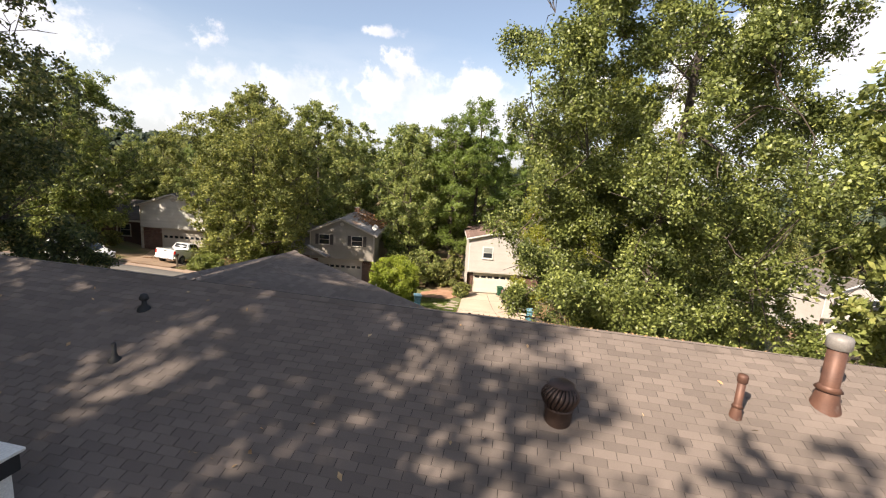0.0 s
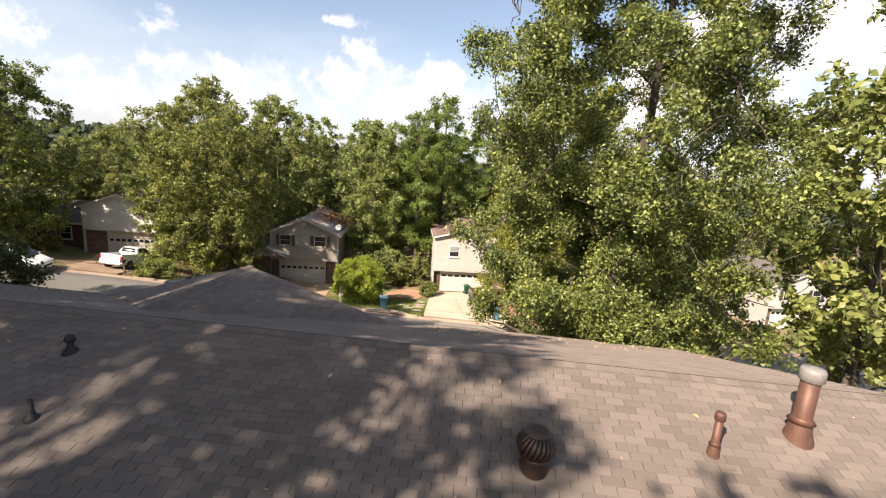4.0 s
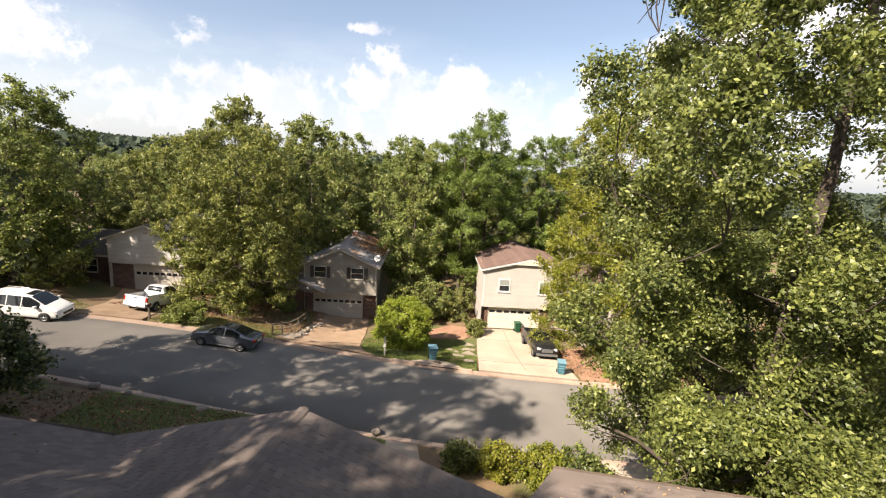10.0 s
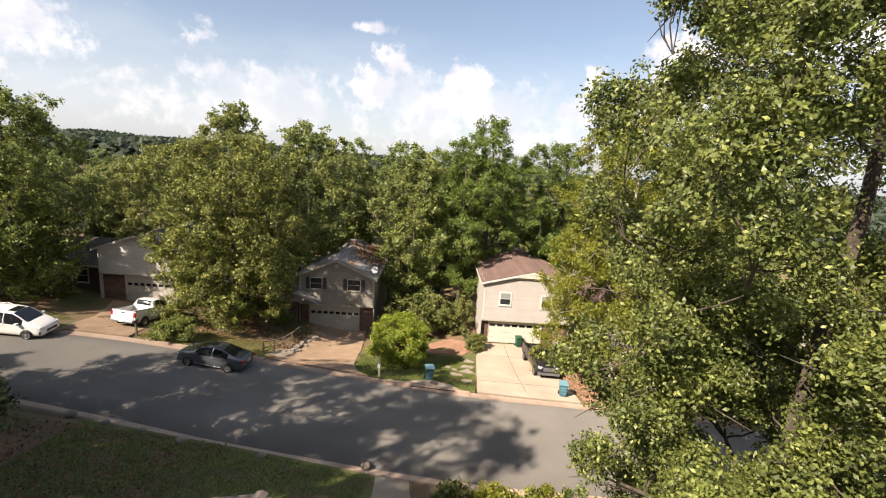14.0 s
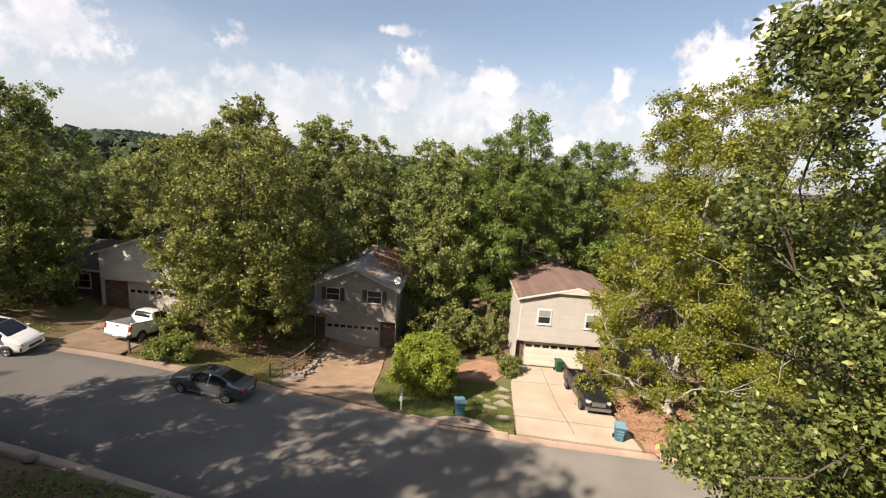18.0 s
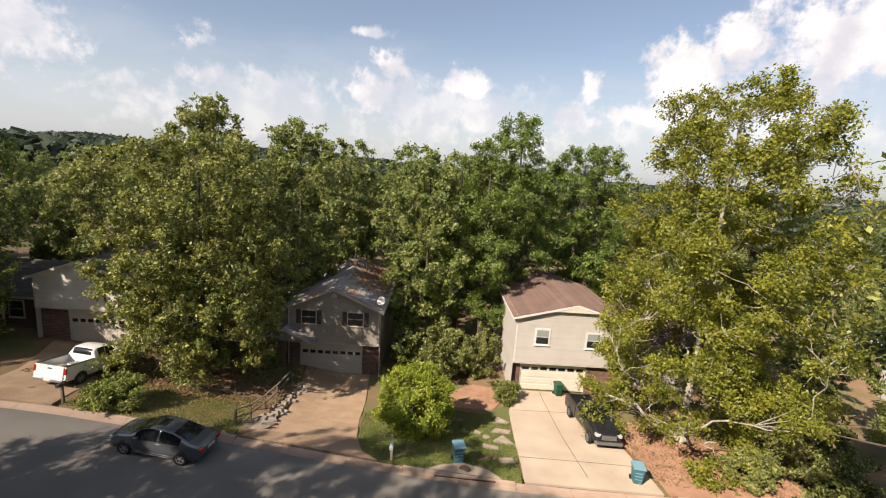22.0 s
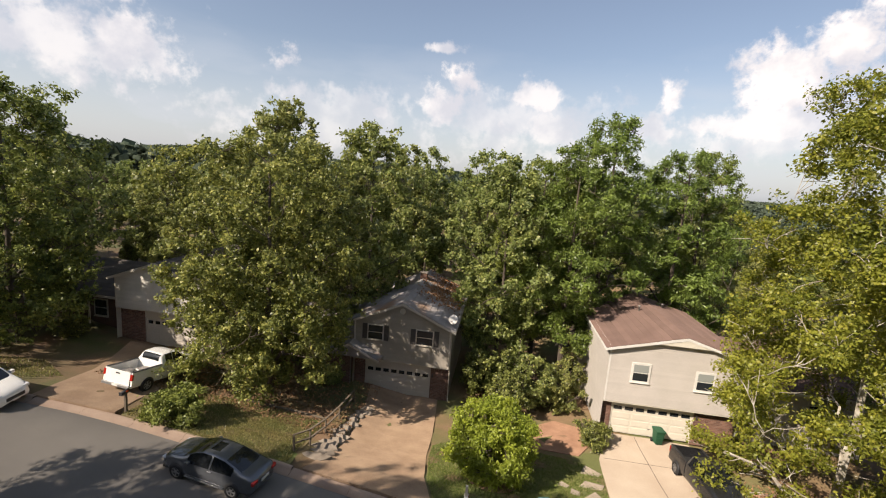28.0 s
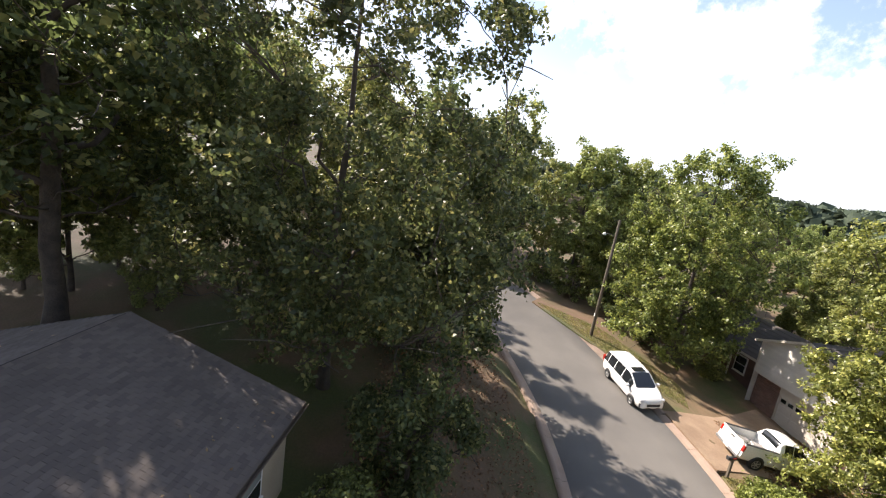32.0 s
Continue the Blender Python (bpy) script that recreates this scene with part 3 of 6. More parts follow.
def limb_lines(rng, c, size, height, low, base_r, lean=(0, 0), share=1.0):
    """The trunk, great limbs that leave it, and boughs that leave the nearest limb and bend up to the tufts."""
    n = 11
    zs = np.linspace(-0.4, height * 0.88, n)
    wob = np.cumsum(rng.normal(size=(n, 2)) * 0.07 * base_r / 0.3, 0)
    tr = np.stack([wob[:, 0] + lean[0] * zs / height, wob[:, 1] + lean[1] * zs / height, zs], 1)
    rad = base_r * np.interp(zs, [-0.4, 0.3, low, height], [1.5, 1.0, 0.8, 0.1])
    fine_z = np.linspace(low * 0.7, height * 0.88, 40)
    wood = np.stack([np.interp(fine_z, zs, tr[:, 0]), np.interp(fine_z, zs, tr[:, 1]), fine_z], 1)
    wood_r = np.interp(fine_z, zs, rad) * 0.55
    order = np.argsort(-np.hypot(c[:, 0], c[:, 1]) * rng.uniform(0.4, 1.0, len(c)))
    great = set(order[: max(5, len(c) // 11)].tolist())
    lines = []
    for k in sorted(range(len(c)), key=lambda q: q not in great):
        if k not in great and rng.uniform() > share:
            continue
        tip = c[k] - [0, 0, size[k] * 0.3]
        gap = np.linalg.norm(wood - tip, axis=1)
        rise = tip[2] - wood[:, 2]
        j = int(np.argmin(gap + 3.0 * np.maximum(0, (0.55 if k in great else 0.3) * gap - rise)))
        p0, reach = wood[j], gap[j]
        q = np.linspace(0, 1, 7)[:, None]
        knee = p0 * 0.45 + tip * 0.55 + np.append(rng.normal(size=2) * 0.1 * reach, (-0.1 if rng.uniform() < 0.4 else 0.16) * reach)
        pts = (1 - q) ** 2 * p0 + 2 * q * (1 - q) * knee + q**2 * tip
        pts[1:-1] += rng.normal(size=(5, 3)) * 0.03 * reach
        r0 = min(wood_r[j], 0.02 + 0.022 * reach) * (1.0 if k in great else 0.7)
        rr = np.linspace(r0, 0.022, 7)
        lines.append((pts, rr))
        wood, wood_r = np.concatenate([wood, pts[2:]]), np.concatenate([wood_r, rr[2:]])
        for _ in range(3):
            e = tip + rng.normal(size=3) * size[k] * 0.5
            lines.append((np.array([pts[4], (pts[4] + e) / 2 + rng.normal(size=3) * 0.08, e]), [rr[4] * 0.6, 0.022, 0.01]))
    return (tr, rad), lines


def tree_meshes(seed, height, low, radius, blobs, count, leaf, base_r, flat=0.9, top=1.0, off=(0, 0), share=1.0, aspect=0.55, lean=(0, 0), spray=14, gather=0.3, lump=1.0, split=False, wild=0.6, hollow=0.35, full=0.6, tip=0.3):
    rng = np.random.default_rng(seed)
    p, o, c, s = crown_points(rng, height, low, radius, blobs, count, flat, top, off, spray=spray, gather=gather, lump=lump, wild=wild, hollow=hollow, full=full, tip=tip)
    trunk, limbs = limb_lines(rng, c, s, height, low, base_r, lean, share)
    return tubes("trunk", [trunk], 9), [tubes("limb", limbs[k:k + 4], 6) for k in range(0, len(limbs), 4)] if split else [tubes("branching", limbs, 6)], leaves("crown", p, o, leaf, rng, aspect)


def put_tree(name, meshes, x, y, leafmat, bark, label, turn=0, scale=1.0, group="", sink=0.1):
    t = thing(name, pose(x, y, gz(x, y) - sink, 0, 0, turn) @ Matrix.Scale(scale, 4), label, "tree", group)
    trunk = part("trunk", meshes[0], bark, t)
    for limb in meshes[1]:
        if len(meshes[1]) > 1:
            part("limb", limb, bark, trunk)
        else:
            tagged(part("branching", limb, bark, trunk), kind="stuff")
    crown = part("crown", meshes[2], None, t)
    if not meshes[2].materials:
        meshes[2].materials.append(leafmat)
    return t


# great trees near the camera's way
put_tree("oak_tree", tree_meshes(11, 27.0, 1.7, 7.8, 260, 360000, 0.078, 0.42, off=(-0.5, 0.4), lean=(0.3, 0.3), share=0.6, spray=36, gather=0.2, top=1.0, lump=0.8, split=True, wild=0.35, full=0.3), 10.3, 20.5, LEAF_OAK, BARK, "tall broad oak with glossy green leaves beside the brown roof")
put_tree("oak_tree", tree_meshes(12, 20.4, 3.8, 8.5, 210, 72000, 0.115, 0.26, lump=0.82, top=1.1, spray=24, gather=0.2, wild=0.3, full=0.36, share=0.6, split=True), -24.3, 17.7, LEAF_DARK, BARK, "dense dark oak that overhangs the end of the brown roof")
put_tree("oak_tree", tree_meshes(13, 14.6, 1.6, 6.2, 100, 34000, 0.13, 0.36, spray=22, gather=0.2, wild=0.3, full=0.45, share=0.6, split=True), -29.2, 22.6, LEAF_DARK, BARK, "dense dark oak on the shaded verge, boughs over the street")
put_tree("oak_tree", tree_meshes(19, 5.2, 0.5, 2.5, 26, 12000, 0.1, 0.14, spray=24, gather=0.2, lump=1.15), -19.6, 21.6, LEAF_DARK, BARK, "low dark young oak at the corner of the house")
put_tree("oak_tree", tree_meshes(14, 18.0, 2.0, 7.6, 190, 94000, 0.118, 0.3, top=1.1, spray=26, gather=0.17, split=True, share=0.6, wild=0.4, full=0.36), -20.5, 46.9, LEAF_FRONT, BARK, "broad leafy oak with low boughs before the grey house")
put_tree("sycamore_tree", tree_meshes(15, 25.5, 0.2, 8.7, 270, 132000, 0.105, 0.28, off=(0.3, 0), top=0.6, gather=0.2, spray=16, lump=0.66, split=True, wild=0.5, tip=0.14, full=0.28), 14.5, 44.2, LEAF_SYCAMORE, BARK_PALE, "tall sycamore with yellow-green leaves and pale bare limbs")
put_tree("oak_tree", tree_meshes(20, 18.0, 1.6, 6.9, 150, 62000, 0.13, 0.26, top=1.0, spray=24, gather=0.18, wild=0.4, full=0.45), -38.0, 44.4, LEAF_FRONT, BARK, "round leafy oak on the verge behind the white minivan")
put_tree("dogwood_tree", tree_meshes(16, 4.6, 0.4, 2.85, 130, 44000, 0.08, 0.09, flat=0.95, gather=0.12, top=0.9, lump=0.9, wild=0.5, hollow=0.5), -4.4, 42.7, LEAF_BRIGHT, BARK, "small round bright green tree on the lawn", sink=0.02)
SHADE = [tree_meshes(17 + k, h, 7.0, r, b, n, 0.2, 0.4, spray=20, top=1.1) for k, (h, r, b, n) in enumerate(((26.0, 8.4, 90, 28000), (22.0, 7.6, 64, 15500)))]
for x, y, k, a, s in ((-24.7, 5.7, 0, 0, 1.05), (-19.6, -2.5, 0, 90, 0.95), (-16.3, -5.9, 1, 10, 1.1), (-7.7, -10.6, 1, 200, 0.97)):
    put_tree("oak_tree", SHADE[k], x, y, LEAF_DARK, BARK, "tall oak in the back yard that shades the roof", a, s, "oaks of the back yard")

# woods behind the houses and along the street, from six kinds of tree
WOOD = [tree_meshes(21 + k, h, l, r, 85, 17000, s * 0.74, 0.2, gather=0.24, top=1.0, full=0.45) for k, (h, l, r, s) in enumerate(((22, 4, 5.2, 0.27), (21, 3, 5.6, 0.28), (23.5, 5, 4.8, 0.27), (19.5, 2.5, 5.0, 0.28)))]
WOOD.append(tree_meshes(27, 20.5, 2.6, 5.3, 85, 28000, 0.155, 0.22, gather=0.2, spray=22, top=1.05))
for wm in WOOD:
    wm[2].materials.append(LEAF_WOOD)
PINES = [tree_meshes(31 + k, h, l, r, 130, 32000, 0.16, 0.26, flat=0.6, full=0.5, top=1.05, aspect=0.3, spray=24, gather=0.2, share=0.7, lump=0.95) for k, (h, l, r) in enumerate(((21.5, 4.5, 4.9), (19.5, 3.5, 5.1)))]
for wm in PINES:
    wm[2].materials.append(LEAF_PINE)


def wood_tree(x, y, k, scale, turn):
    put_tree("wood_tree", WOOD[k], x, y, LEAF_WOOD, BARK, "tall green broadleaf tree in the woods", turn, scale, "trees of the woods", sink=0.3)


def pine_tree(x, y, k, scale, turn):
    put_tree("pine_tree", PINES[k], x, y, LEAF_PINE, BARK, "tall pine with dense green tufted boughs", turn, scale, "pines behind the houses", sink=0.3)


for x, y, k, s, a in ((1.2, 57.5, 0, 1.03, 10), (4.2, 61.5, 0, 1.17, 140), (-1.2, 60.5, 1, 1.08, 75), (11.5, 64, 1, 1.18, 200), (15.5, 68, 0, 1.1, 300)):
    pine_tree(x, y, k, s, a)
rng_w = np.random.default_rng(5)
placed = [(1.2, 57.5), (4.2, 61.5), (-1.2, 60.5), (11.5, 64), (15.5, 68), (-19.6, 47.3), (-38.0, 44.4)]
HAND_WOOD = [(-47, 43.5, 4, 0.8), (-43.5, 52, 2, 0.62), (-51, 40, 3, 0.92), (-58, 33, 0, 0.95), (-66, 24, 2, 1.0), (-36.5, 57, 4, 0.68), (-25, 57, 4, 1.06), (-49, 47, 3, 0.55), (-46, 55, 3, 0.58), (-54, 44, 3, 0.55), (-60, 49, 3, 0.6), (-41, 58, 3, 0.6), (-62, 40, 1, 0.7), (-56, 47, 2, 0.62), (-70, 37, 0, 0.75), (-76, 27, 3, 0.9), (-66, 31, 3, 0.75), (-52, 50, 1, 0.6), (-72, 14, 1, 1.0), (-62, 4, 0, 1.0),
             (-4.5, 57.5, 4, 1.0), (-35.5, 17.0, 4, 0.8), (-44, 18, 4, 0.75), (-54, 14, 2, 0.7), (-34, 6.5, 3, 0.7), (-43, 4, 1, 1.0), (-36, -4, 0, 1.0), (-50, 6, 3, 1.0), (-29, -3, 1, 1.0), (-31, 11.5, 2, 0.62), (-41, 9, 1, 0.75), (-47, 8, 0, 0.8), (-30, 3, 3, 0.8), (-38, 1, 2, 1.0),
             (22.5, 19.5, 1, 1.05), (28.5, 24.0, 3, 0.7), (22, 48.5, 4, 0.72), (29, 50, 4, 0.7), (31, 44, 3, 0.62), (-17, 58, 4, 1.06), (19, 26, 3, 0.5), (-29, 8.0, 4, 0.42), (-29.5, 1.0, 4, 0.45), (-34, 3.0, 4, 0.48)]
for x, y, k, s in HAND_WOOD:
    wood_tree(x, y, k, s, rng_w.uniform(0, 360))
    placed.append((x, y))
tries = 0
while len(placed) < 190 and tries < 6000:
    tries += 1
    x, y = rng_w.uniform(-95, 75), rng_w.uniform(57, 150)
    if abs(x - 7) < 8 and y < 66 or abs(x + 11.4) < 7 and y < 67 or y < 62 and x > 16:
        continue
    if min(math.hypot(x - px, y - py) for px, py in placed) < 4.5 + 0.026 * (y - 55):
        continue
    placed.append((x, y))
    low_right = np.interp(x, [-90, -45, -5, 15, 30, 75], [0.6, 0.65, 1.0, 0.95, 0.68, 0.56])
    wood_tree(x, y, int(rng_w.integers(0, 4)), rng_w.uniform(0.88, 1.06) * low_right, rng_w.uniform(0, 360))


def far_woods():
    """The woods beyond, to the hills: lumps of leaf on the ground, one sheet of stuff."""
    rng = np.random.default_rng(9)
    n = 17000
    az = np.radians(rng.uniform(-95, 55, n))
    d = 190 + 2000 * rng.uniform(0, 1, n) ** 1.4
    x, y = d * np.sin(az), d * np.cos(az)
    ok = ~((y < 60) & (y > -5) & (np.abs(x) < 90))
    x, y, d = x[ok], y[ok], d[ok]
    n = len(x)
    z = ground_z(x, y)
    sz = rng.uniform(3.5, 6.5, n) * np.interp(d, [140, 600, 2400], [1.0, 1.6, 2.8])
    k = 28
    dd = rng.normal(size=(n, k, 3))
    dd /= np.linalg.norm(dd, axis=2, keepdims=True)
    dd[..., 2] = np.abs(dd[..., 2]) * 1.25
    tall = np.where(az[ok] > 0.3, 6.0, 10.0)[:, None]
    c = np.stack([x, y, z], -1)[:, None] + dd * sz[:, None, None] * rng.uniform(0.75, 1.1, (n, k, 1)) + np.stack([0 * tall, 0 * tall, tall + 0 * tall], -1)
    me = leaves("far_woods", c.reshape(-1, 3), dd.reshape(-1, 3), 1.0, rng, 0.75)
    co = np.empty(len(me.vertices) * 3, np.float32)
    me.vertices.foreach_get("co", co)
    co = co.reshape(-1, 4, 3)
    mid = c.reshape(-1, 1, 3)
    co = mid + (co - mid) * np.repeat(sz, k)[:, None, None] * 0.33
    me.vertices.foreach_set("co", co.astype(np.float32).ravel())
    ob = part("far_woods", me, LEAF_FAR_HAZE)
    tagged(ob, "green woods with a haze tint in their leaf colour that roll away to a low hill", "woods", kind="stuff")


far_woods()

# ---- the brown-roofed house under the camera ----
HOME = pose(-5.0, 9.4, 0, 0, 0, -10)
RIDGE_Z, PITCH, U0, U1, V_BACK, V_FRONT, V_LEFT = 8.15, 0.33, -15.0, 14.1, 9.4, 8.7, 6.0
WING_U, WING_Z, WING_PITCH, WING_HALF = -1.34, 7.7, 0.3, 5.26
SIDING_TAN = material("tan_siding", (0.46, 0.38, 0.28), 0.8, (0.38, 0.31, 0.22), 1.0, 30, 0.2)
WHITE_TRIM = material("white_trim", (0.74, 0.72, 0.68), 0.6, (0.62, 0.6, 0.55), 1.0, 40, 0.1)
DARK_GLASS = glass_material("window_glass")
BLIND_GLASS = glass_material("glass_before_a_blind", (0.3, 0.32, 0.3), 0.08)
RUST = material("rust_brown_metal", (0.165, 0.078, 0.05), 0.55, (0.11, 0.055, 0.04), 4.0, 60, 0.15, metal=0.3, stain=(0.3, 0.24, 0.2), stain_scale=3.0, stain_low=0.62)
GREY_CAP = material("grey_metal", (0.36, 0.34, 0.31), 0.6, (0.25, 0.22, 0.2), 5.0, 60, 0.15, metal=0.3)
RUST_DARK = material("dark_rusty_metal", (0.085, 0.05, 0.038), 0.5, (0.055, 0.035, 0.028), 4.0, 60, 0.15, metal=0.4, stain=(0.16, 0.1, 0.075), stain_scale=4.0, stain_low=0.6)
BLACK_RUBBER = material("black_rubber", (0.02, 0.02, 0.021), 0.7, None, 5.0, 60, 0.1)
FELT = material("dark_roof_felt", (0.055, 0.045, 0.04), 0.95, None, 2.0, 60, 0.2)
home = thing("brown_roofed_house", HOME, "long low house with a worn brown shingle roof", "house")


def slope_z(v, ridge=RIDGE_Z, pitch=PITCH):
    return ridge - pitch * abs(v)


def roof_slab(name, poly, mat):
    """A roof deck: a polygon of u, v, z points, 0.16 thick."""
    bm = bmesh.new()
    top = [bm.verts.new(p) for p in poly]
    low = [bm.verts.new((p[0], p[1], p[2] - 0.16)) for p in poly]
    bm.faces.new(top), bm.faces.new(low[::-1])
    for i in range(len(poly)):
        j = (i + 1) % len(poly)
        bm.faces.new((top[i], low[i], low[j], top[j]))
    bmesh.ops.recalc_face_normals(bm, faces=bm.faces[:])
    return part(name, bm, mat, home)


def sp(u, v):
    return (u, v, slope_z(v))


back_roof = roof_slab("back_roof", [sp(U0, 0), sp(U1, 0), sp(U1, -V_BACK), sp(U0, -V_BACK)], FELT)
front_roof = roof_slab("front_roof", [sp(U0, 0), sp(U0, V_LEFT), sp(WING_U + WING_HALF, V_LEFT), sp(WING_U + WING_HALF + 1.0, V_FRONT), sp(U1, V_FRONT), sp(U1, 0)], SHINGLE_STUFF)
wing_v0 = (RIDGE_Z - WING_Z) / PITCH
wing_roof = []
for sgn in (-1, 1):
    eave_z = WING_Z - WING_PITCH * (WING_HALF + 0.1)
    poly = [(WING_U, wing_v0, WING_Z), (WING_U, V_LEFT + 0.05, WING_Z), (WING_U + sgn * (WING_HALF + 0.1), V_LEFT + 0.05, eave_z)]
    wing_roof.append(roof_slab("wing_roof", poly if sgn < 0 else poly[::-1], SHINGLE_STUFF))

# shingles: tabs laid in courses, butts proud
TAB, EXPO = 0.305, 0.142


def tab_arrays(w, h=EXPO, thick=0.0065):
    v = np.array([(0, 0, 0.002), (w, 0, 0.002), (w, h + 0.012, thick), (0, h + 0.012, thick), (0, h + 0.012, -0.002), (w, h + 0.012, -0.002), (0, 0, -0.004), (w, 0, -0.004)])
    f = np.array([(0, 3, 2, 1), (3, 4, 5, 2), (0, 6, 4, 3), (1, 2, 5, 7)])
    return v, f


TV, TF = tab_arrays(TAB - 0.011)
tab_mesh = raw_mesh("shingle", TV, TF)
tab_mesh.materials.append(SHINGLE)
rng_s = np.random.default_rng(3)


def shingle(slope, origin, along, down, normal, u_lo, u_hi, length, keep, near=None):
    """Cover a slope. keep(u, s): whether a tab lies on it; near(u, s): whether it is a part of its own."""
    o, a, d, n = (np.array(q, float) for q in (origin, along, down, normal))
    us, ss = [], []
    for k in range(int(length / EXPO)):
        shift = (k % 2) * TAB / 2 + rng_s.uniform(-0.02, 0.02)
        u = np.arange(u_lo - shift, u_hi - TAB * 0.4, TAB)
        us.append(u), ss.append(np.full(len(u), k * EXPO))
    u, s = np.concatenate(us), np.concatenate(ss)
    ok = keep(u + TAB / 2, s + EXPO / 2) & (u >= u_lo - 0.01) & (u + TAB <= u_hi + 0.02)
    u, s = u[ok], s[ok]
    lift = rng_s.uniform(0.0, 0.003, len(u))
    own = near(u, s) if near else np.zeros(len(u), bool)
    if own.sum() > 300:
        own[np.flatnonzero(own)[300:]] = False
    rot = Matrix((a, d, n)).transposed().to_4x4()
    for uu, s1, li in zip(u[own], s[own], lift[own]):
        t = part("shingle", tab_mesh, None, slope)
        t.matrix_basis = Matrix.Translation(Vector(o + a * uu + d * s1 + n * (0.004 + li))) @ rot
    u, s, lift = u[~own], s[~own], lift[~own]
    base = o + u[:, None] * a + s[:, None] * d + (0.004 + lift)[:, None] * n
    v = base[:, None] + TV[None, :, :1] * a + TV[None, :, 1:2] * d + TV[None, :, 2:] * n
    flip = np.cross(a, d) @ n > 0
    f = (TF[:, ::-1] if flip else TF)[None] + (np.arange(len(u)) * len(TV))[:, None, None]
    fld = part("shingle_field", raw_mesh("shingle_field", v.reshape(-1, 3), f.reshape(-1, 4)), SHINGLE_STUFF, slope)
    tagged(fld, kind="stuff")


kk = math.hypot(1, PITCH)
wk = math.hypot(1, WING_PITCH)


def off_wing(u, s):
    """Whether a place on the front slope is clear of the wing."""
    v = s / kk
    return ~((np.abs(u - WING_U) < (v - wing_v0) / 0.909 - 0.1) & (v > wing_v0))


def on_front(u, s):
    v = s / kk
    return off_wing(u, s) & ((v < V_LEFT) | (u > WING_U + WING_HALF + (v - V_LEFT) * 0.37 + 0.15))


shingle(back_roof, (0, 0, RIDGE_Z), (1, 0, 0), (0, -1 / kk, -PITCH / kk), (0, -PITCH / kk, 1 / kk), U0, U1, V_BACK * kk, lambda u, s: u < 99,
        lambda u, s: (u > 4.6) & (u < 9.2) & (s > 2.4) & (s < 5.2))
shingle(front_roof, (0, 0, RIDGE_Z), (1, 0, 0), (0, 1 / kk, -PITCH / kk), (0, PITCH / kk, 1 / kk), U0, U1, V_FRONT * kk, on_front)
for sgn, slope in zip((-1, 1), wing_roof):
    shingle(slope, (WING_U, 0, WING_Z), (0, 1, 0), (sgn / wk, 0, -WING_PITCH / wk), (sgn * WING_PITCH / wk, 0, 1 / wk), wing_v0, V_LEFT + 0.05, WING_HALF * wk,
            lambda v, s: v > wing_v0 + 0.909 * s / wk)


def ridge_caps(slope, n, at, along, pitch):
    """Bent cap shingles lapped along a ridge."""
    for k in range(n):
        bm = bmesh.new()
        w, h = 0.13, 0.24
        pts = [(-w, -pitch * w + 0.002), (0, 0.012), (w, -pitch * w + 0.002)]
        rows = []
        for d, z in ((0, 0.008), (h, 0.016)):
            rows.append([bm.verts.new((p, d, q + z)) for p, q in pts])
        for d, z in ((h, 0.003),):
            rows.append([bm.verts.new((p, d, q + z)) for p, q in pts])
        for r0, r1 in zip(rows, rows[1:]):
            for i in range(2):
                bm.faces.new((r0[i], r0[i + 1], r1[i + 1], r1[i]))
        ob = part("ridge_cap", bm, SHINGLE, slope)
        ob.matrix_basis = at @ Matrix.Translation((0, k * along, 0))


ridge_caps(back_roof, int((U1 - U0) / 0.2), pose(U1, 0, RIDGE_Z + 0.006, 0, 0, 90), 0.2, PITCH)
ridge_caps(wing_roof[1], int((V_LEFT - wing_v0) / 0.2), pose(WING_U, wing_v0 + 0.1, WING_Z + 0.006), 0.2, WING_PITCH)

# thin dark strip laid on the ridge to draw the shadow line of the caps
part("ridge_seam", slab(U0, U1, 0.004, 0.022, RIDGE_Z + 0.02, RIDGE_Z + 0.0335), FELT, back_roof, "dark strip drawn for the shaded gap along the ridge caps")

# walls, fascia, gutters
FLOOR_A = 2.3
for name, a in (("front_wall_long", (U0 + 0.5, WING_U - WING_HALF + 0.4, V_LEFT - 0.6, V_LEFT - 0.4)), ("wing_wall", (WING_U - WING_HALF + 0.4, WING_U + WING_HALF, V_LEFT - 0.6, V_LEFT - 0.4)),
                ("front_wall_low", (WING_U + WING_HALF + 1.2, U1 - 0.5, V_FRONT - 0.7, V_FRONT - 0.5)), ("back_wall", (U0 + 0.5, U1 - 0.5, -V_BACK + 0.5, -V_BACK + 0.7))):
    top = slope_z(a[2] if a[2] > 0 else a[3]) - 0.2
    part(name, slab(a[0], a[1], a[2], a[3], FLOOR_A - 2.5, top), SIDING_TAN, home)
part("wing_gable", prism([(WING_U - WING_HALF + 0.4, slope_z(V_LEFT) - 0.2), (WING_U + WING_HALF, slope_z(V_LEFT) - 0.2), (WING_U, WING_Z - 0.2)], "y", V_LEFT - 0.56, V_LEFT - 0.4), SIDING_TAN, home)
for name, u in (("gable_wall", U0 + 0.3), ("gable_wall", U1 - 0.5)):
    ridge_part = prism([(-V_BACK + 0.5, FLOOR_A - 2.5), (V_LEFT - 0.4 if u < 0 else V_FRONT - 0.5, FLOOR_A - 2.5), (V_LEFT - 0.4 if u < 0 else V_FRONT - 0.5, slope_z(V_LEFT if u < 0 else V_FRONT) + 0.0), (0, RIDGE_Z - 0.2), (-V_BACK + 0.5, slope_z(V_BACK))], "x", u, u + 0.2)
    part(name, ridge_part, SIDING_TAN, home)
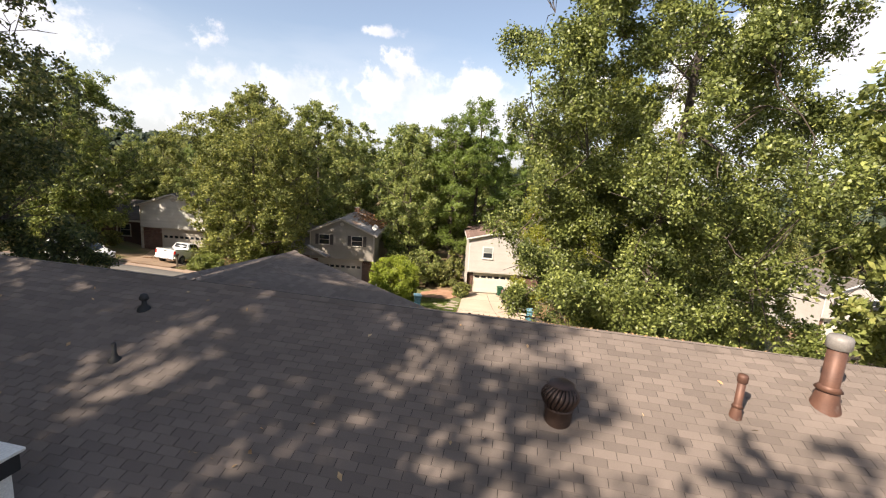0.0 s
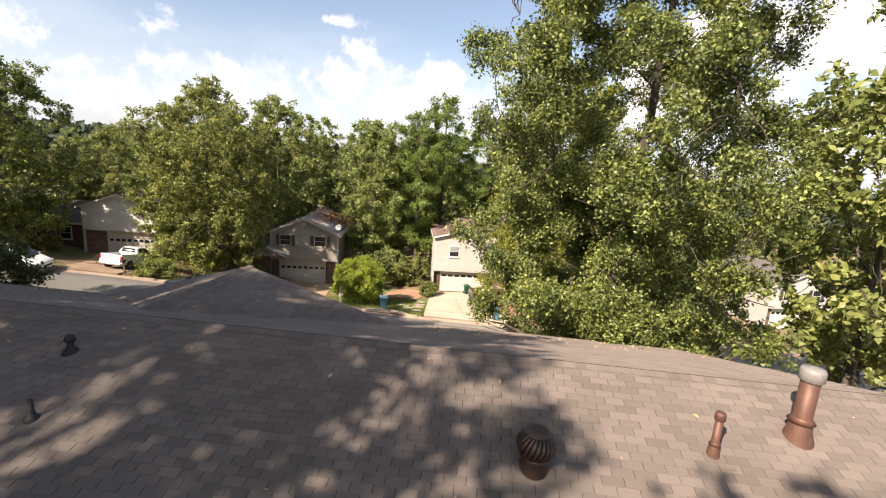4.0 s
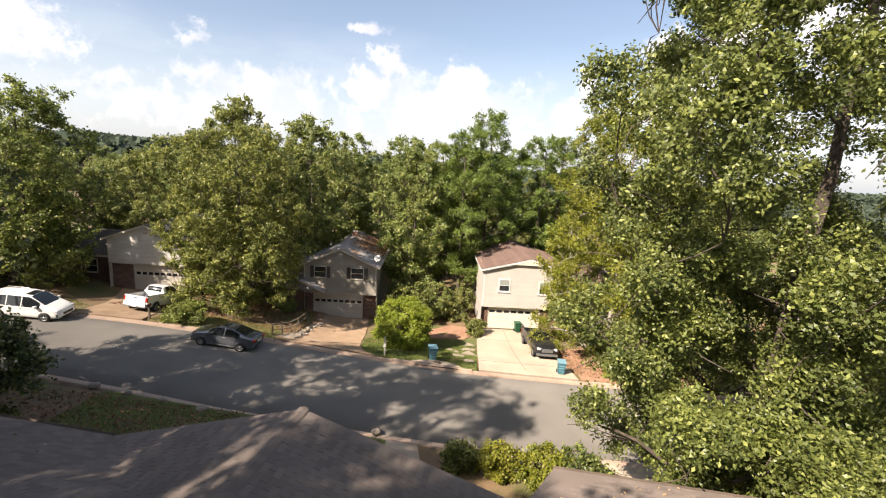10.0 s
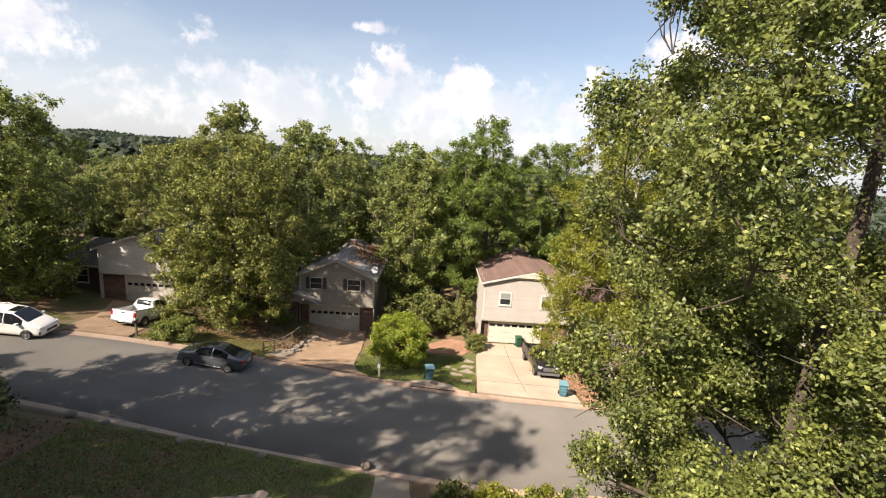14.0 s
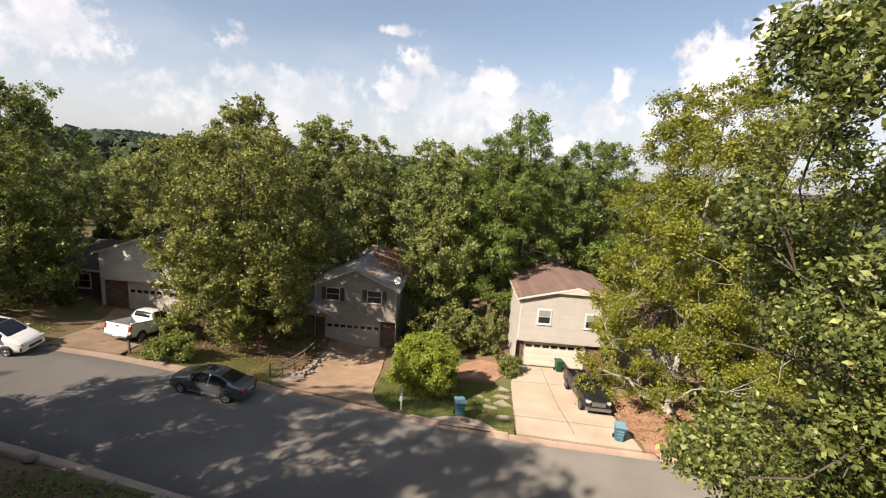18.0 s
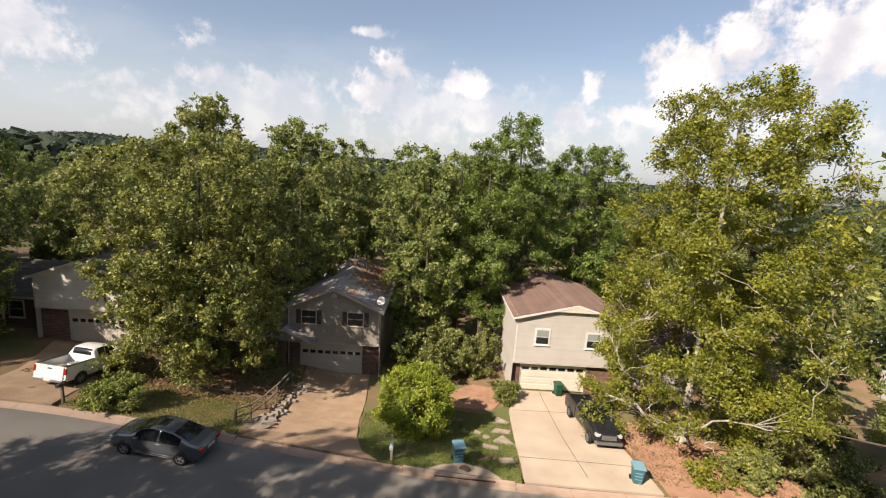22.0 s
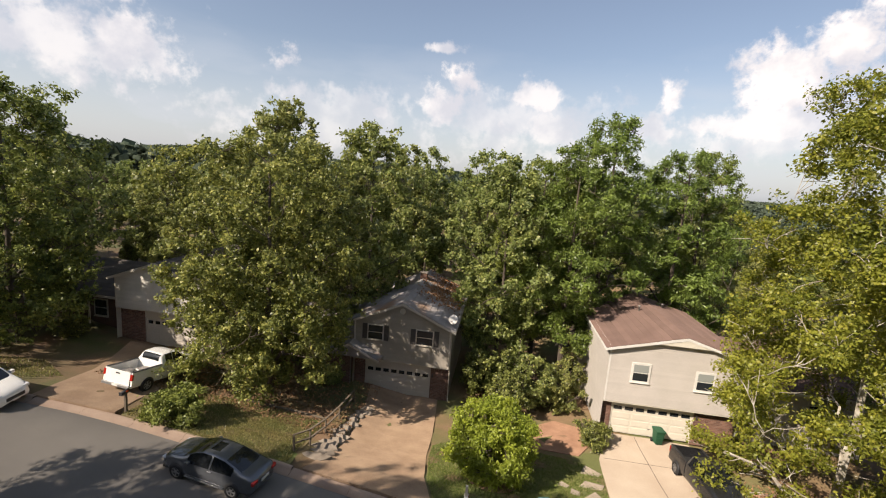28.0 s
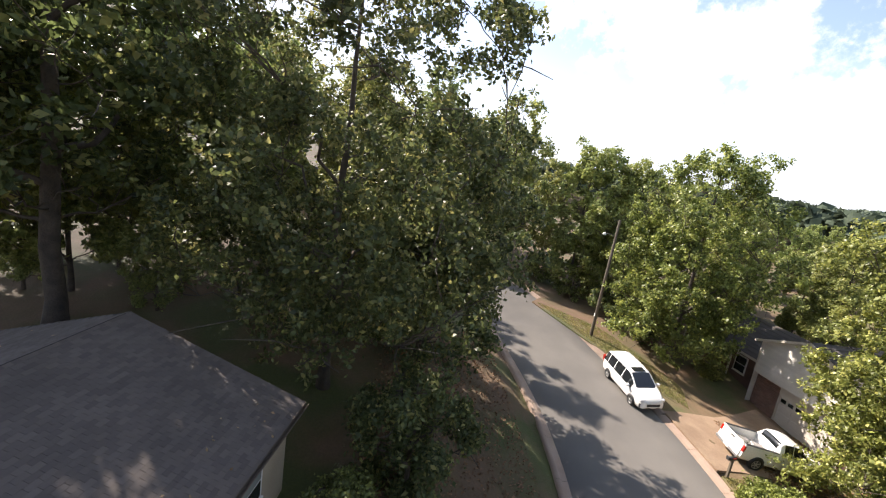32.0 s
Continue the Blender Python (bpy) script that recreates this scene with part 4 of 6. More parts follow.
FASCIA = material("brown_fascia", (0.16, 0.12, 0.09), 0.7, None, 2.0, 40, 0.1)
for u0, u1, v in ((U0, WING_U - WING_HALF, V_LEFT), (WING_U + WING_HALF + 1.0, U1, V_FRONT), (U0, U1, -V_BACK)):
    z = slope_z(v)
    s = 1 if v > 0 else -1
    part("fascia", slab(u0, u1, min(v, v + s * 0.03), max(v, v + s * 0.03), z - 0.2, z - 0.01), FASCIA, home)
    g = prism([(v + s * 0.03, z - 0.03), (v + s * 0.03, z - 0.14), (v + s * 0.12, z - 0.14), (v + s * 0.15, z - 0.03), (v + s * 0.14, z - 0.03), (v + s * 0.115, z - 0.13), (v + s * 0.04, z - 0.13), (v + s * 0.04, z - 0.03)], "x", u0, u1)
    part("gutter", g, FASCIA, home)
for sgn in (-1, 1):
    x1 = WING_U + sgn * (WING_HALF + 0.1)
    z1 = WING_Z - WING_PITCH * (WING_HALF + 0.1)
    part("rake_board", prism([(WING_U, WING_Z - 0.02), (x1, z1 - 0.02), (x1, z1 - 0.2), (WING_U, WING_Z - 0.2)], "y", V_LEFT + 0.05, V_LEFT + 0.08), FASCIA, home)
for v1 in (V_LEFT, -V_BACK):
    part("rake_board", prism([(0, RIDGE_Z - 0.02), (v1, slope_z(v1) - 0.02), (v1, slope_z(v1) - 0.2), (0, RIDGE_Z - 0.2)], "x", U0 - 0.03, U0), FASCIA, home)
for v1 in (V_FRONT, -V_BACK):
    part("rake_board", prism([(0, RIDGE_Z - 0.02), (v1, slope_z(v1) - 0.02), (v1, slope_z(v1) - 0.2), (0, RIDGE_Z - 0.2)], "x", U1, U1 + 0.03), FASCIA, home)


def sash_window(parent, x0, x1, z0, z1, y, frame_mat, trim=0.09, out=-1, shutter=None, mullion=True):
    """A double-hung window in a wall that faces -y (out=-1) or +y."""
    w = part("window", slab(x0 - trim, x1 + trim, min(y, y + out * 0.05), max(y, y + out * 0.05), z0 - trim, z1 + trim, bevel=0.008), frame_mat, parent)
    m = (z0 + z1) / 2
    for a, b in ((z0, m - 0.01), (m + 0.01, z1)):
        part("pane", slab(x0 + 0.025, x1 - 0.025, min(y + out * 0.045, y + out * 0.062), max(y + out * 0.045, y + out * 0.062), a + 0.02, b - 0.02), BLIND_GLASS if a > z0 and shutter is None and frame_mat is WHITE_TRIM else DARK_GLASS, w)
    part("window_sill", slab(x0 - trim - 0.03, x1 + trim + 0.03, min(y, y + out * 0.11), max(y, y + out * 0.11), z0 - trim - 0.05, z0 - trim, bevel=0.006), frame_mat, w)
    if shutter:
        for a in (x0 - trim - 0.42, x1 + trim + 0.04):
            sh = part("shutter", slab(a, a + 0.38, min(y, y + out * 0.04), max(y, y + out * 0.04), z0 - trim, z1 + trim, bevel=0.006), shutter, parent)
            n = 9
            for k in range(n):
                zz = z0 - trim + 0.07 + k * (z1 - z0 + 2 * trim - 0.14) / n
                part("louvre", slab(a + 0.05, a + 0.33, min(y + out * 0.04, y + out * 0.052), max(y + out * 0.04, y + out * 0.052), zz, zz + 0.07), shutter, sh)
    return w


for u in (-13.0, -10.6):
    sash_window(home, u, u + 1.3, slope_z(V_LEFT) - 1.9, slope_z(V_LEFT) - 0.75, V_LEFT - 0.4, WHITE_TRIM, out=1)
part("shutter_panel", slab(-9.0, -8.3, V_LEFT - 0.4, V_LEFT - 0.34, slope_z(V_LEFT) - 2.2, slope_z(V_LEFT) - 0.6), WHITE_TRIM, home)


# roof fittings, each standing on the back slope
def on_roof(u, v):
    return HOME @ pose(u, v, slope_z(v) + 0.008)


def roof_turbine(u, v):
    t = thing("turbine_vent", on_roof(u, v), "rusty brown round turbine vent on the brown shingle roof", "roof vent")
    part("flashing", slab(-0.26, 0.26, -0.27, 0.27, 0.0, 0.01, bevel=0.004, m=pose(0, 0, 0.0, math.degrees(math.atan(PITCH)))), SHINGLE, t)
    part("base", lathe([(0.2, -0.12), (0.2, 0.17), (0.215, 0.19), (0.19, 0.21)], 24), RUST_DARK, t)
    part("core", lathe([(0.14, 0.2), (0.2, 0.28), (0.2, 0.42), (0.12, 0.52), (0, 0.53)], 20), BLACK_RUBBER, t)
    for k in range(22):
        bm = bmesh.new()
        rows = []
        for j in range(8):
            s = j / 7
            z = 0.21 + 0.35 * s
            r = 0.185 + 0.075 * math.sin(math.pi * min(s * 1.05, 1)) - 0.1 * max(0, s - 0.6) ** 1.2 * 2
            a = 6.2832 * k / 22 + s * 0.55
            rows.append([bm.verts.new((r * math.cos(a), r * math.sin(a), z)), bm.verts.new(((r + 0.018) * math.cos(a + 0.12), (r + 0.018) * math.sin(a + 0.12), z)), bm.verts.new((r * 0.99 * math.cos(a + 0.21), r * 0.99 * math.sin(a + 0.21), z))])
        for p, q in zip(rows, rows[1:]):
            bm.faces.new((p[0], p[1], q[1], q[0])), bm.faces.new((p[1], p[2], q[2], q[1]))
        for f in bm.faces:
            f.smooth = True
        part("vane", bm, RUST_DARK, t)
    part("crown_cap", lathe([(0.19, 0.545), (0.17, 0.575), (0.09, 0.6), (0, 0.605)], 24), RUST_DARK, t)


def flue(u, v, r, h, name, label):
    t = thing(name, on_roof(u, v), label, "flue")
    part("flashing", lathe([(r * 2.0, -0.16), (r * 1.35, 0.1), (r * 1.2, h * 0.2), (r * 1.05, h * 0.24)], 22), RUST, t, "rust-stained metal cone")
    part("storm_collar", lathe([(r * 1.02, h * 0.24), (r * 1.45, h * 0.24), (r * 1.02, h * 0.3)], 22), RUST, t)
    part("pipe", lathe([(r, h * 0.1), (r, h * 0.86), (r * 0.96, h * 0.86)], 22), RUST, t)
    part("cap", lathe([(r * 1.12, h * 0.82), (r * 1.3, h * 0.84), (r * 1.3, h * 0.96), (r * 1.15, h * 1.0), (0, h * 1.02)], 22), GREY_CAP if r > 0.1 else RUST, t, "dull grey metal cap" if r > 0.1 else "")


def plumbing_vent(u, v, h, r):
    t = thing("plumbing_vent", on_roof(u, v), "short black plumbing vent pipe on the shingle roof", "roof vent")
    part("boot", lathe([(r * 3.2, -0.06), (r * 3.0, 0.02), (r * 1.5, 0.06), (r * 1.2, 0.12)], 16), BLACK_RUBBER, t)
    part("pipe", lathe([(r, 0), (r, h), (r * 0.8, h), (r * 0.8, h - 0.05), (0, h - 0.05)], 16), BLACK_RUBBER, t)
    return t


def hooded_vent(u, v):
    t = thing("hooded_vent", on_roof(u, v), "small black roof vent with a flared hood", "roof vent")
    part("boot", lathe([(0.15, -0.07), (0.12, 0.02), (0.05, 0.08), (0.045, 0.2)], 18), BLACK_RUBBER, t)
    part("hood", lathe([(0.045, 0.17), (0.085, 0.19), (0.09, 0.23), (0.055, 0.3), (0, 0.32)], 18), BLACK_RUBBER, t)


roof_turbine(7.4, -2.05)
flue(11.43, -1.02, 0.125, 1.12, "chimney_flue", "rust-brown metal chimney flue with a grey cap on the roof")
flue(10.0, -1.5, 0.055, 0.66, "vent_pipe", "thin rust-brown vent pipe with a cap on the roof")
hooded_vent(-0.63, -1.02)
plumbing_vent(0.03, -2.31, 0.3, 0.034)
mast = thing("chimney_stack", on_roof(0.86, -5.03), "white boxed chimney with a dark cap on the roof", "chimney")
part("stack", slab(-0.5, 0.32, -0.5, 0.36, -0.5, 0.75, bevel=0.01), WHITE_TRIM, mast)
part("cap", slab(-0.56, 0.38, -0.56, 0.42, 0.75, 0.98, bevel=0.015), BLACK_RUBBER, mast)
part("lid", slab(-0.6, 0.42, -0.6, 0.46, 0.98, 1.02, bevel=0.01), WHITE_TRIM, mast)


def roof_litter():
    """Fallen leaves and twigs on the roof."""
    rng = np.random.default_rng(8)
    n = 420
    u, v = rng.uniform(U0 + 0.3, U1 - 0.3, n), np.concatenate([rng.uniform(-7.5, -0.2, n // 3), rng.uniform(4.5, 8.6, n - n // 3)])
    ok = (v < V_LEFT - 0.1) | (u > WING_U + WING_HALF + 0.1)
    ok &= ~((np.abs(u - WING_U) < (v - wing_v0) / 0.909 + 0.2) & (v > wing_v0))
    u, v = u[ok], v[ok]
    c = np.stack([u, v, RIDGE_Z - PITCH * np.abs(v) + 0.03], 1)
    me = leaves("leaf_litter", c, np.tile([0.0, 0, 1.5], (len(c), 1)), 0.055, rng, 0.5)
    tagged(part("leaf_litter", me, material("dry_leaf", (0.36, 0.2, 0.1), 0.9, (0.5, 0.36, 0.2), 3.0, 30, 0.1, island=0.4), home), kind="stuff")


roof_litter()

# ---- houses over the street ----
SIDING_GREY = material("grey_siding", (0.32, 0.285, 0.24), 0.75, (0.27, 0.24, 0.2), 0.8, 40, 0.15, per_object=0.05)
SIDING_CREAM = material("cream_siding", (0.55, 0.505, 0.46), 0.6, (0.5, 0.46, 0.415), 0.8, 40, 0.1, per_object=0.03)
SIDING_PALE = material("pale_grey_siding", (0.6, 0.57, 0.52), 0.7, (0.52, 0.49, 0.44), 0.8, 40, 0.15, per_object=0.05)
BRICK = material("red_brown_brick", (0.19, 0.1, 0.072), 0.9, (0.13, 0.075, 0.055), 1.5, 60, 0.4, per_object=0.3)
MORTAR = material("mortar", (0.33, 0.28, 0.23), 0.95, None, 2.0, 60, 0.3)
CREAM_PAINT = material("cream_paint", (0.7, 0.65, 0.55), 0.5, (0.65, 0.6, 0.5), 0.7, 40, 0.08)
GREY_PAINT = material("grey_white_paint", (0.55, 0.5, 0.43), 0.6, (0.48, 0.43, 0.37), 0.7, 40, 0.08)
SHUTTER_DARK = material("dark_shutter", (0.07, 0.06, 0.055), 0.7, None, 2.0, 40, 0.1)
ROOF_GREY = material("weathered_grey_shingle", (0.3, 0.28, 0.27), 0.95, (0.2, 0.18, 0.17), 0.7, 25, 0.5, stain=(0.36, 0.2, 0.1), stain_scale=0.35, stain_low=0.55, per_object=0.12, bump_dist=0.02)
ROOF_RED = material("red_brown_shingle", (0.165, 0.105, 0.085), 0.95, (0.13, 0.082, 0.066), 0.8, 25, 0.5, per_object=0.12, bump_dist=0.02)
ROOF_DARK = material("dark_shingle", (0.13, 0.11, 0.1), 0.95, (0.09, 0.08, 0.07), 0.8, 25, 0.5, per_object=0.12, bump_dist=0.02)


def lap_siding(parent, x0, x1, z0, z1, y, mat, top=None, step=0.2, out=-1):
    """Lapped boards on a wall facing -y; top(x) bounds them under a gable: a pair of (peak x, peak z, eave z)."""
    n = max(1, int(round((z1 - z0) / step)))
    h = (z1 - z0) / n
    for k in range(n):
        a, b = z0 + k * h, z0 + (k + 1) * h
        xa, xb = x0, x1
        if top:
            px, pz, ez = top
            if b > ez:
                t = min(1.0, (b - ez) / (pz - ez))
                xa, xb = x0 + (px - x0) * t, x1 + (px - x1) * t
        if xb - xa < 0.1:
            continue
        bm = prism([(y, a), (y + out * 0.032, a), (y + out * 0.014, b + 0.01), (y, b + 0.01)], "x", xa, xb)
        part("siding_board", bm, mat, parent)


def side_siding(parent, x, y0, y1, z0, z1, mat, out=-1, step=0.22):
    n = max(1, int(round((z1 - z0) / step)))
    h = (z1 - z0) / n
    for k in range(n):
        a, b = z0 + k * h, z0 + (k + 1) * h
        bm = prism([(x, a), (x + out * 0.032, a), (x + out * 0.014, b + 0.01), (x, b + 0.01)], "y", y0, y1)
        part("siding_board", bm, mat, parent)


def brick_panel(parent, x0, x1, z0, z1, y, out=-1):
    """Bricks laid in running bond, proud of their mortar."""
    wall = part("brick_wall", slab(x0, x1, min(y, y - out * 0.1), max(y, y - out * 0.1), z0, z1), MORTAR, parent)
    bw, bh, j = 0.3, 0.12, 0.018
    me = None
    row = 0
    z = z0
    while z + bh <= z1 + 0.02:
        x = x0 - (row % 2) * bw / 2
        while x < x1:
            a, b = max(x, x0) + j / 2, min(x + bw, x1) - j / 2
            if b - a > 0.05:
                if abs(b - a - (bw - j)) < 1e-3:
                    if me is None:
                        bm = slab(0, bw - j, 0, 0.03, 0, bh - j, bevel=0.004)
                        me = bpy.data.meshes.new("brick")
                        bm.to_mesh(me)
                        bm.free()
                        me.materials.append(BRICK)
                    br = part("brick", me, None, wall)
                    br.location = (a, y - (0.015 if out < 0 else 0), z + j / 2)
                else:
                    part("brick", slab(a, b, y - 0.015, y + 0.015, z + j / 2, z + bh - j / 2), BRICK, wall)
            x += bw
        z += bh
        row += 1
    return wall


def garage_door(parent, x0, x1, z0, z1, y, paint, panes=8):
    d = part("garage_door", slab(x0, x1, y, y + 0.06, z0, z1), paint, parent)
    rows = 4
    h = (z1 - z0) / rows
    for r in range(rows):
        if r < rows - 1:
            for c in range(4):
                w = (x1 - x0) / 4
                part("door_panel", slab(x0 + c * w + 0.08, x0 + (c + 1) * w - 0.08, y - 0.022, y, z0 + r * h + 0.07, z0 + (r + 1) * h - 0.07, bevel=0.01), paint, d)
        else:
            w = (x1 - x0) / panes
            for c in range(panes):
                part("pane", slab(x0 + c * w + 0.1, x0 + (c + 1) * w - 0.1, y - 0.012, y - 0.002, z0 + r * h + 0.14, z1 - 0.14), DARK_GLASS, d)
    for a in (x0 - 0.1, x1):
        part("door_jamb", slab(a, a + 0.1, y - 0.05, y + 0.06, z0, z1), paint, parent)
    part("door_head", slab(x0 - 0.1, x1 + 0.1, y - 0.05, y + 0.06, z1, z1 + 0.14), paint, parent)
    part("door_handle", slab((x0 + x1) / 2 - 0.1, (x0 + x1) / 2 + 0.1, y - 0.05, y, z0 + h * 1.0, z0 + h * 1.0 + 0.04, bevel=0.01), GREY_CAP, d)
    return d


def gable_roof(parent, x0, x1, y0, y1, ze, zp, px, mat, over=0.35, thick=0.14, course=0.5):
    """Two slopes with lapped shingle courses; the ridge runs away from the street."""
    for s, xe in ((-1, x0), (1, x1)):
        dx = abs(px - xe)
        k = (zp - ze) / dx
        xo = xe + s * over
        zo = ze - k * over
        poly = [(px, zp), (xo, zo), (xo, zo - thick), (px, zp - thick)]
        sl = part("roof_slope", prism(poly, "y", y0 - over, y1 + over), mat, parent)
        n = int((dx + over) / course) + 1
        for j in range(n):
            a, b = j * (dx + over) / n, (j + 1) * (dx + over) / n
            bm = prism([(px + s * a, zp - k * a + 0.004), (px + s * b, zp - k * b + 0.03), (px + s * b, zp - k * b + 0.003)], "y", y0 - over, y1 + over)
            part("shingle_course", bm, mat, sl)
    capw = 0.14
    k1, k2 = (zp - ze) / (px - x0), (zp - ze) / (x1 - px)
    part("ridge_cap", prism([(px - capw, zp - k1 * capw + 0.02), (px, zp + 0.03), (px + capw, zp - k2 * capw + 0.02), (px, zp + 0.0)], "y", y0 - over, y1 + over), mat, parent)


def barge_boards(parent, x0, x1, y0, ze, zp, px, paint, over=0.35, deep=0.2):
    for s, xe in ((-1, x0), (1, x1)):
        k = (zp - ze) / abs(px - xe)
        xo = xe + s * over
        zo = ze - k * over
        part("barge_board", prism([(px, zp - 0.02), (xo, zo - 0.02), (xo, zo - deep), (px, zp - deep)], "y", y0 - over - 0.03, y0 - over), paint, parent)
        part("soffit", prism([(px, zp - deep + 0.02), (xo, zo - deep + 0.02), (xo, zo - deep), (px, zp - deep)], "y", y0 - over, y0), paint, parent)
        part("eave_fascia", slab(min(xo, xo + s * 0.03), max(xo, xo + s * 0.03), y0 - over, y0 + 12, zo - deep, zo - 0.02), paint, parent)


def satellite_dish(x, y, z):
    t = thing("satellite_dish", pose(x, y, z, 0, 0, -20), "white satellite dish on a bracket at the roof edge", "satellite dish")
    part("reflector", lathe([(0, 0), (0.18, 0.03), (0.36, 0.1), (0.37, 0.1), (0.36, 0.115), (0.17, 0.045), (0, 0.015)], 24, pose(0, -0.1, 0.5, 60)), WHITE_TRIM, t)
    part("mast", tubes("mast", [(np.array([[0, 0.1, -0.15], [0, 0.05, 0.3], [0, -0.05, 0.5]]), [0.025, 0.025, 0.025])], 8), GREY_CAP, t)
    part("arm", tubes("arm", [(np.array([[0, -0.1, 0.3], [0, -0.45, 0.42]]), [0.015, 0.012])], 6), GREY_CAP, t)
    part("receiver", slab(-0.06, 0.06, -0.53, -0.42, 0.4, 0.5, bevel=0.01), GREY_CAP, t)


def two_storey(name, x0, x1, y0, y1, zf, zj, ze, zp, px, door, wins, siding, paint, roofmat, brick, label, shutters, trim, lower_inset=0.45, gable_vent=True, panes=8):
    """A house end with a jettied upper storey over a wide garage."""
    h = thing(name, pose(0, 0, 0), label, "house")
    yl = y0 + lower_inset
    part("upper_wall", prism([(x0, zj), (x1, zj), (x1, ze), (px, zp - 0.1), (x0, ze)], "y", y0, y1), siding, h)
    lap_siding(h, x0, x1, zj, zp - 0.15, y0, siding, (px, zp - 0.1, ze))
    side_siding(h, x0, y0 + 0.02, y1, zf + 0.2, ze, siding)
    part("jetty_soffit", slab(x0, x1, y0, yl, zj - 0.1, zj), paint, h)
    part("lower_wall_side", slab(x0, x0 + 0.2, yl, y1, zf - 1.2, zj), siding, h)
    part("lower_wall_side", slab(x1 - 0.2, x1, yl, y1, zf - 1.2, zj), siding, h)
    part("lower_wall_back", slab(x0, x1, y1 - 0.2, y1, zf - 1.5, zj), siding, h)
    d0, d1, dz = door
    part("lintel", slab(x0, x1, yl, yl + 0.2, dz + 0.1, zj - 0.1), paint, h)
    for a, b in ((x0, d0 - 0.1), (d1 + 0.1, x1)):
        if b - a > 0.12:
            if brick:
                brick_panel(h, a, b, zf - 0.1, zj - 0.1, yl)
            else:
                part("pier", slab(a, b, yl, yl + 0.2, zf - 0.2, zj - 0.1), siding, h)
    garage_door(h, d0, d1, zf, dz, yl + 0.1, paint if not brick else paint, panes)
    for wx0, wx1, wz0, wz1 in wins:
        sash_window(h, wx0, wx1, wz0, wz1, y0 - 0.03, trim, trim=0.05 if shutters else 0.12, shutter=shutters)
    gable_roof(h, x0, x1, y0, y1, ze, zp, px, roofmat)
    barge_boards(h, x0, x1, y0, ze, zp, px, trim)
    for a in (x0, x1 - 0.12):
        part("corner_board", slab(a, a + 0.12, y0 - 0.045, y0 - 0.001, zj, ze - 0.05), trim, h)
    part("downspout", tubes("downspout", [(np.array([[x1 + 0.03, y0 + 0.1, ze - 0.2], [x1 + 0.05, y0 + 0.1, zj], [x1 + 0.05, yl + 0.05, zf + 0.1], [x1 + 0.2, yl - 0.1, zf]]), [0.04] * 4)], 6), trim, h)
    if gable_vent:
        part("gable_vent", lathe([(0, 0), (0.22, 0), (0.24, 0.03), (0.2, 0.05), (0, 0.04)], 20, pose(px, y0 - 0.03, zp - 0.75, 90)), trim, h)
    part("porch_lamp", slab(d1 + 0.2, d1 + 0.32, yl - 0.12, yl, dz - 0.3, dz - 0.05, bevel=0.01), SHUTTER_DARK, h)
    return h


def side_wing(h, x0, x1, y0, y1, zf, ze, zp, wallmat, roofmat, trim, wins, posts=0):
    """A one-storey wing whose ridge runs along the street, with a porch under the front slope."""
    ym = (y0 + y1) / 2
    part("wing_wall", slab(x0, x1, y0, y1, zf - 1.2, ze), wallmat, h)
    part("wing_gable", prism([(y0, ze), (y1, ze), (ym, zp)], "x", x0, x1), wallmat, h)
    for s, ye in ((-1, y0 - 0.6), (1, y1 + 0.4)):
        k = (zp - ze) / (ym - y0)
        zo = ze - k * (0.6 if s < 0 else 0.4)
        sl = part("wing_slope", prism([(ym, zp + 0.16), (ye, zo + 0.16), (ye, zo), (ym, zp)], "x", x0 - 0.3, x1 + 0.3), roofmat, h)
        n = int(abs(ym - ye) / 0.5) + 1
        for j in range(n):
            a, b = j / n, (j + 1) / n
            f = lambda t: (ym + (ye - ym) * t, zp + 0.16 + (zo - zp) * t)
            (ya, za), (yb, zb) = f(a), f(b)
            part("shingle_course", prism([(ya, za + 0.004), (yb, zb + 0.03), (yb, zb + 0.003)], "x", x0 - 0.3, x1 + 0.3), roofmat, sl)
    part("wing_fascia", slab(x0 - 0.3, x1 + 0.3, y0 - 0.63, y0 - 0.6, ze - (zp - ze) / (ym - y0) * 0.6 - 0.06, ze - (zp - ze) / (ym - y0) * 0.6 + 0.15), trim, h)
    for wx0, wx1, wz0, wz1 in wins:
        sash_window(h, wx0, wx1, wz0, wz1, y0 - 0.005, trim)
    for k in range(posts):
        px = x0 + 0.4 + k * (x1 - x0 - 0.8) / max(1, posts - 1)
        part("porch_post", slab(px - 0.06, px + 0.06, y0 - 0.55, y0 - 0.43, zf - 0.6, ze - 0.1, bevel=0.01), trim, h)


grey = two_storey("grey_house", -15.9, -8.15, 51.6, 64.0, -3.55, -0.5, 2.75, 4.45, -12.05, (-14.9, -9.7, -1.3), [(-14.75, -13.55, 1.2, 2.35), (-10.85, -9.55, 1.2, 2.35)], SIDING_GREY, GREY_PAINT, ROOF_GREY, True,
                  "grey two-storey house with dark shutters and a garage below", SHUTTER_DARK, GREY_PAINT)
side_wing(grey, -25.5, -15.9, 53.6, 61.9, -2.8, 0.6, 2.6, BRICK, ROOF_GREY, GREY_PAINT, [(-20.0, -18.9, -1.2, 0.1), (-23.0, -21.9, -1.2, 0.1)], 4)
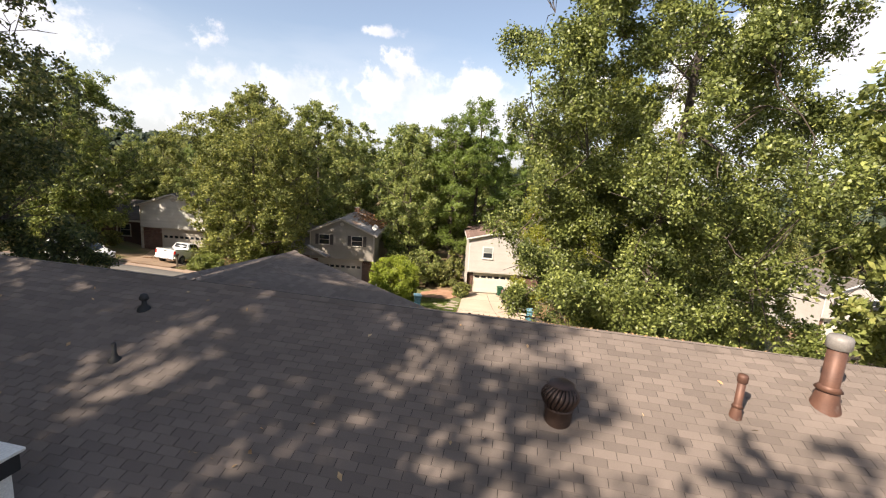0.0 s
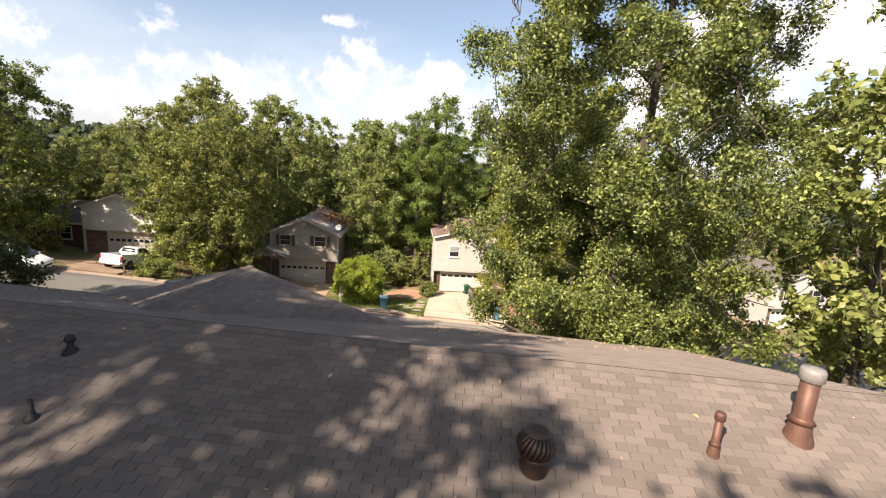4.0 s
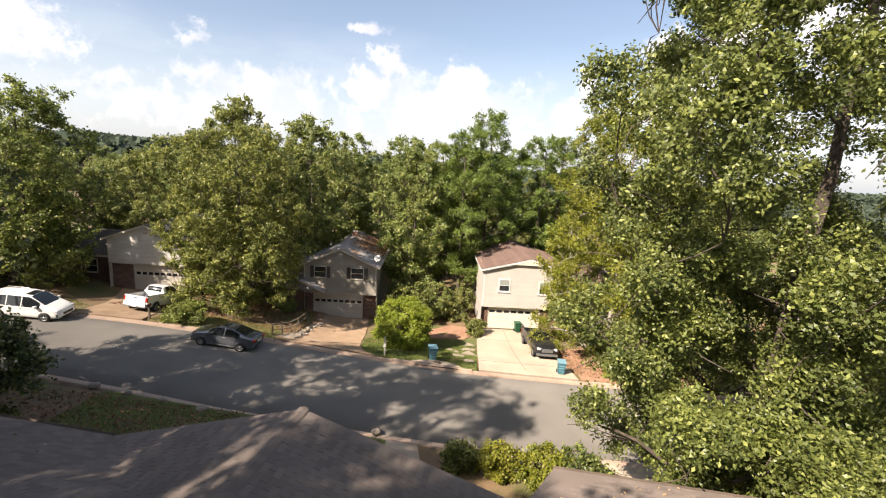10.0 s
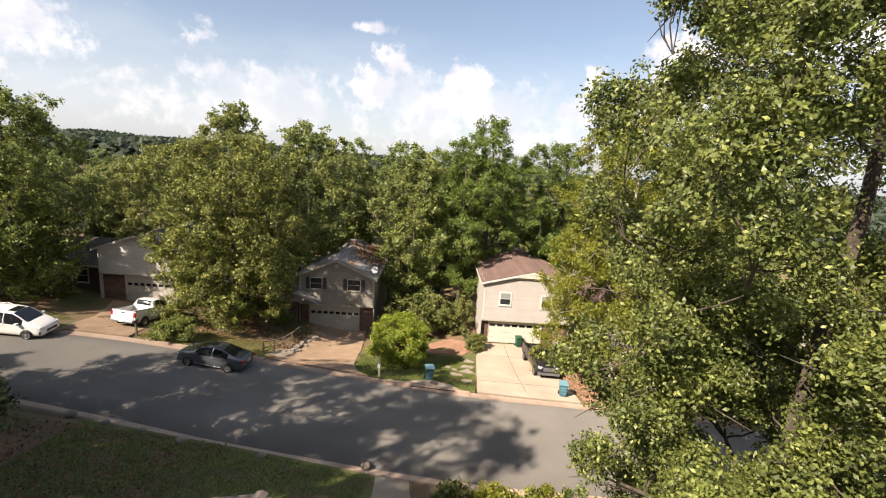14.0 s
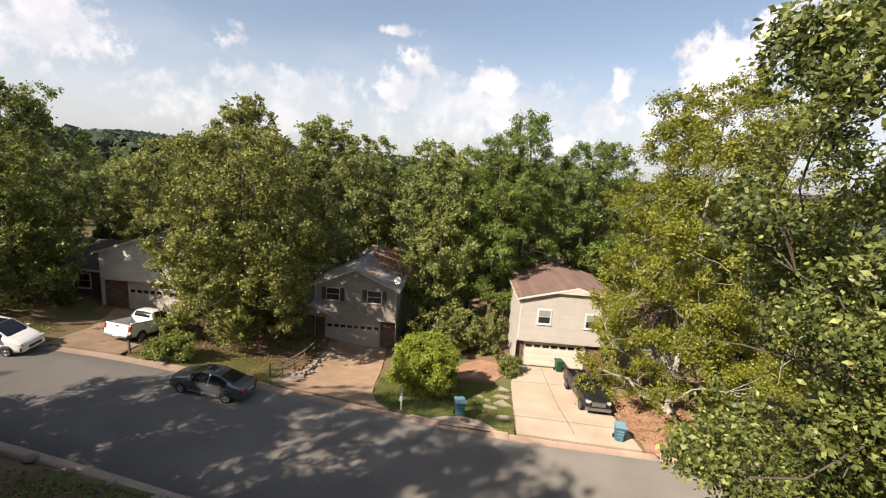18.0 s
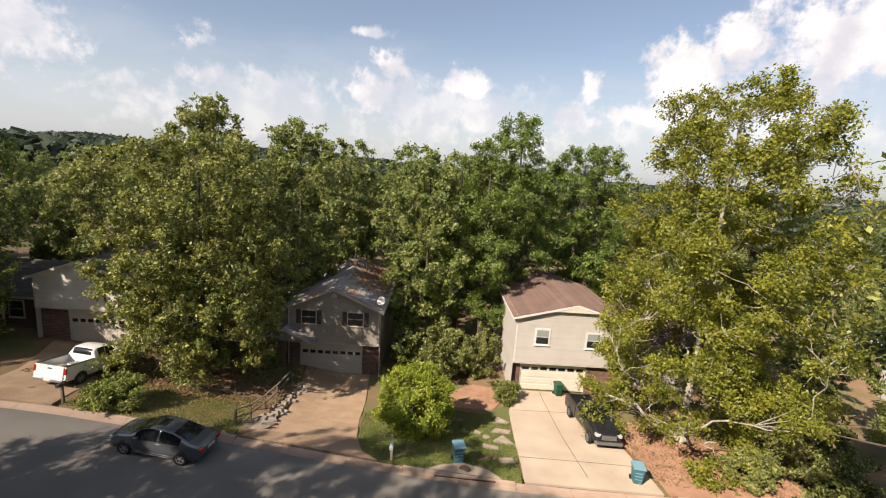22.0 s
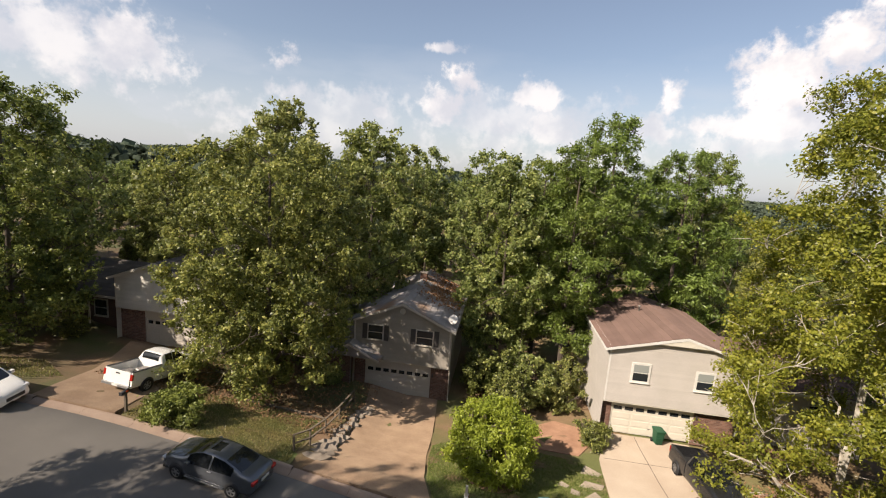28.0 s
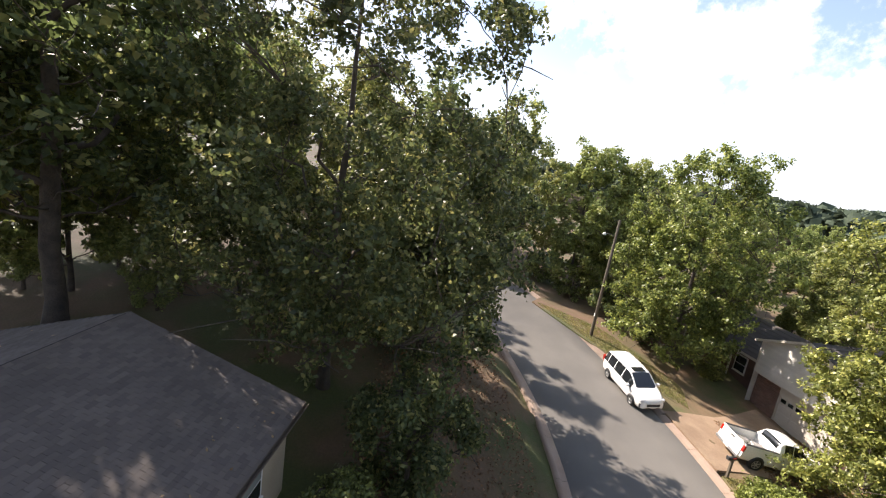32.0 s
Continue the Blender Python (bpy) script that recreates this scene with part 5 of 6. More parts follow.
# small porch gable beside the garage
pg = part("porch_gable", prism([(-18.1, -0.1), (-13.8, -0.1), (-15.9, 0.9)], "y", 50.6, 53.4), ROOF_GREY, grey)
for s in (-1, 1):
    xe = -15.9 + s * 2.47
    part("porch_slope", prism([(-15.9, 1.05), (xe, -0.12), (xe, -0.22), (-15.9, 0.93)], "y", 50.4, 53.4), ROOF_GREY, grey)
    part("barge_board", prism([(-15.9, 1.02), (xe, -0.14), (xe, -0.3), (-15.9, 0.85)], "y", 50.36, 50.4), GREY_PAINT, grey)
brick_panel(grey, -17.7, -16.0, -3.3, -0.15, 51.3)
stack = part("chimney", slab(-12.4, -11.75, 60.1, 60.8, 3.0, 4.95, bevel=0.01), BRICK, grey, "red-brown brick chimney")
part("chimney_cap", slab(-12.46, -11.69, 60.04, 60.86, 4.95, 5.03, bevel=0.01), MORTAR, stack)


def grey_roof_litter():
    """Orange leaves drifted on the back of the grey roof."""
    rng = np.random.default_rng(12)
    n = 2600
    x, y = -12.05 + rng.beta(1.6, 1.2, n) * 4.1, 64.0 - 9.5 * rng.beta(1.1, 1.6, n)
    k = (4.45 - 2.75) / 3.9
    c = np.stack([x, y, 4.45 - k * (x + 12.05) + 0.07], 1)
    me = leaves("leaf_litter", c, np.tile([0.3, 0.0, 1.5], (n, 1)), 0.085, rng, 0.6)
    tagged(part("leaf_litter", me, material("orange_leaf", (0.36, 0.18, 0.075), 0.9, (0.25, 0.12, 0.05), 3.0, 30, 0.1, island=0.4), grey), kind="stuff")


grey_roof_litter()
satellite_dish(-8.0, 51.4, 3.1)
cream = two_storey("cream_house", 3.25, 12.4, 50.2, 61.8, -3.25, -0.6, 3.5, 4.75, 8.1, (4.1, 9.55, -1.05), [(4.95, 6.0, 1.15, 2.35), (9.2, 10.25, 1.05, 2.25)], SIDING_CREAM, CREAM_PAINT, ROOF_RED, True,
                   "cream two-storey house with lapped siding and a garage below", None, WHITE_TRIM, gable_vent=False, panes=7)
side_wing(cream, 12.4, 22.3, 52.8, 60.8, -2.9, 1.0, 2.9, SIDING_CREAM, ROOF_RED, WHITE_TRIM, [(14.8, 15.9, -0.8, 0.45), (18.3, 19.4, -0.8, 0.45)], 0)
part("apex_panel", prism([(5.9, 4.07), (10.2, 4.07), (8.1, 4.68)], "y", 49.85, 50.14), CREAM_PAINT, cream)
for px, pz, py in ((6.9, 4.35, 56.8), (9.6, 4.1, 59.3)):
    part("roof_pipe", lathe([(0.07, -0.5), (0.07, 0.45), (0.1, 0.46), (0.1, 0.55), (0, 0.57)], 12, pose(px, py, pz)), GREY_CAP, cream)
west = two_storey("west_house", -34.2, -26.6, 48.6, 60.0, -0.7, 2.35, 4.9, 6.3, -30.4, (-32.0, -27.2, 1.5), [], SIDING_PALE, GREY_PAINT, ROOF_DARK, True,
                  "pale two-storey house with a garage below, dappled with shade", None, GREY_PAINT)
side_wing(west, -44.0, -34.2, 50.0, 58.0, 0.2, 2.9, 4.5, BRICK, ROOF_DARK, GREY_PAINT, [(-37.5, -36.4, 0.9, 2.2), (-41.5, -40.4, 0.9, 2.2)], 4)
east = two_storey("east_house", 42.5, 50.5, 46.5, 57.0, -5.0, -2.2, 0.6, 2.2, 46.5, (43.4, 48.4, -2.7), [(44.0, 45.0, -1.2, 0.1), (47.6, 48.6, -1.2, 0.1)], SIDING_CREAM, CREAM_PAINT, ROOF_DARK, True,
                  "cream two-storey house with dark shutters down the street", SHUTTER_DARK, WHITE_TRIM)
# houses half hidden in the trees up the street
far_house = two_storey("hidden_house", -62, -54, 8.0, 18.0, 4.2, 7.0, 9.5, 11.2, -58, (-61, -56, 6.4), [(-60.3, -59.2, 7.8, 9.0), (-57, -55.9, 7.8, 9.0)], SIDING_TAN, WHITE_TRIM, ROOF_DARK, True,
                       "tan two-storey house half hidden behind dark trees", None, WHITE_TRIM)

# ---- cars ----
def paint_material(name, base, rough=0.25, metal=0.0):
    mt = material(name, base, rough, tuple(c * 0.94 for c in base), 1.0, 4000, 0.0, metal=metal, coat=0.6)
    return mt


PAINT_WHITE = paint_material("white_car_paint", (0.78, 0.77, 0.74))
PAINT_SILVER = paint_material("silver_grey_car_paint", (0.14, 0.15, 0.165), 0.2, 0.5)
PAINT_BLACK = paint_material("black_car_paint", (0.018, 0.018, 0.02), 0.3)
CAR_GLASS = glass_material("car_glass", (0.012, 0.014, 0.016), 0.04)
TYRE = material("tyre_rubber", (0.022, 0.022, 0.022), 0.85, None, 5, 60, 0.2)
ALLOY = material("alloy", (0.5, 0.5, 0.5), 0.35, (0.4, 0.4, 0.4), 4, 40, 0.05, metal=0.8)
LAMP_CLEAR = glass_material("clear_lamp", (0.55, 0.56, 0.58), 0.1)
LAMP_RED = glass_material("red_lamp", (0.35, 0.015, 0.01), 0.15)
PLASTIC = material("dark_plastic", (0.03, 0.03, 0.032), 0.6, None, 4, 50, 0.1)


def ring(st):
    """Half a cross-section of a car body, from the sill up to the middle of the top."""
    x, zb, zbelt, zt, wb, wbelt, wt = st
    h = zbelt - zb
    return [(x, wb * 0.88, zb), (x, wb * 0.985, zb + 0.12 * h), (x, wb * 1.0, zb + 0.42 * h), (x, wbelt * 1.005, zb + 0.8 * h), (x, wbelt, zbelt),
            (x, wt + (wbelt - wt) * 0.4, zbelt + (zt - zbelt) * 0.55), (x, wt, zt - 0.035 * min(1, (zt - zbelt) * 4)), (x, wt * 0.88, zt - 0.006), (x, wt * 0.5, zt + 0.01), (x, 0, zt + 0.016)]


def car_body(parent, stations, paint, glass_side, glass_top, arches, wheel_r, skip=()):
    """The skin from its stations, with each pane cut out as a part of its own and dark wheel arches."""
    xs = sorted({s[0] for s in stations} | {v for a, b in glass_side for v in (a, b)} | {v for a, b, _ in glass_top for v in (a, b)})
    cols = list(zip(*stations))
    stations = [(x, *(float(np.interp(x, cols[0], c)) for c in cols[1:])) for x in xs]
    rows = [ring(s) for s in stations]
    m = len(rows[0])
    groups = {}
    for i in range(len(rows) - 1):
        xm = (stations[i][0] + stations[i + 1][0]) / 2
        for side in (1, -1):
            for j in range(m - 1):
                key = "body"
                if j in (4, 5):
                    for k, (a, b) in enumerate(glass_side):
                        if a < xm < b:
                            key = f"side_window {k} {side}"
                if j in (7, 8):
                    for k, (a, b, nm) in enumerate(glass_top):
                        if a < xm < b and (j == 8 or nm != "sunroof"):
                            key = f"{nm} {k}"
                groups.setdefault(key, []).append((i, j, side))
    for key, cells in groups.items():
        bm = bmesh.new()
        vs = {}

        def vert(i, j, side):
            y = rows[i][j][1] * side
            k = (i, j, side if abs(y) > 1e-6 else 0)
            if k not in vs:
                vs[k] = bm.verts.new((rows[i][j][0], y, rows[i][j][2]))
            return vs[k]

        for i, j, side in cells:
            q = [vert(i, j, side), vert(i + 1, j, side), vert(i + 1, j + 1, side), vert(i, j + 1, side)]
            bm.faces.new(q if side < 0 else q[::-1])
        if key == "body":
            for end in (0, len(rows) - 1):
                loop = [vert(end, j, 1) for j in range(m)] + [vert(end, j, -1) for j in range(m - 2, -1, -1)]
                try:
                    bm.faces.new(loop)
                except ValueError:
                    pass
        for f in bm.faces:
            f.smooth = True
        bmesh.ops.recalc_face_normals(bm, faces=bm.faces[:])
        nm = key.split()[0]
        ob = part(nm, bm, paint if nm == "body" else CAR_GLASS, parent)
        if nm == "body":
            me = ob.data
            mod = ob.modifiers.new("smooth", "SUBSURF")
            mod.levels = mod.render_levels = 1
    w = stations[len(stations) // 2][4]
    part("underbody", slab(stations[0][0] + 0.15, stations[-1][0] - 0.15, -w * 0.86, w * 0.86, stations[2][1] + 0.0, stations[2][1] + 0.25), PLASTIC, parent)
    for x in arches:
        for side in (1, -1):
            y = side * (w - 0.03)
            part("wheel_arch", lathe([(0, 0), (wheel_r * 1.17, 0), (wheel_r * 1.17, 0.035), (0, 0.035)], 24, pose(x, y, wheel_r * 1.02, 90 if side < 0 else -90)), PLASTIC, parent)


def wheel(parent, x, y, r, w=0.22, spokes=5):
    s = 1 if y > 0 else -1
    hub = part("wheel", lathe([(r * 0.62, -w / 2), (r * 0.95, -w / 2), (r, -w / 3), (r, w / 3), (r * 0.95, w / 2), (r * 0.7, w / 2 + 0.01), (r * 0.66, w / 2 - 0.01)], 28), TYRE, parent)
    hub.matrix_basis = pose(x, y, r, -90 * s)
    part("rim", lathe([(r * 0.7, w / 2 - 0.005), (r * 0.62, w / 2 + 0.004), (r * 0.6, w / 2 - 0.05), (0, w / 2 - 0.06)], 28), ALLOY, hub)
    for k in range(spokes):
        part("spoke", slab(-0.03, 0.03, 0.04, r * 0.62, w / 2 - 0.055, w / 2 - 0.005, bevel=0.006, m=pose(0, 0, 0, 0, 0, 360 / spokes * k)), ALLOY, hub)
    part("hub_cap", lathe([(0.06, w / 2 - 0.05), (0.055, w / 2), (0, w / 2 + 0.004)], 14), ALLOY, hub)


def sedan():
    t = thing("sedan_car", ground_pose(-16.95, 36.35, 173.5), "dark silver sedan parked along the kerb", "car")
    st = [(-2.42, 0.42, 0.78, 0.86, 0.6, 0.58, 0.5), (-2.36, 0.3, 0.9, 1.0, 0.8, 0.76, 0.66), (-2.1, 0.24, 0.96, 1.07, 0.88, 0.84, 0.72), (-1.75, 0.22, 0.98, 1.1, 0.9, 0.86, 0.72), (-1.25, 0.2, 0.97, 1.27, 0.91, 0.87, 0.66),
          (-0.8, 0.2, 0.96, 1.4, 0.91, 0.88, 0.62), (-0.2, 0.2, 0.95, 1.47, 0.91, 0.88, 0.62), (0.3, 0.2, 0.94, 1.46, 0.91, 0.88, 0.61), (0.75, 0.2, 0.93, 1.33, 0.91, 0.88, 0.64), (1.25, 0.2, 0.92, 1.06, 0.91, 0.87, 0.74),
          (1.7, 0.21, 0.88, 0.98, 0.9, 0.85, 0.72), (2.1, 0.22, 0.8, 0.9, 0.87, 0.8, 0.68), (2.36, 0.26, 0.68, 0.78, 0.76, 0.7, 0.58), (2.45, 0.36, 0.6, 0.66, 0.58, 0.55, 0.45)]
    car_body(t, st, PAINT_SILVER, [(-1.35, -0.26), (-0.18, 0.98)], [(0.38, 1.27, "windshield"), (-1.72, -0.84, "rear_window"), (-0.25, 0.2, "sunroof")], (1.45, -1.45), 0.33)
    for x in (1.45, -1.45):
        for y in (0.84, -0.84):
            wheel(t, x, y, 0.33)
    for s in (1, -1):
        part("headlight", slab(2.18, 2.38, min(s * 0.5, s * 0.76), max(s * 0.5, s * 0.76), 0.62, 0.74, bevel=0.03), LAMP_CLEAR, t)
        part("tail_light", slab(-2.44, -2.3, min(s * 0.48, s * 0.8), max(s * 0.48, s * 0.8), 0.76, 0.92, bevel=0.03), LAMP_RED, t)
        part("door_mirror", slab(0.72, 0.9, min(s * 0.9, s * 1.08), max(s * 0.9, s * 1.08), 0.95, 1.08, bevel=0.03), PAINT_SILVER, t)
        part("door_handle", slab(-0.35, -0.15, min(s * 0.895, s * 0.92), max(s * 0.895, s * 0.92), 0.84, 0.87, bevel=0.008), ALLOY, t)
        part("sill_strip", slab(-1.0, 1.05, min(s * 0.88, s * 0.93), max(s * 0.88, s * 0.93), 0.24, 0.28, bevel=0.008), ALLOY, t)
    part("number_plate", slab(-2.46, -2.43, -0.25, 0.25, 0.68, 0.8), WHITE_TRIM, t)
    part("grille", slab(2.4, 2.47, -0.35, 0.35, 0.42, 0.6, bevel=0.02), PLASTIC, t)


def minivan():
    t = thing("minivan", ground_pose(-31.8, 37.5, 3), "white minivan with dark windows parked against the kerb", "van")
    st = [(-2.52, 0.5, 0.95, 1.1, 0.7, 0.68, 0.6), (-2.46, 0.34, 1.05, 1.5, 0.9, 0.88, 0.66), (-2.25, 0.26, 1.08, 1.7, 0.97, 0.94, 0.72), (-1.8, 0.24, 1.08, 1.76, 0.99, 0.96, 0.74), (-1.0, 0.22, 1.07, 1.79, 0.99, 0.97, 0.74),
          (0.0, 0.22, 1.06, 1.79, 0.99, 0.97, 0.73), (0.6, 0.22, 1.05, 1.74, 0.99, 0.97, 0.71), (1.05, 0.22, 1.04, 1.5, 0.99, 0.96, 0.74), (1.55, 0.22, 1.02, 1.18, 0.98, 0.94, 0.8), (1.95, 0.23, 0.96, 1.06, 0.96, 0.9, 0.76),
          (2.3, 0.25, 0.84, 0.94, 0.9, 0.82, 0.68), (2.5, 0.3, 0.7, 0.8, 0.76, 0.7, 0.56), (2.56, 0.42, 0.62, 0.68, 0.55, 0.52, 0.42)]
    car_body(t, st, PAINT_WHITE, [(-2.3, -1.82), (-1.78, -0.95), (-0.9, 0.05), (0.1, 1.3)], [(0.6, 1.55, "windshield"), (-2.5, -2.25, "rear_window")], (1.6, -1.45), 0.34)
    part("sunroof", slab(0.05, 0.55, -0.42, 0.42, 1.795, 1.812, bevel=0.006), CAR_GLASS, t)
    for y in (0.55, -0.55):
        part("roof_rail", tubes("roof_rail", [(np.array([[-2.0, y, 1.76], [-1.9, y, 1.86], [-0.6, y, 1.88], [-0.3, y, 1.8]]), [0.022] * 4)], 6), ALLOY, t)
    for x in (1.6, -1.45):
        for y in (0.92, -0.92):
            wheel(t, x, y, 0.34)
    for s in (1, -1):
        part("headlight", slab(2.15, 2.42, min(s * 0.5, s * 0.84), max(s * 0.5, s * 0.84), 0.72, 0.88, bevel=0.04), LAMP_CLEAR, t)
        part("tail_light", slab(-2.53, -2.3, min(s * 0.74, s * 0.95), max(s * 0.74, s * 0.95), 0.9, 1.3, bevel=0.03), LAMP_RED, t)
        part("door_mirror", slab(1.0, 1.2, min(s * 0.98, s * 1.2), max(s * 0.98, s * 1.2), 1.05, 1.22, bevel=0.04), PAINT_WHITE, t)
        part("door_handle", slab(0.0, 0.2, min(s * 0.985, s * 1.01), max(s * 0.985, s * 1.01), 0.9, 0.94, bevel=0.01), ALLOY, t)
    part("grille", slab(2.5, 2.58, -0.45, 0.45, 0.48, 0.66, bevel=0.02), PLASTIC, t)
    part("number_plate", slab(2.56, 2.59, -0.2, 0.2, 0.4, 0.5), WHITE_TRIM, t)


def pickup(name, x, y, turn, paint, label, load=False, gate_down=False):
    t = thing(name, ground_pose(x, y, turn), label, "pickup truck")
    cab = [(-0.75, 0.5, 1.18, 1.25, 0.97, 0.94, 0.7), (-0.7, 0.42, 1.2, 1.72, 0.99, 0.96, 0.68), (-0.5, 0.4, 1.2, 1.84, 1.0, 0.97, 0.7), (0.1, 0.4, 1.19, 1.88, 1.0, 0.97, 0.71), (0.65, 0.4, 1.18, 1.84, 1.0, 0.97, 0.69),
           (1.0, 0.4, 1.17, 1.55, 1.0, 0.96, 0.74), (1.35, 0.4, 1.16, 1.26, 1.0, 0.95, 0.82), (1.9, 0.4, 1.1, 1.2, 0.99, 0.93, 0.8), (2.5, 0.42, 1.02, 1.12, 0.97, 0.9, 0.76), (2.82, 0.45, 0.9, 1.02, 0.9, 0.84, 0.7), (2.92, 0.55, 0.8, 0.9, 0.76, 0.7, 0.6)]
    cab = [(x, zb, zbelt * 1.14, zt * (1.06 if zt > 1.4 else 1.15), a, b, c) for x, zb, zbelt, zt, a, b, c in cab]
    car_body(t, cab, paint, [(-0.45, 0.08), (0.12, 1.15)], [(0.7, 1.35, "windshield"), (-0.74, -0.6, "rear_window")], (1.95,), 0.39)
    bed = part("bed_floor", slab(-2.85, -0.75, -0.9, 0.9, 0.62, 0.72), PLASTIC, t)
    for s in (1, -1):
        part("bed_side", prism([(s * 0.83, 0.6), (s * 0.83, 1.38), (s * 0.95, 1.38), (s * 0.99, 1.1), (s * 1.0, 0.7), (s * 0.95, 0.45)], "x", -2.85, -0.74), paint, t)
        part("bed_rail", slab(-2.85, -0.74, min(s * 0.81, s * 0.97), max(s * 0.81, s * 0.97), 1.38, 1.41, bevel=0.01), PLASTIC, t)
        part("tail_light", slab(-2.9, -2.78, min(s * 0.84, s * 1.0), max(s * 0.84, s * 1.0), 0.92, 1.28, bevel=0.02), LAMP_RED, t)
        part("headlight", slab(2.6, 2.88, min(s * 0.55, s * 0.9), max(s * 0.55, s * 0.9), 0.92, 1.12, bevel=0.03), LAMP_CLEAR, t)
        part("door_mirror", slab(0.95, 1.12, min(s * 1.0, s * 1.25), max(s * 1.0, s * 1.25), 1.32, 1.58, bevel=0.03), PLASTIC if paint is PAINT_BLACK else paint, t)
        part("wheel_arch", lathe([(0, 0), (0.46, 0), (0.46, 0.04), (0, 0.04)], 24, pose(-1.75, s * 0.985, 0.42, 90 if s < 0 else -90)), PLASTIC, t)
        part("door_handle", slab(0.0, 0.2, min(s * 0.99, s * 1.02), max(s * 0.99, s * 1.02), 1.18, 1.22, bevel=0.01), PLASTIC, t)
    part("tailgate", slab(-2.9, -2.84, -0.84, 0.84, 0.6, 1.38, bevel=0.015), paint, t)
    part("tailgate_handle", slab(-2.92, -2.9, -0.14, 0.14, 1.17, 1.25, bevel=0.006), PLASTIC, t)
    part("rear_bumper", slab(-3.0, -2.85, -0.95, 0.95, 0.44, 0.6, bevel=0.03), ALLOY, t)
    part("front_bumper", slab(2.82, 3.02, -0.95, 0.95, 0.44, 0.64, bevel=0.04), ALLOY if paint is PAINT_BLACK else paint, t)
    part("grille", slab(2.86, 2.96, -0.5, 0.5, 0.76, 1.06, bevel=0.02), ALLOY if paint is PAINT_BLACK else PLASTIC, t)
    part("number_plate", slab(-3.02, -3.0, -0.2, 0.2, 0.48, 0.58), WHITE_TRIM, t)
    for wx in (1.95, -1.75):
        for wy in (0.91, -0.91):
            wheel(t, wx, wy, 0.39, 0.26, 6)
    return t


def ground_pose(x, y, turn):
    """A pose on the ground, tipped as the ground slopes."""
    a = radians(turn)
    f, s = Vector((math.cos(a), math.sin(a), 0)), Vector((-math.sin(a), math.cos(a), 0))

    def z(p):
        yy = p.y - float(bend(np.array(p.x)))
        return float(road_z(np.array(p.x))) + 0.05 if ROAD_NEAR < yy < ROAD_FAR else gz(p.x, p.y) + 0.02

    c = Vector((x, y, 0))
    zf, zr, zl, zs = z(c + f * 1.5), z(c - f * 1.5), z(c + s * 0.8), z(c - s * 0.8)
    up = Vector((f.x * 3, f.y * 3, zf - zr)).cross(Vector((s.x * 1.6, s.y * 1.6, zl - zs))).normalized()
    fx = Vector((f.x * 3, f.y * 3, zf - zr)).normalized()
    sy = up.cross(fx)
    m = Matrix((fx, sy, up)).transposed().to_4x4()
    m.translation = (x, y, (zf + zr + zl + zs) / 4)
    return m


sedan()
minivan()
pk = pickup("pickup_truck", -26.4, 43.5, 87, PAINT_WHITE, "white pickup truck with gear in its bed on a driveway")
pickup("pickup_truck", 8.2, 44.8, -88, PAINT_BLACK, "black pickup truck on the pale concrete driveway")


def bed_gear():
    rng = np.random.default_rng(4)
    for k in range(7):
        m = pk.matrix_basis @ pose(-2.4 + 0.26 * k, rng.uniform(-0.5, 0.5), 0.72, 0, 0, rng.uniform(0, 90))
        s = rng.uniform(0.12, 0.26)
        b = thing("tool_crate", m, "pale crate of gear in the pickup bed", "crate", "gear in the pickup bed")
        part("box", slab(-s, s, -s * 0.8, s * 0.8, 0, s * 1.4, bevel=0.02), WHITE_TRIM if k % 3 else GREY_CAP, b)
        part("lid", slab(-s * 1.05, s * 1.05, -s * 0.85, s * 0.85, s * 1.4, s * 1.5, bevel=0.01), GREY_CAP, b)


bed_gear()

# ---- kerbs, drives, lawns ----
def arc(cx, cy, r, a0, a1, n=8):
    return [(cx + r * math.cos(radians(a0 + (a1 - a0) * k / n)), cy + r * math.sin(radians(a0 + (a1 - a0) * k / n))) for k in range(n + 1)]


KY = ROAD_FAR + 0.62
patch("grey_drive", [(-13.6, KY), (-6.3, KY), (-7.3, 38.9), (-7.9, 40.6), (-8.3, 43.5), (-8.4, 46.5), (-8.9, 52.3), (-14.5, 52.3), (-13.4, 46.0), (-13.0, 41.0)], AGGREGATE, 0.05, "brown exposed-aggregate driveway, dappled with shade", "driveway")
patch("cream_drive", [(1.75, KY), (9.6, KY), (9.5, 44.0), (9.6, 50.5), (3.7, 50.5), (2.6, 46.8), (2.05, 41.0)], DRIVE_PALE, 0.05, "pale tan concrete driveway with cast joints", "driveway")
for x0, y0, x1, y1 in ((2.0, 39.9, 9.6, 40.0), (2.9, 47.0, 9.55, 47.0), (5.6, 38.2, 5.8, 50.4)):
    n = 24
    v, f = [], []
    dx, dy = x1 - x0, y1 - y0
    L = math.hypot(dx, dy)
    px, py = -dy / L * 0.022, dx / L * 0.022
    for k in range(n + 1):
        x, y = x0 + dx * k / n, y0 + dy * k / n
        for s in (-1, 1):
            v.append((x + s * px, y + s * py, gz(x, y) + 0.056))
    f = [(2 * k, 2 * k + 2, 2 * k + 3, 2 * k + 1) for k in range(n)]
    tagged(part("drive_joint", raw_mesh("drive_joint", v, f), material("dark_joint", (0.12, 0.09, 0.07), 0.95, None, 3, 40, 0.1)), "dark joint across the concrete driveway", "joint", kind="structure")
patch("west_drive", [(-29.6, KY), (-24.6, KY), (-24.9, 40.0), (-25.3, 44.0), (-27.7, 48.6), (-33.0, 48.6), (-30.5, 43.0)], AGGREGATE, 0.04, "brown gravelly driveway under the white pickup", "driveway")
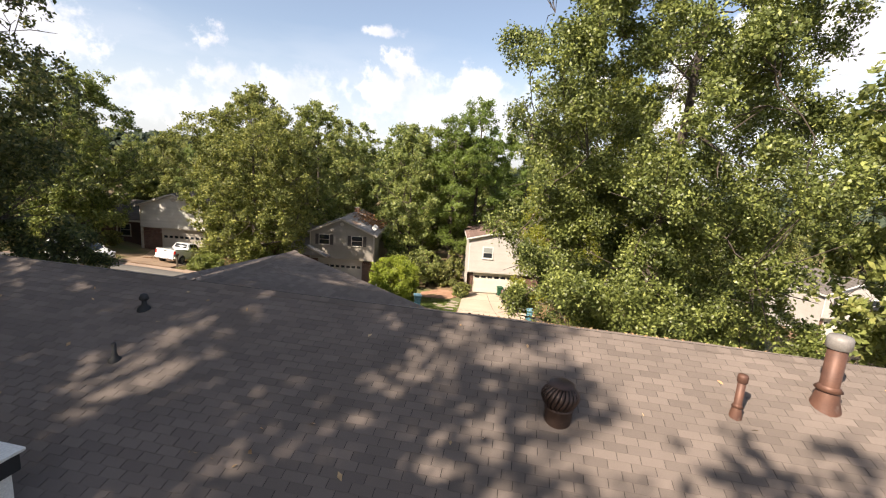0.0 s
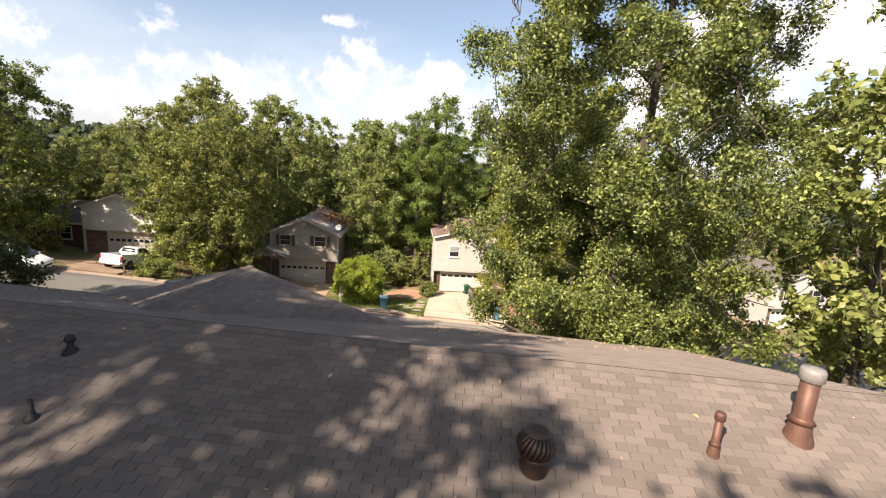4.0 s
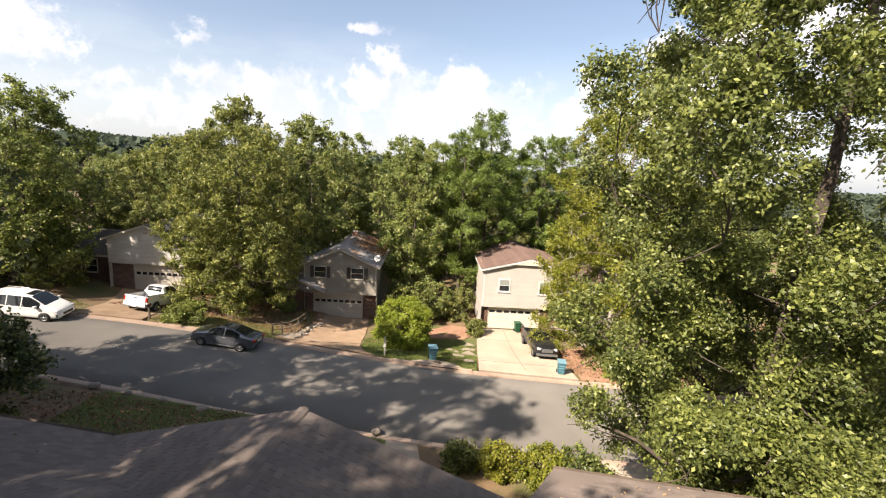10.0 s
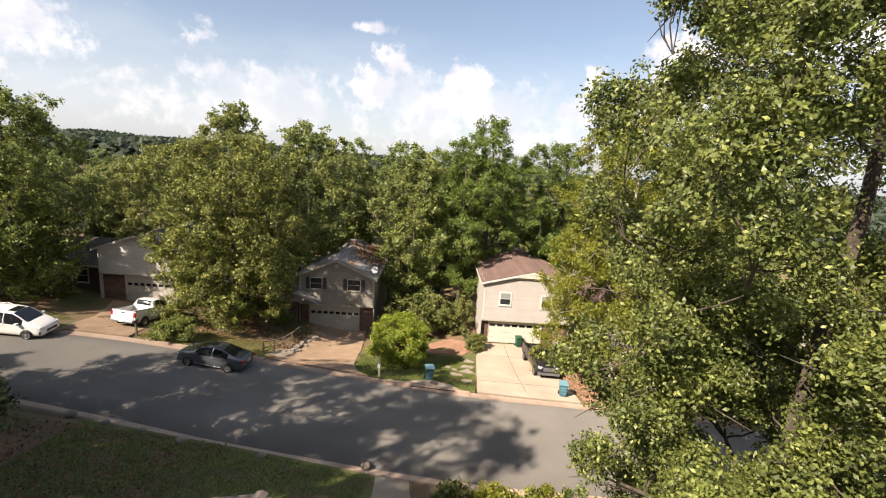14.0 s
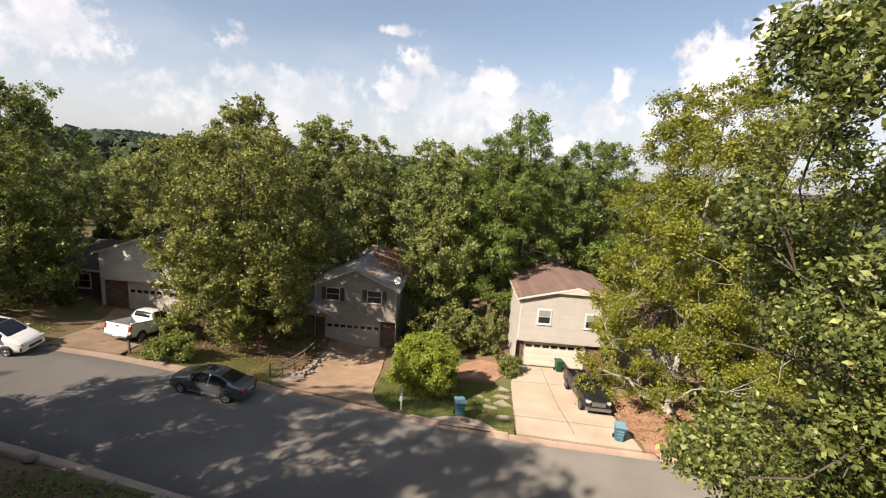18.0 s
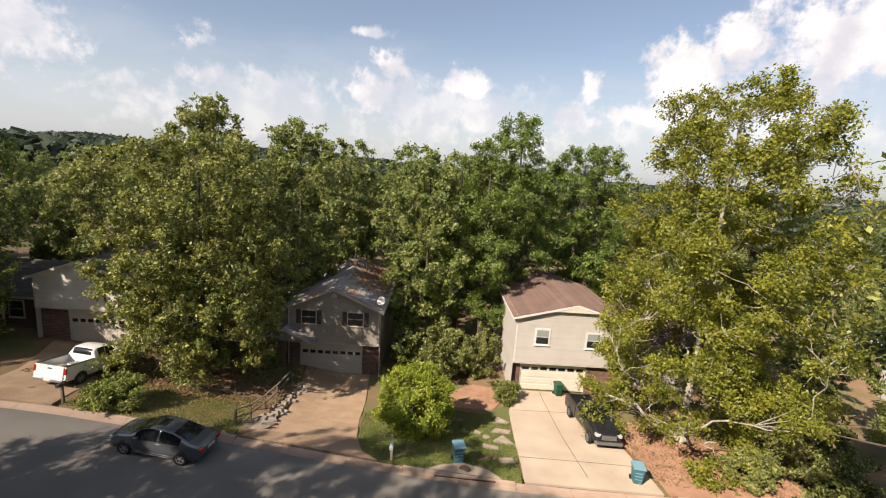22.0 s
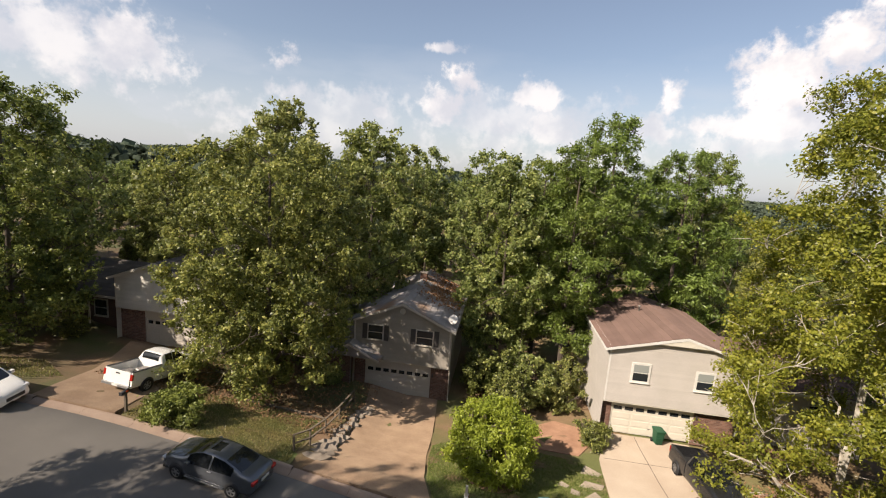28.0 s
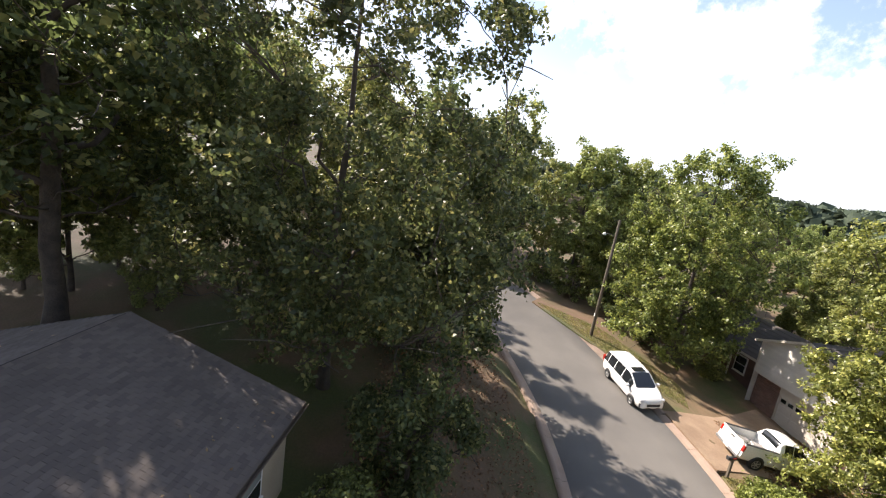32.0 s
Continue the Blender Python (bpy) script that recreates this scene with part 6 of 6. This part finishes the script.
lawn_edge = [(-6.2, KY), (-3.6, KY), (-2.9, 38.7), (-1.6, 39.2), (-0.2, 38.9), (0.5, KY), (1.6, KY), (1.95, 41.0), (2.4, 45.0), (1.3, 46.0), (-1.0, 46.4), (-4.0, 46.6), (-7.0, 46.3), (-8.2, 45.0), (-8.1, 43.0), (-7.75, 40.6), (-7.2, 39.0)]
patch("lawn", lawn_edge, LAWN, 0.02, "green mown lawn between the two driveways", "lawn")
patch("drain_apron", [(-3.6, KY), (0.45, KY), (-0.15, 38.8), (-1.6, 39.15), (-2.9, 38.65)], DRIVE_PALE, 0.06, "tan concrete drain apron behind the kerb", "pavement")
patch("bare_bank", [(-2.4, 47.0), (1.3, 46.8), (2.4, 48.6), (2.3, 50.6), (0.2, 51.2), (-2.0, 49.6)], GRAVEL_DIRT, 0.03, "bare orange dirt between the houses", "ground")
patch("bare_bed", arc(-4.4, 42.4, 1.5, 0, 360, 16)[:-1], GRAVEL_DIRT, 0.035, "ring of bare soil under the small tree", "ground")
patch("verge_bank", [(10.0, KY), (19.0, KY), (19.5, 42.0), (13.0, 46.5), (9.8, 45.0)], GRAVEL_DIRT, 0.03, "bare orange dirt under the sycamore", "ground")
patch("west_lawn", [(-24.2, KY), (-14.3, KY), (-14.6, 40.5), (-15.2, 44.6), (-20.6, 44.1), (-24.6, 43.0)], material("thin_lawn", (0.2, 0.15, 0.075), 0.97, (0.13, 0.13, 0.04), 0.5, 18, 0.8, stain=(0.1, 0.14, 0.03), stain_scale=0.35, stain_low=0.5, coords="World", bump_dist=0.03), 0.02, "thin dry lawn with green patches", "lawn")
patch("far_verge", [(-46, 36.2), (-36.2, 38.3), (-33.5, 38.6), (-30.2, 41.0), (-34, 43.2), (-42, 40.5), (-48, 38.5)], GROUND, 0.02, "sunlit grass verge behind the kerb", "lawn")
patch("near_verge", [(-20, 28.0), (-3.5, 28.0), (-4, 21.5), (-12, 20), (-18, 20.5)], LAWN, 0.02, "shaded leaf-strewn bank above the street", "lawn")
patch("front_walk", [(-4.3, 28.0), (-2.6, 28.0), (-2.4, 25.5), (-3.0, 23.0), (-4.6, 19.5), (-5.8, 19.8), (-4.6, 23.0), (-4.2, 25.5)], DRIVE_PALE, 0.05, "pale concrete front walk", "path")
patch("near_apron", [(2.0, 28.0), (13.0, 28.0), (12.6, 24.0), (12.0, 18.0), (7.5, 18.0), (5.0, 24.0)], DRIVE_PALE, 0.04, "pale concrete driveway below the oak", "driveway")


def grass(name, outline, count, seed, label, mat, size=0.05):
    """Blades of grass inside an outline."""
    outline = [beside(*p) for p in outline]
    rng = np.random.default_rng(seed)
    o = np.array(outline)
    p = rng.uniform(o.min(0), o.max(0), (count * 2, 2))
    inside = np.zeros(len(p), bool)
    for (x0, y0), (x1, y1) in zip(o, np.roll(o, -1, 0)):
        c = ((y0 > p[:, 1]) != (y1 > p[:, 1])) & (p[:, 0] < (x1 - x0) * (p[:, 1] - y0) / (y1 - y0 + 1e-12) + x0)
        inside ^= c
    p = p[inside][:count]
    n = len(p)
    z = ground_z(p[:, 0], p[:, 1]) + 0.02
    a = rng.uniform(0, 6.283, n)
    w, h = size * 0.35, size * rng.uniform(0.7, 1.8, n)
    base = np.stack([p[:, 0], p[:, 1], z], 1)
    side = np.stack([np.cos(a) * w, np.sin(a) * w, 0 * a], 1)
    tip = base + np.stack([rng.normal(size=n) * size * 0.5, rng.normal(size=n) * size * 0.5, h], 1)
    v = np.stack([base - side, base + side, tip], 1).reshape(-1, 3)
    f = np.arange(3 * n).reshape(-1, 3)
    tagged(part(name, raw_mesh(name, v, f), mat), label, "grass", kind="stuff")


BLADE = leaf_material("grass_blade", (0.175, 0.235, 0.05), (0.115, 0.165, 0.035), 0.3, 0.3, (0.3, 0.28, 0.1))
BLADE_DRY = leaf_material("dry_grass_blade", (0.3, 0.26, 0.1), (0.18, 0.2, 0.06), 0.3, 0.3, (0.42, 0.33, 0.16))
grass("lawn_grass", lawn_edge, 42000, 1, "short green grass of the lawn", BLADE)
grass("west_grass", [(-24.2, 38.2), (-14.5, 38.2), (-15.2, 44.4), (-20.6, 44.0), (-24.4, 43.0)], 30000, 2, "thin dry grass with green patches", BLADE_DRY, 0.06)
grass("verge_grass", [(-46, 36.6), (-36.2, 38.5), (-33.5, 38.8), (-30.6, 41.0), (-34, 43), (-42, 40.3)], 16000, 3, "sunlit grass on the verge", BLADE_DRY, 0.07)
grass("near_grass", [(-20, 27.8), (-4.5, 27.8), (-5, 21.5), (-12, 20), (-18, 20.5)], 24000, 4, "thin grass of the shaded bank", BLADE, 0.06)


def litter(name, x0, x1, y0, y1, count, seed, label):
    rng = np.random.default_rng(seed)
    x, y = rng.uniform(x0, x1, count), rng.uniform(y0, y1, count)
    c = np.stack([x, y, ground_z(x, y) + 0.07], 1)
    me = leaves(name, c, np.tile([0.0, 0, 1.2], (count, 1)), 0.075, rng, 0.6)
    tagged(part(name, me, DRY_LEAF), label, "leaves", kind="stuff")


DRY_LEAF = material("fallen_leaf", (0.3, 0.17, 0.085), 0.95, (0.2, 0.11, 0.06), 2, 20, 0.1, island=0.45)
litter("fallen_leaves", -30, -13.5, 42.5, 54, 9000, 1, "brown leaves fallen before the houses")
litter("fallen_leaves", -36, -12, 20, 28, 7000, 2, "brown leaves fallen on the shaded verge")
litter("fallen_leaves", 9.5, 24, 38.2, 47, 5000, 3, "orange leaves fallen under the sycamore")

build_kerb("kerb_far", ROAD_FAR, 1, [(-13.8, -6.0), (1.4, 9.8), (-30, -24.4)])
build_kerb("kerb_near", ROAD_NEAR, -1, [(2, 13)])


# ---- small things of the yards ----
TEAL = material("teal_plastic", (0.07, 0.2, 0.24), 0.5, (0.06, 0.17, 0.2), 1.5, 40, 0.1, stain=(0.13, 0.3, 0.36), stain_scale=2.0)
TEAL_LID = material("pale_blue_plastic", (0.22, 0.4, 0.47), 0.5, (0.18, 0.34, 0.4), 1.5, 40, 0.1)
GREEN_PLASTIC = material("dark_green_plastic", (0.02, 0.1, 0.05), 0.5, None, 1.5, 40, 0.1)
WOOD_GREY = material("weathered_wood", (0.17, 0.135, 0.095), 0.9, (0.12, 0.092, 0.065), 2.0, 30, 0.4, stretch=(6, 6, 1))
STONE = material("tan_flagstone", (0.33, 0.275, 0.215), 0.9, (0.23, 0.185, 0.14), 2.0, 20, 0.4, per_object=0.2)


def wheelie_bin(x, y, turn, body, lid, label, tip=0):
    t = thing("wheelie_bin", pose(x, y, gz(x, y) + 0.05, tip, 0, turn), label, "rubbish bin", "bins by the drives")
    bm = box(bmesh.new(), -0.3, 0.3, -0.34, 0.34, 0.06, 1.0)
    for v in bm.verts:
        if v.co.z < 0.5:
            v.co.x *= 0.8
            v.co.y *= 0.72
    bmesh.ops.bevel(bm, geom=bm.edges[:], offset=0.03, segments=2, affect="EDGES")
    part("body", bm, body, t)
    part("rim", slab(-0.33, 0.33, -0.37, 0.37, 0.96, 1.02, bevel=0.015), body, t)
    part("lid", slab(-0.34, 0.34, -0.4, 0.38, 1.02, 1.1, bevel=0.03), lid, t, "paler lid")
    part("handle", tubes("handle", [(np.array([[-0.25, 0.4, 1.02], [-0.25, 0.46, 1.05], [0.25, 0.46, 1.05], [0.25, 0.4, 1.02]]), [0.018] * 4)], 6), body, t)
    for s in (-1, 1):
        part("wheel", lathe([(0, -0.03), (0.13, -0.03), (0.13, 0.03), (0, 0.03)], 18, pose(s * 0.29, 0.27, 0.13, 0, 90)), BLACK_RUBBER, t)
    for k in range(3):
        part("front_rib", slab(-0.2, 0.2, -0.345 + 0.03 * (2 - k) * 0.6, -0.3, 0.35 + 0.2 * k, 0.39 + 0.2 * k), lid, t)


wheelie_bin(-1.85, 38.4, 12, TEAL, TEAL_LID, "teal wheeled bin with a pale lid at the kerb")
wheelie_bin(8.45, 38.25, -10, TEAL, TEAL_LID, "teal wheeled bin at the foot of the driveway")
wheelie_bin(7.25, 50.0, 8, GREEN_PLASTIC, GREEN_PLASTIC, "dark green bin before the cream garage door")


def mailbox(x, y, dark=False, tilt=4):
    t = thing("mailbox", pose(x, y, gz(x, y), tilt if not dark else 0, 0, 0), "dark mailbox on a wooden post" if dark else "pale mailbox hung on a leaning wooden post", "mailbox")
    part("post", slab(-0.06, 0.06, -0.06, 0.06, -0.3, 1.15 if dark else 1.6, bevel=0.01), WOOD_GREY if dark else GREY_PAINT, t)
    bm = lathe([(0, -0.24), (0.1, -0.24), (0.1, 0.24), (0, 0.24)], 16, pose(0, -0.05, 1.2 if dark else 0.98, 90))
    part("box", bm, PLASTIC if dark else WHITE_TRIM, t)
    part("door", slab(-0.1, 0.1, -0.31, -0.29, (1.1 if dark else 0.88), (1.3 if dark else 1.08), bevel=0.01), PLASTIC if dark else WHITE_TRIM, t)
    part("bracket", slab(-0.05, 0.05, -0.25, 0.15, (1.06 if dark else 0.84), (1.1 if dark else 0.88)), WOOD_GREY, t)
    part("flag", slab(0.1, 0.115, -0.05, 0.1, (1.2 if dark else 1.0), (1.28 if dark else 1.08)), LAMP_RED, t)


mailbox(-5.57, 37.6)
mailbox(-24.2, 39.0, True)


def utility_pole(x, y):
    t = thing("utility_pole", pose(x, y, gz(x, y), 0, 1.5, 0), "brown wooden utility pole with a lamp arm on the verge", "pole")
    part("shaft", lathe([(0.15, -0.5), (0.14, 2), (0.1, 10.3), (0, 10.32)], 14), WOOD_GREY, t)
    part("lamp_arm", tubes("lamp_arm", [(np.array([[0, 0, 8.8], [0.3, -0.6, 9.1], [0.5, -1.2, 9.15]]), [0.03, 0.03, 0.025])], 6), GREY_CAP, t)
    part("lamp_head", lathe([(0.1, 0), (0.16, 0.06), (0.1, 0.2), (0, 0.22)], 14, pose(0.55, -1.3, 9.0)), WHITE_TRIM, t)
    part("number_tag", slab(-0.06, 0.06, -0.155, -0.145, 1.8, 2.1), WHITE_TRIM, t)


utility_pole(-39.8, 38.0)


def stone_steps():
    t = thing("stone_steps", pose(0, 0, 0), "irregular pale flagstone steps beside the driveway", "steps")
    rng = random.Random(2)
    for k in range(13):
        y = 39.3 + k * 0.74
        x = -13.75 + rng.uniform(-0.22, 0.22)
        z = gz(x, y)
        n = 7
        w, a0 = (rng.uniform(0.5, 0.85) if k > 1 else 0.95), rng.uniform(0, 6.28)
        poly = [(x + w * (0.7 + 0.4 * rng.random()) * math.cos(6.283 * i / n + a0), y + 0.34 * (0.75 + 0.4 * rng.random()) * math.sin(6.283 * i / n + a0)) for i in range(n)]
        bm = prism(poly, "z", z - 0.15, z + 0.09)
        bmesh.ops.bevel(bm, geom=bm.edges[:], offset=0.02, segments=1, affect="EDGES")
        part("flagstone", bm, STONE, t)


stone_steps()


def hand_rail():
    t = thing("hand_rail", pose(0, 0, 0), "grey weathered timber handrail beside the steps", "handrail")
    pts = [(-14.75, 39.3), (-14.45, 40.6), (-14.55, 43.0), (-14.65, 45.6), (-14.7, 48.6)]
    for x, y in pts:
        part("post", slab(x - 0.05, x + 0.05, y - 0.05, y + 0.05, gz(x, y) - 0.3, gz(x, y) + 0.95, bevel=0.008), WOOD_GREY, t)
    for (x0, y0), (x1, y1) in zip(pts, pts[1:]):
        for h in (0.45, 0.95):
            a, b = Vector((x0, y0, gz(x0, y0) + h)), Vector((x1, y1, gz(x1, y1) + h))
            d = b - a
            m = Matrix.Translation(a) @ d.to_track_quat("X", "Z").to_matrix().to_4x4()
            part("rail", slab(-0.05, d.length + 0.05, -0.06, 0.06, -0.025, 0.03, bevel=0.006, m=m), WOOD_GREY, t)


hand_rail()


def edging():
    t = thing("timber_edging", pose(0, 0, 0), "weathered timber edging between lawn and bed", "edging")
    pts = [(-20.8, 44.2), (-19.0, 44.35), (-17.2, 44.6), (-15.4, 44.8)]
    for (x0, y0), (x1, y1) in zip(pts, pts[1:]):
        a, b = Vector((x0, y0, gz(x0, y0))), Vector((x1, y1, gz(x1, y1)))
        m = Matrix.Translation(a) @ (b - a).to_track_quat("X", "Z").to_matrix().to_4x4()
        part("sleeper", slab(0.01, (b - a).length - 0.01, -0.09, 0.09, -0.1, 0.12, bevel=0.012, m=m), WOOD_GREY, t)


edging()


def flags():
    """Broken stepping slabs from the lawn to the pale drive."""
    rng = random.Random(6)
    for x, y, r in ((-0.2, 43.0, 0.4), (1.55, 44.9, 0.75), (1.35, 43.3, 0.85), (1.2, 41.7, 0.9), (0.35, 40.7, 0.6), (1.15, 39.0, 0.7), (0.3, 42.3, 0.5)):
        z = gz(x, y)
        n, a0 = 4, rng.random() * 6.28
        poly = [(x + r * (0.55 + 0.7 * rng.random()) * math.cos(6.283 * i / n + a0), y + r * (0.55 + 0.7 * rng.random()) * math.sin(6.283 * i / n + a0)) for i in range(n)]
        ob = part("stepping_stone", prism(poly, "z", z - 0.06, z + 0.045), STONE)
        tagged(ob, "broken flat shard of tan concrete in the lawn", "stone", "stepping stones in the lawn")


flags()
dc = part("drain_cover", lathe([(0, 0), (0.32, 0), (0.32, 0.02), (0.28, 0.026), (0, 0.026)], 24), material("rusty_iron", (0.15, 0.1, 0.075), 0.8, (0.1, 0.07, 0.055), 6, 60, 0.4))
dc.location = (-1.5, 37.6, gz(-1.5, 37.6) + 0.075)
tagged(dc, "round rusty iron drain cover in the apron", "manhole cover")
dm = part("drain_mouth", slab(-3.2, 0.1, ROAD_FAR + 0.34, ROAD_FAR + 0.45, -0.02, 0.045), material("dark_rust_dirt", (0.09, 0.045, 0.03), 0.95, None, 4, 30, 0.3))
dm.matrix_basis = pose(0, float(bend(-1.5)), float(road_z(-1.5)) - 0.0665 * 1.5 + 0.06, 0, math.degrees(math.atan(0.0665)), 0)
tagged(dm, "dark slot of the storm drain under the apron", "drain")


def boulder(x, y, s, seed):
    bm = bmesh.new()
    bmesh.ops.create_icosphere(bm, subdivisions=2, radius=s)
    for v in bm.verts:
        v.co *= 1 + 0.25 * noise.noise(v.co * 2.2 / s + Vector((seed, 0, 0)))
        v.co.z *= 0.6
    for f in bm.faces:
        f.smooth = True
    ob = part("boulder", bm, STONE)
    ob.location = (x, y, gz(x, y) + s * 0.25)
    tagged(ob, "pale rounded boulder on the near verge", "boulder", "boulders along the kerb")


for k, (x, y, s) in enumerate(((-20.8, 28.9, 0.3), (-18.7, 28.5, 0.22), (-16.7, 28.3, 0.2), (-14.3, 27.8, 0.3), (-10.1, 27.35, 0.24), (-4.9, 27.7, 0.26))):
    boulder(x, y, s, k * 3.1)


def shrub(name, x, y, r, h, count, leaf, mat, seed, label, flat=0.8):
    meshes = tree_meshes(seed, h, h * 0.12, r, 40, count, leaf, 0.05, flat=flat, spray=10, gather=0.12)
    t = thing(name, pose(x, y, gz(x, y)), label, "shrub")
    part("branching", meshes[1][0], BARK, part("stem", meshes[0], BARK, t))
    part("foliage", meshes[2], mat, t)


shrub("juniper_shrub", -21.6, 39.6, 1.9, 1.7, 11000, 0.075, LEAF_JUNIPER, 51, "low spreading green juniper by the kerb", 0.6)
shrub("garage_shrub", 2.5, 48.6, 1.35, 1.7, 5000, 0.08, LEAF_OAK, 52, "loose green shrub beside the cream garage")
for k, (x, y, r, h, mt) in enumerate(((-0.6, 24.6, 1.1, 1.5, LEAF_OAK), (1.3, 24.2, 1.2, 1.8, LEAF_SYCAMORE), (3.2, 23.8, 1.4, 1.9, LEAF_SYCAMORE), (5.2, 23.6, 1.4, 2.0, LEAF_OAK), (-17.6, 19.6, 1.3, 1.8, LEAF_OAK))):
    shrub("hedge_shrub", x, y, r, h, 5000, 0.08, mt, 60 + k, "leafy shrub in the bed before the brown-roofed house")
for k, (x, y, r, h) in enumerate(((-17.4, 50.5, 1.0, 1.4), (-22.5, 51.5, 1.2, 1.5), (-1.5, 52.5, 2.0, 4.6), (-4.3, 54.5, 1.8, 4.0), (-45, 41.8, 2.4, 3.4), (-49.5, 39.8, 2.6, 3.6), (-41, 43.2, 2.0, 2.8), (-54, 37.5, 2.6, 3.6), (-25.5, 51.0, 1.3, 1.8), (-36.5, 47.0, 1.2, 1.6), (0.6, 53.0, 1.9, 3.2), (-3.2, 51.0, 1.9, 3.6), (1.9, 56.0, 1.8, 4.4), (-6.0, 53.5, 1.5, 4.0), (18.5, 40.5, 2.2, 3.2), (22.5, 41.5, 2.4, 3.4), (15.8, 39.2, 1.6, 2.2), (20.5, 38.3, 1.8, 2.4))):
    shrub("wild_shrub", x, y, r, h, 5500, 0.11, LEAF_OAK if k % 2 else LEAF_DARK if x < -35 else LEAF_WOOD, 80 + k, "wild green undergrowth by the houses")
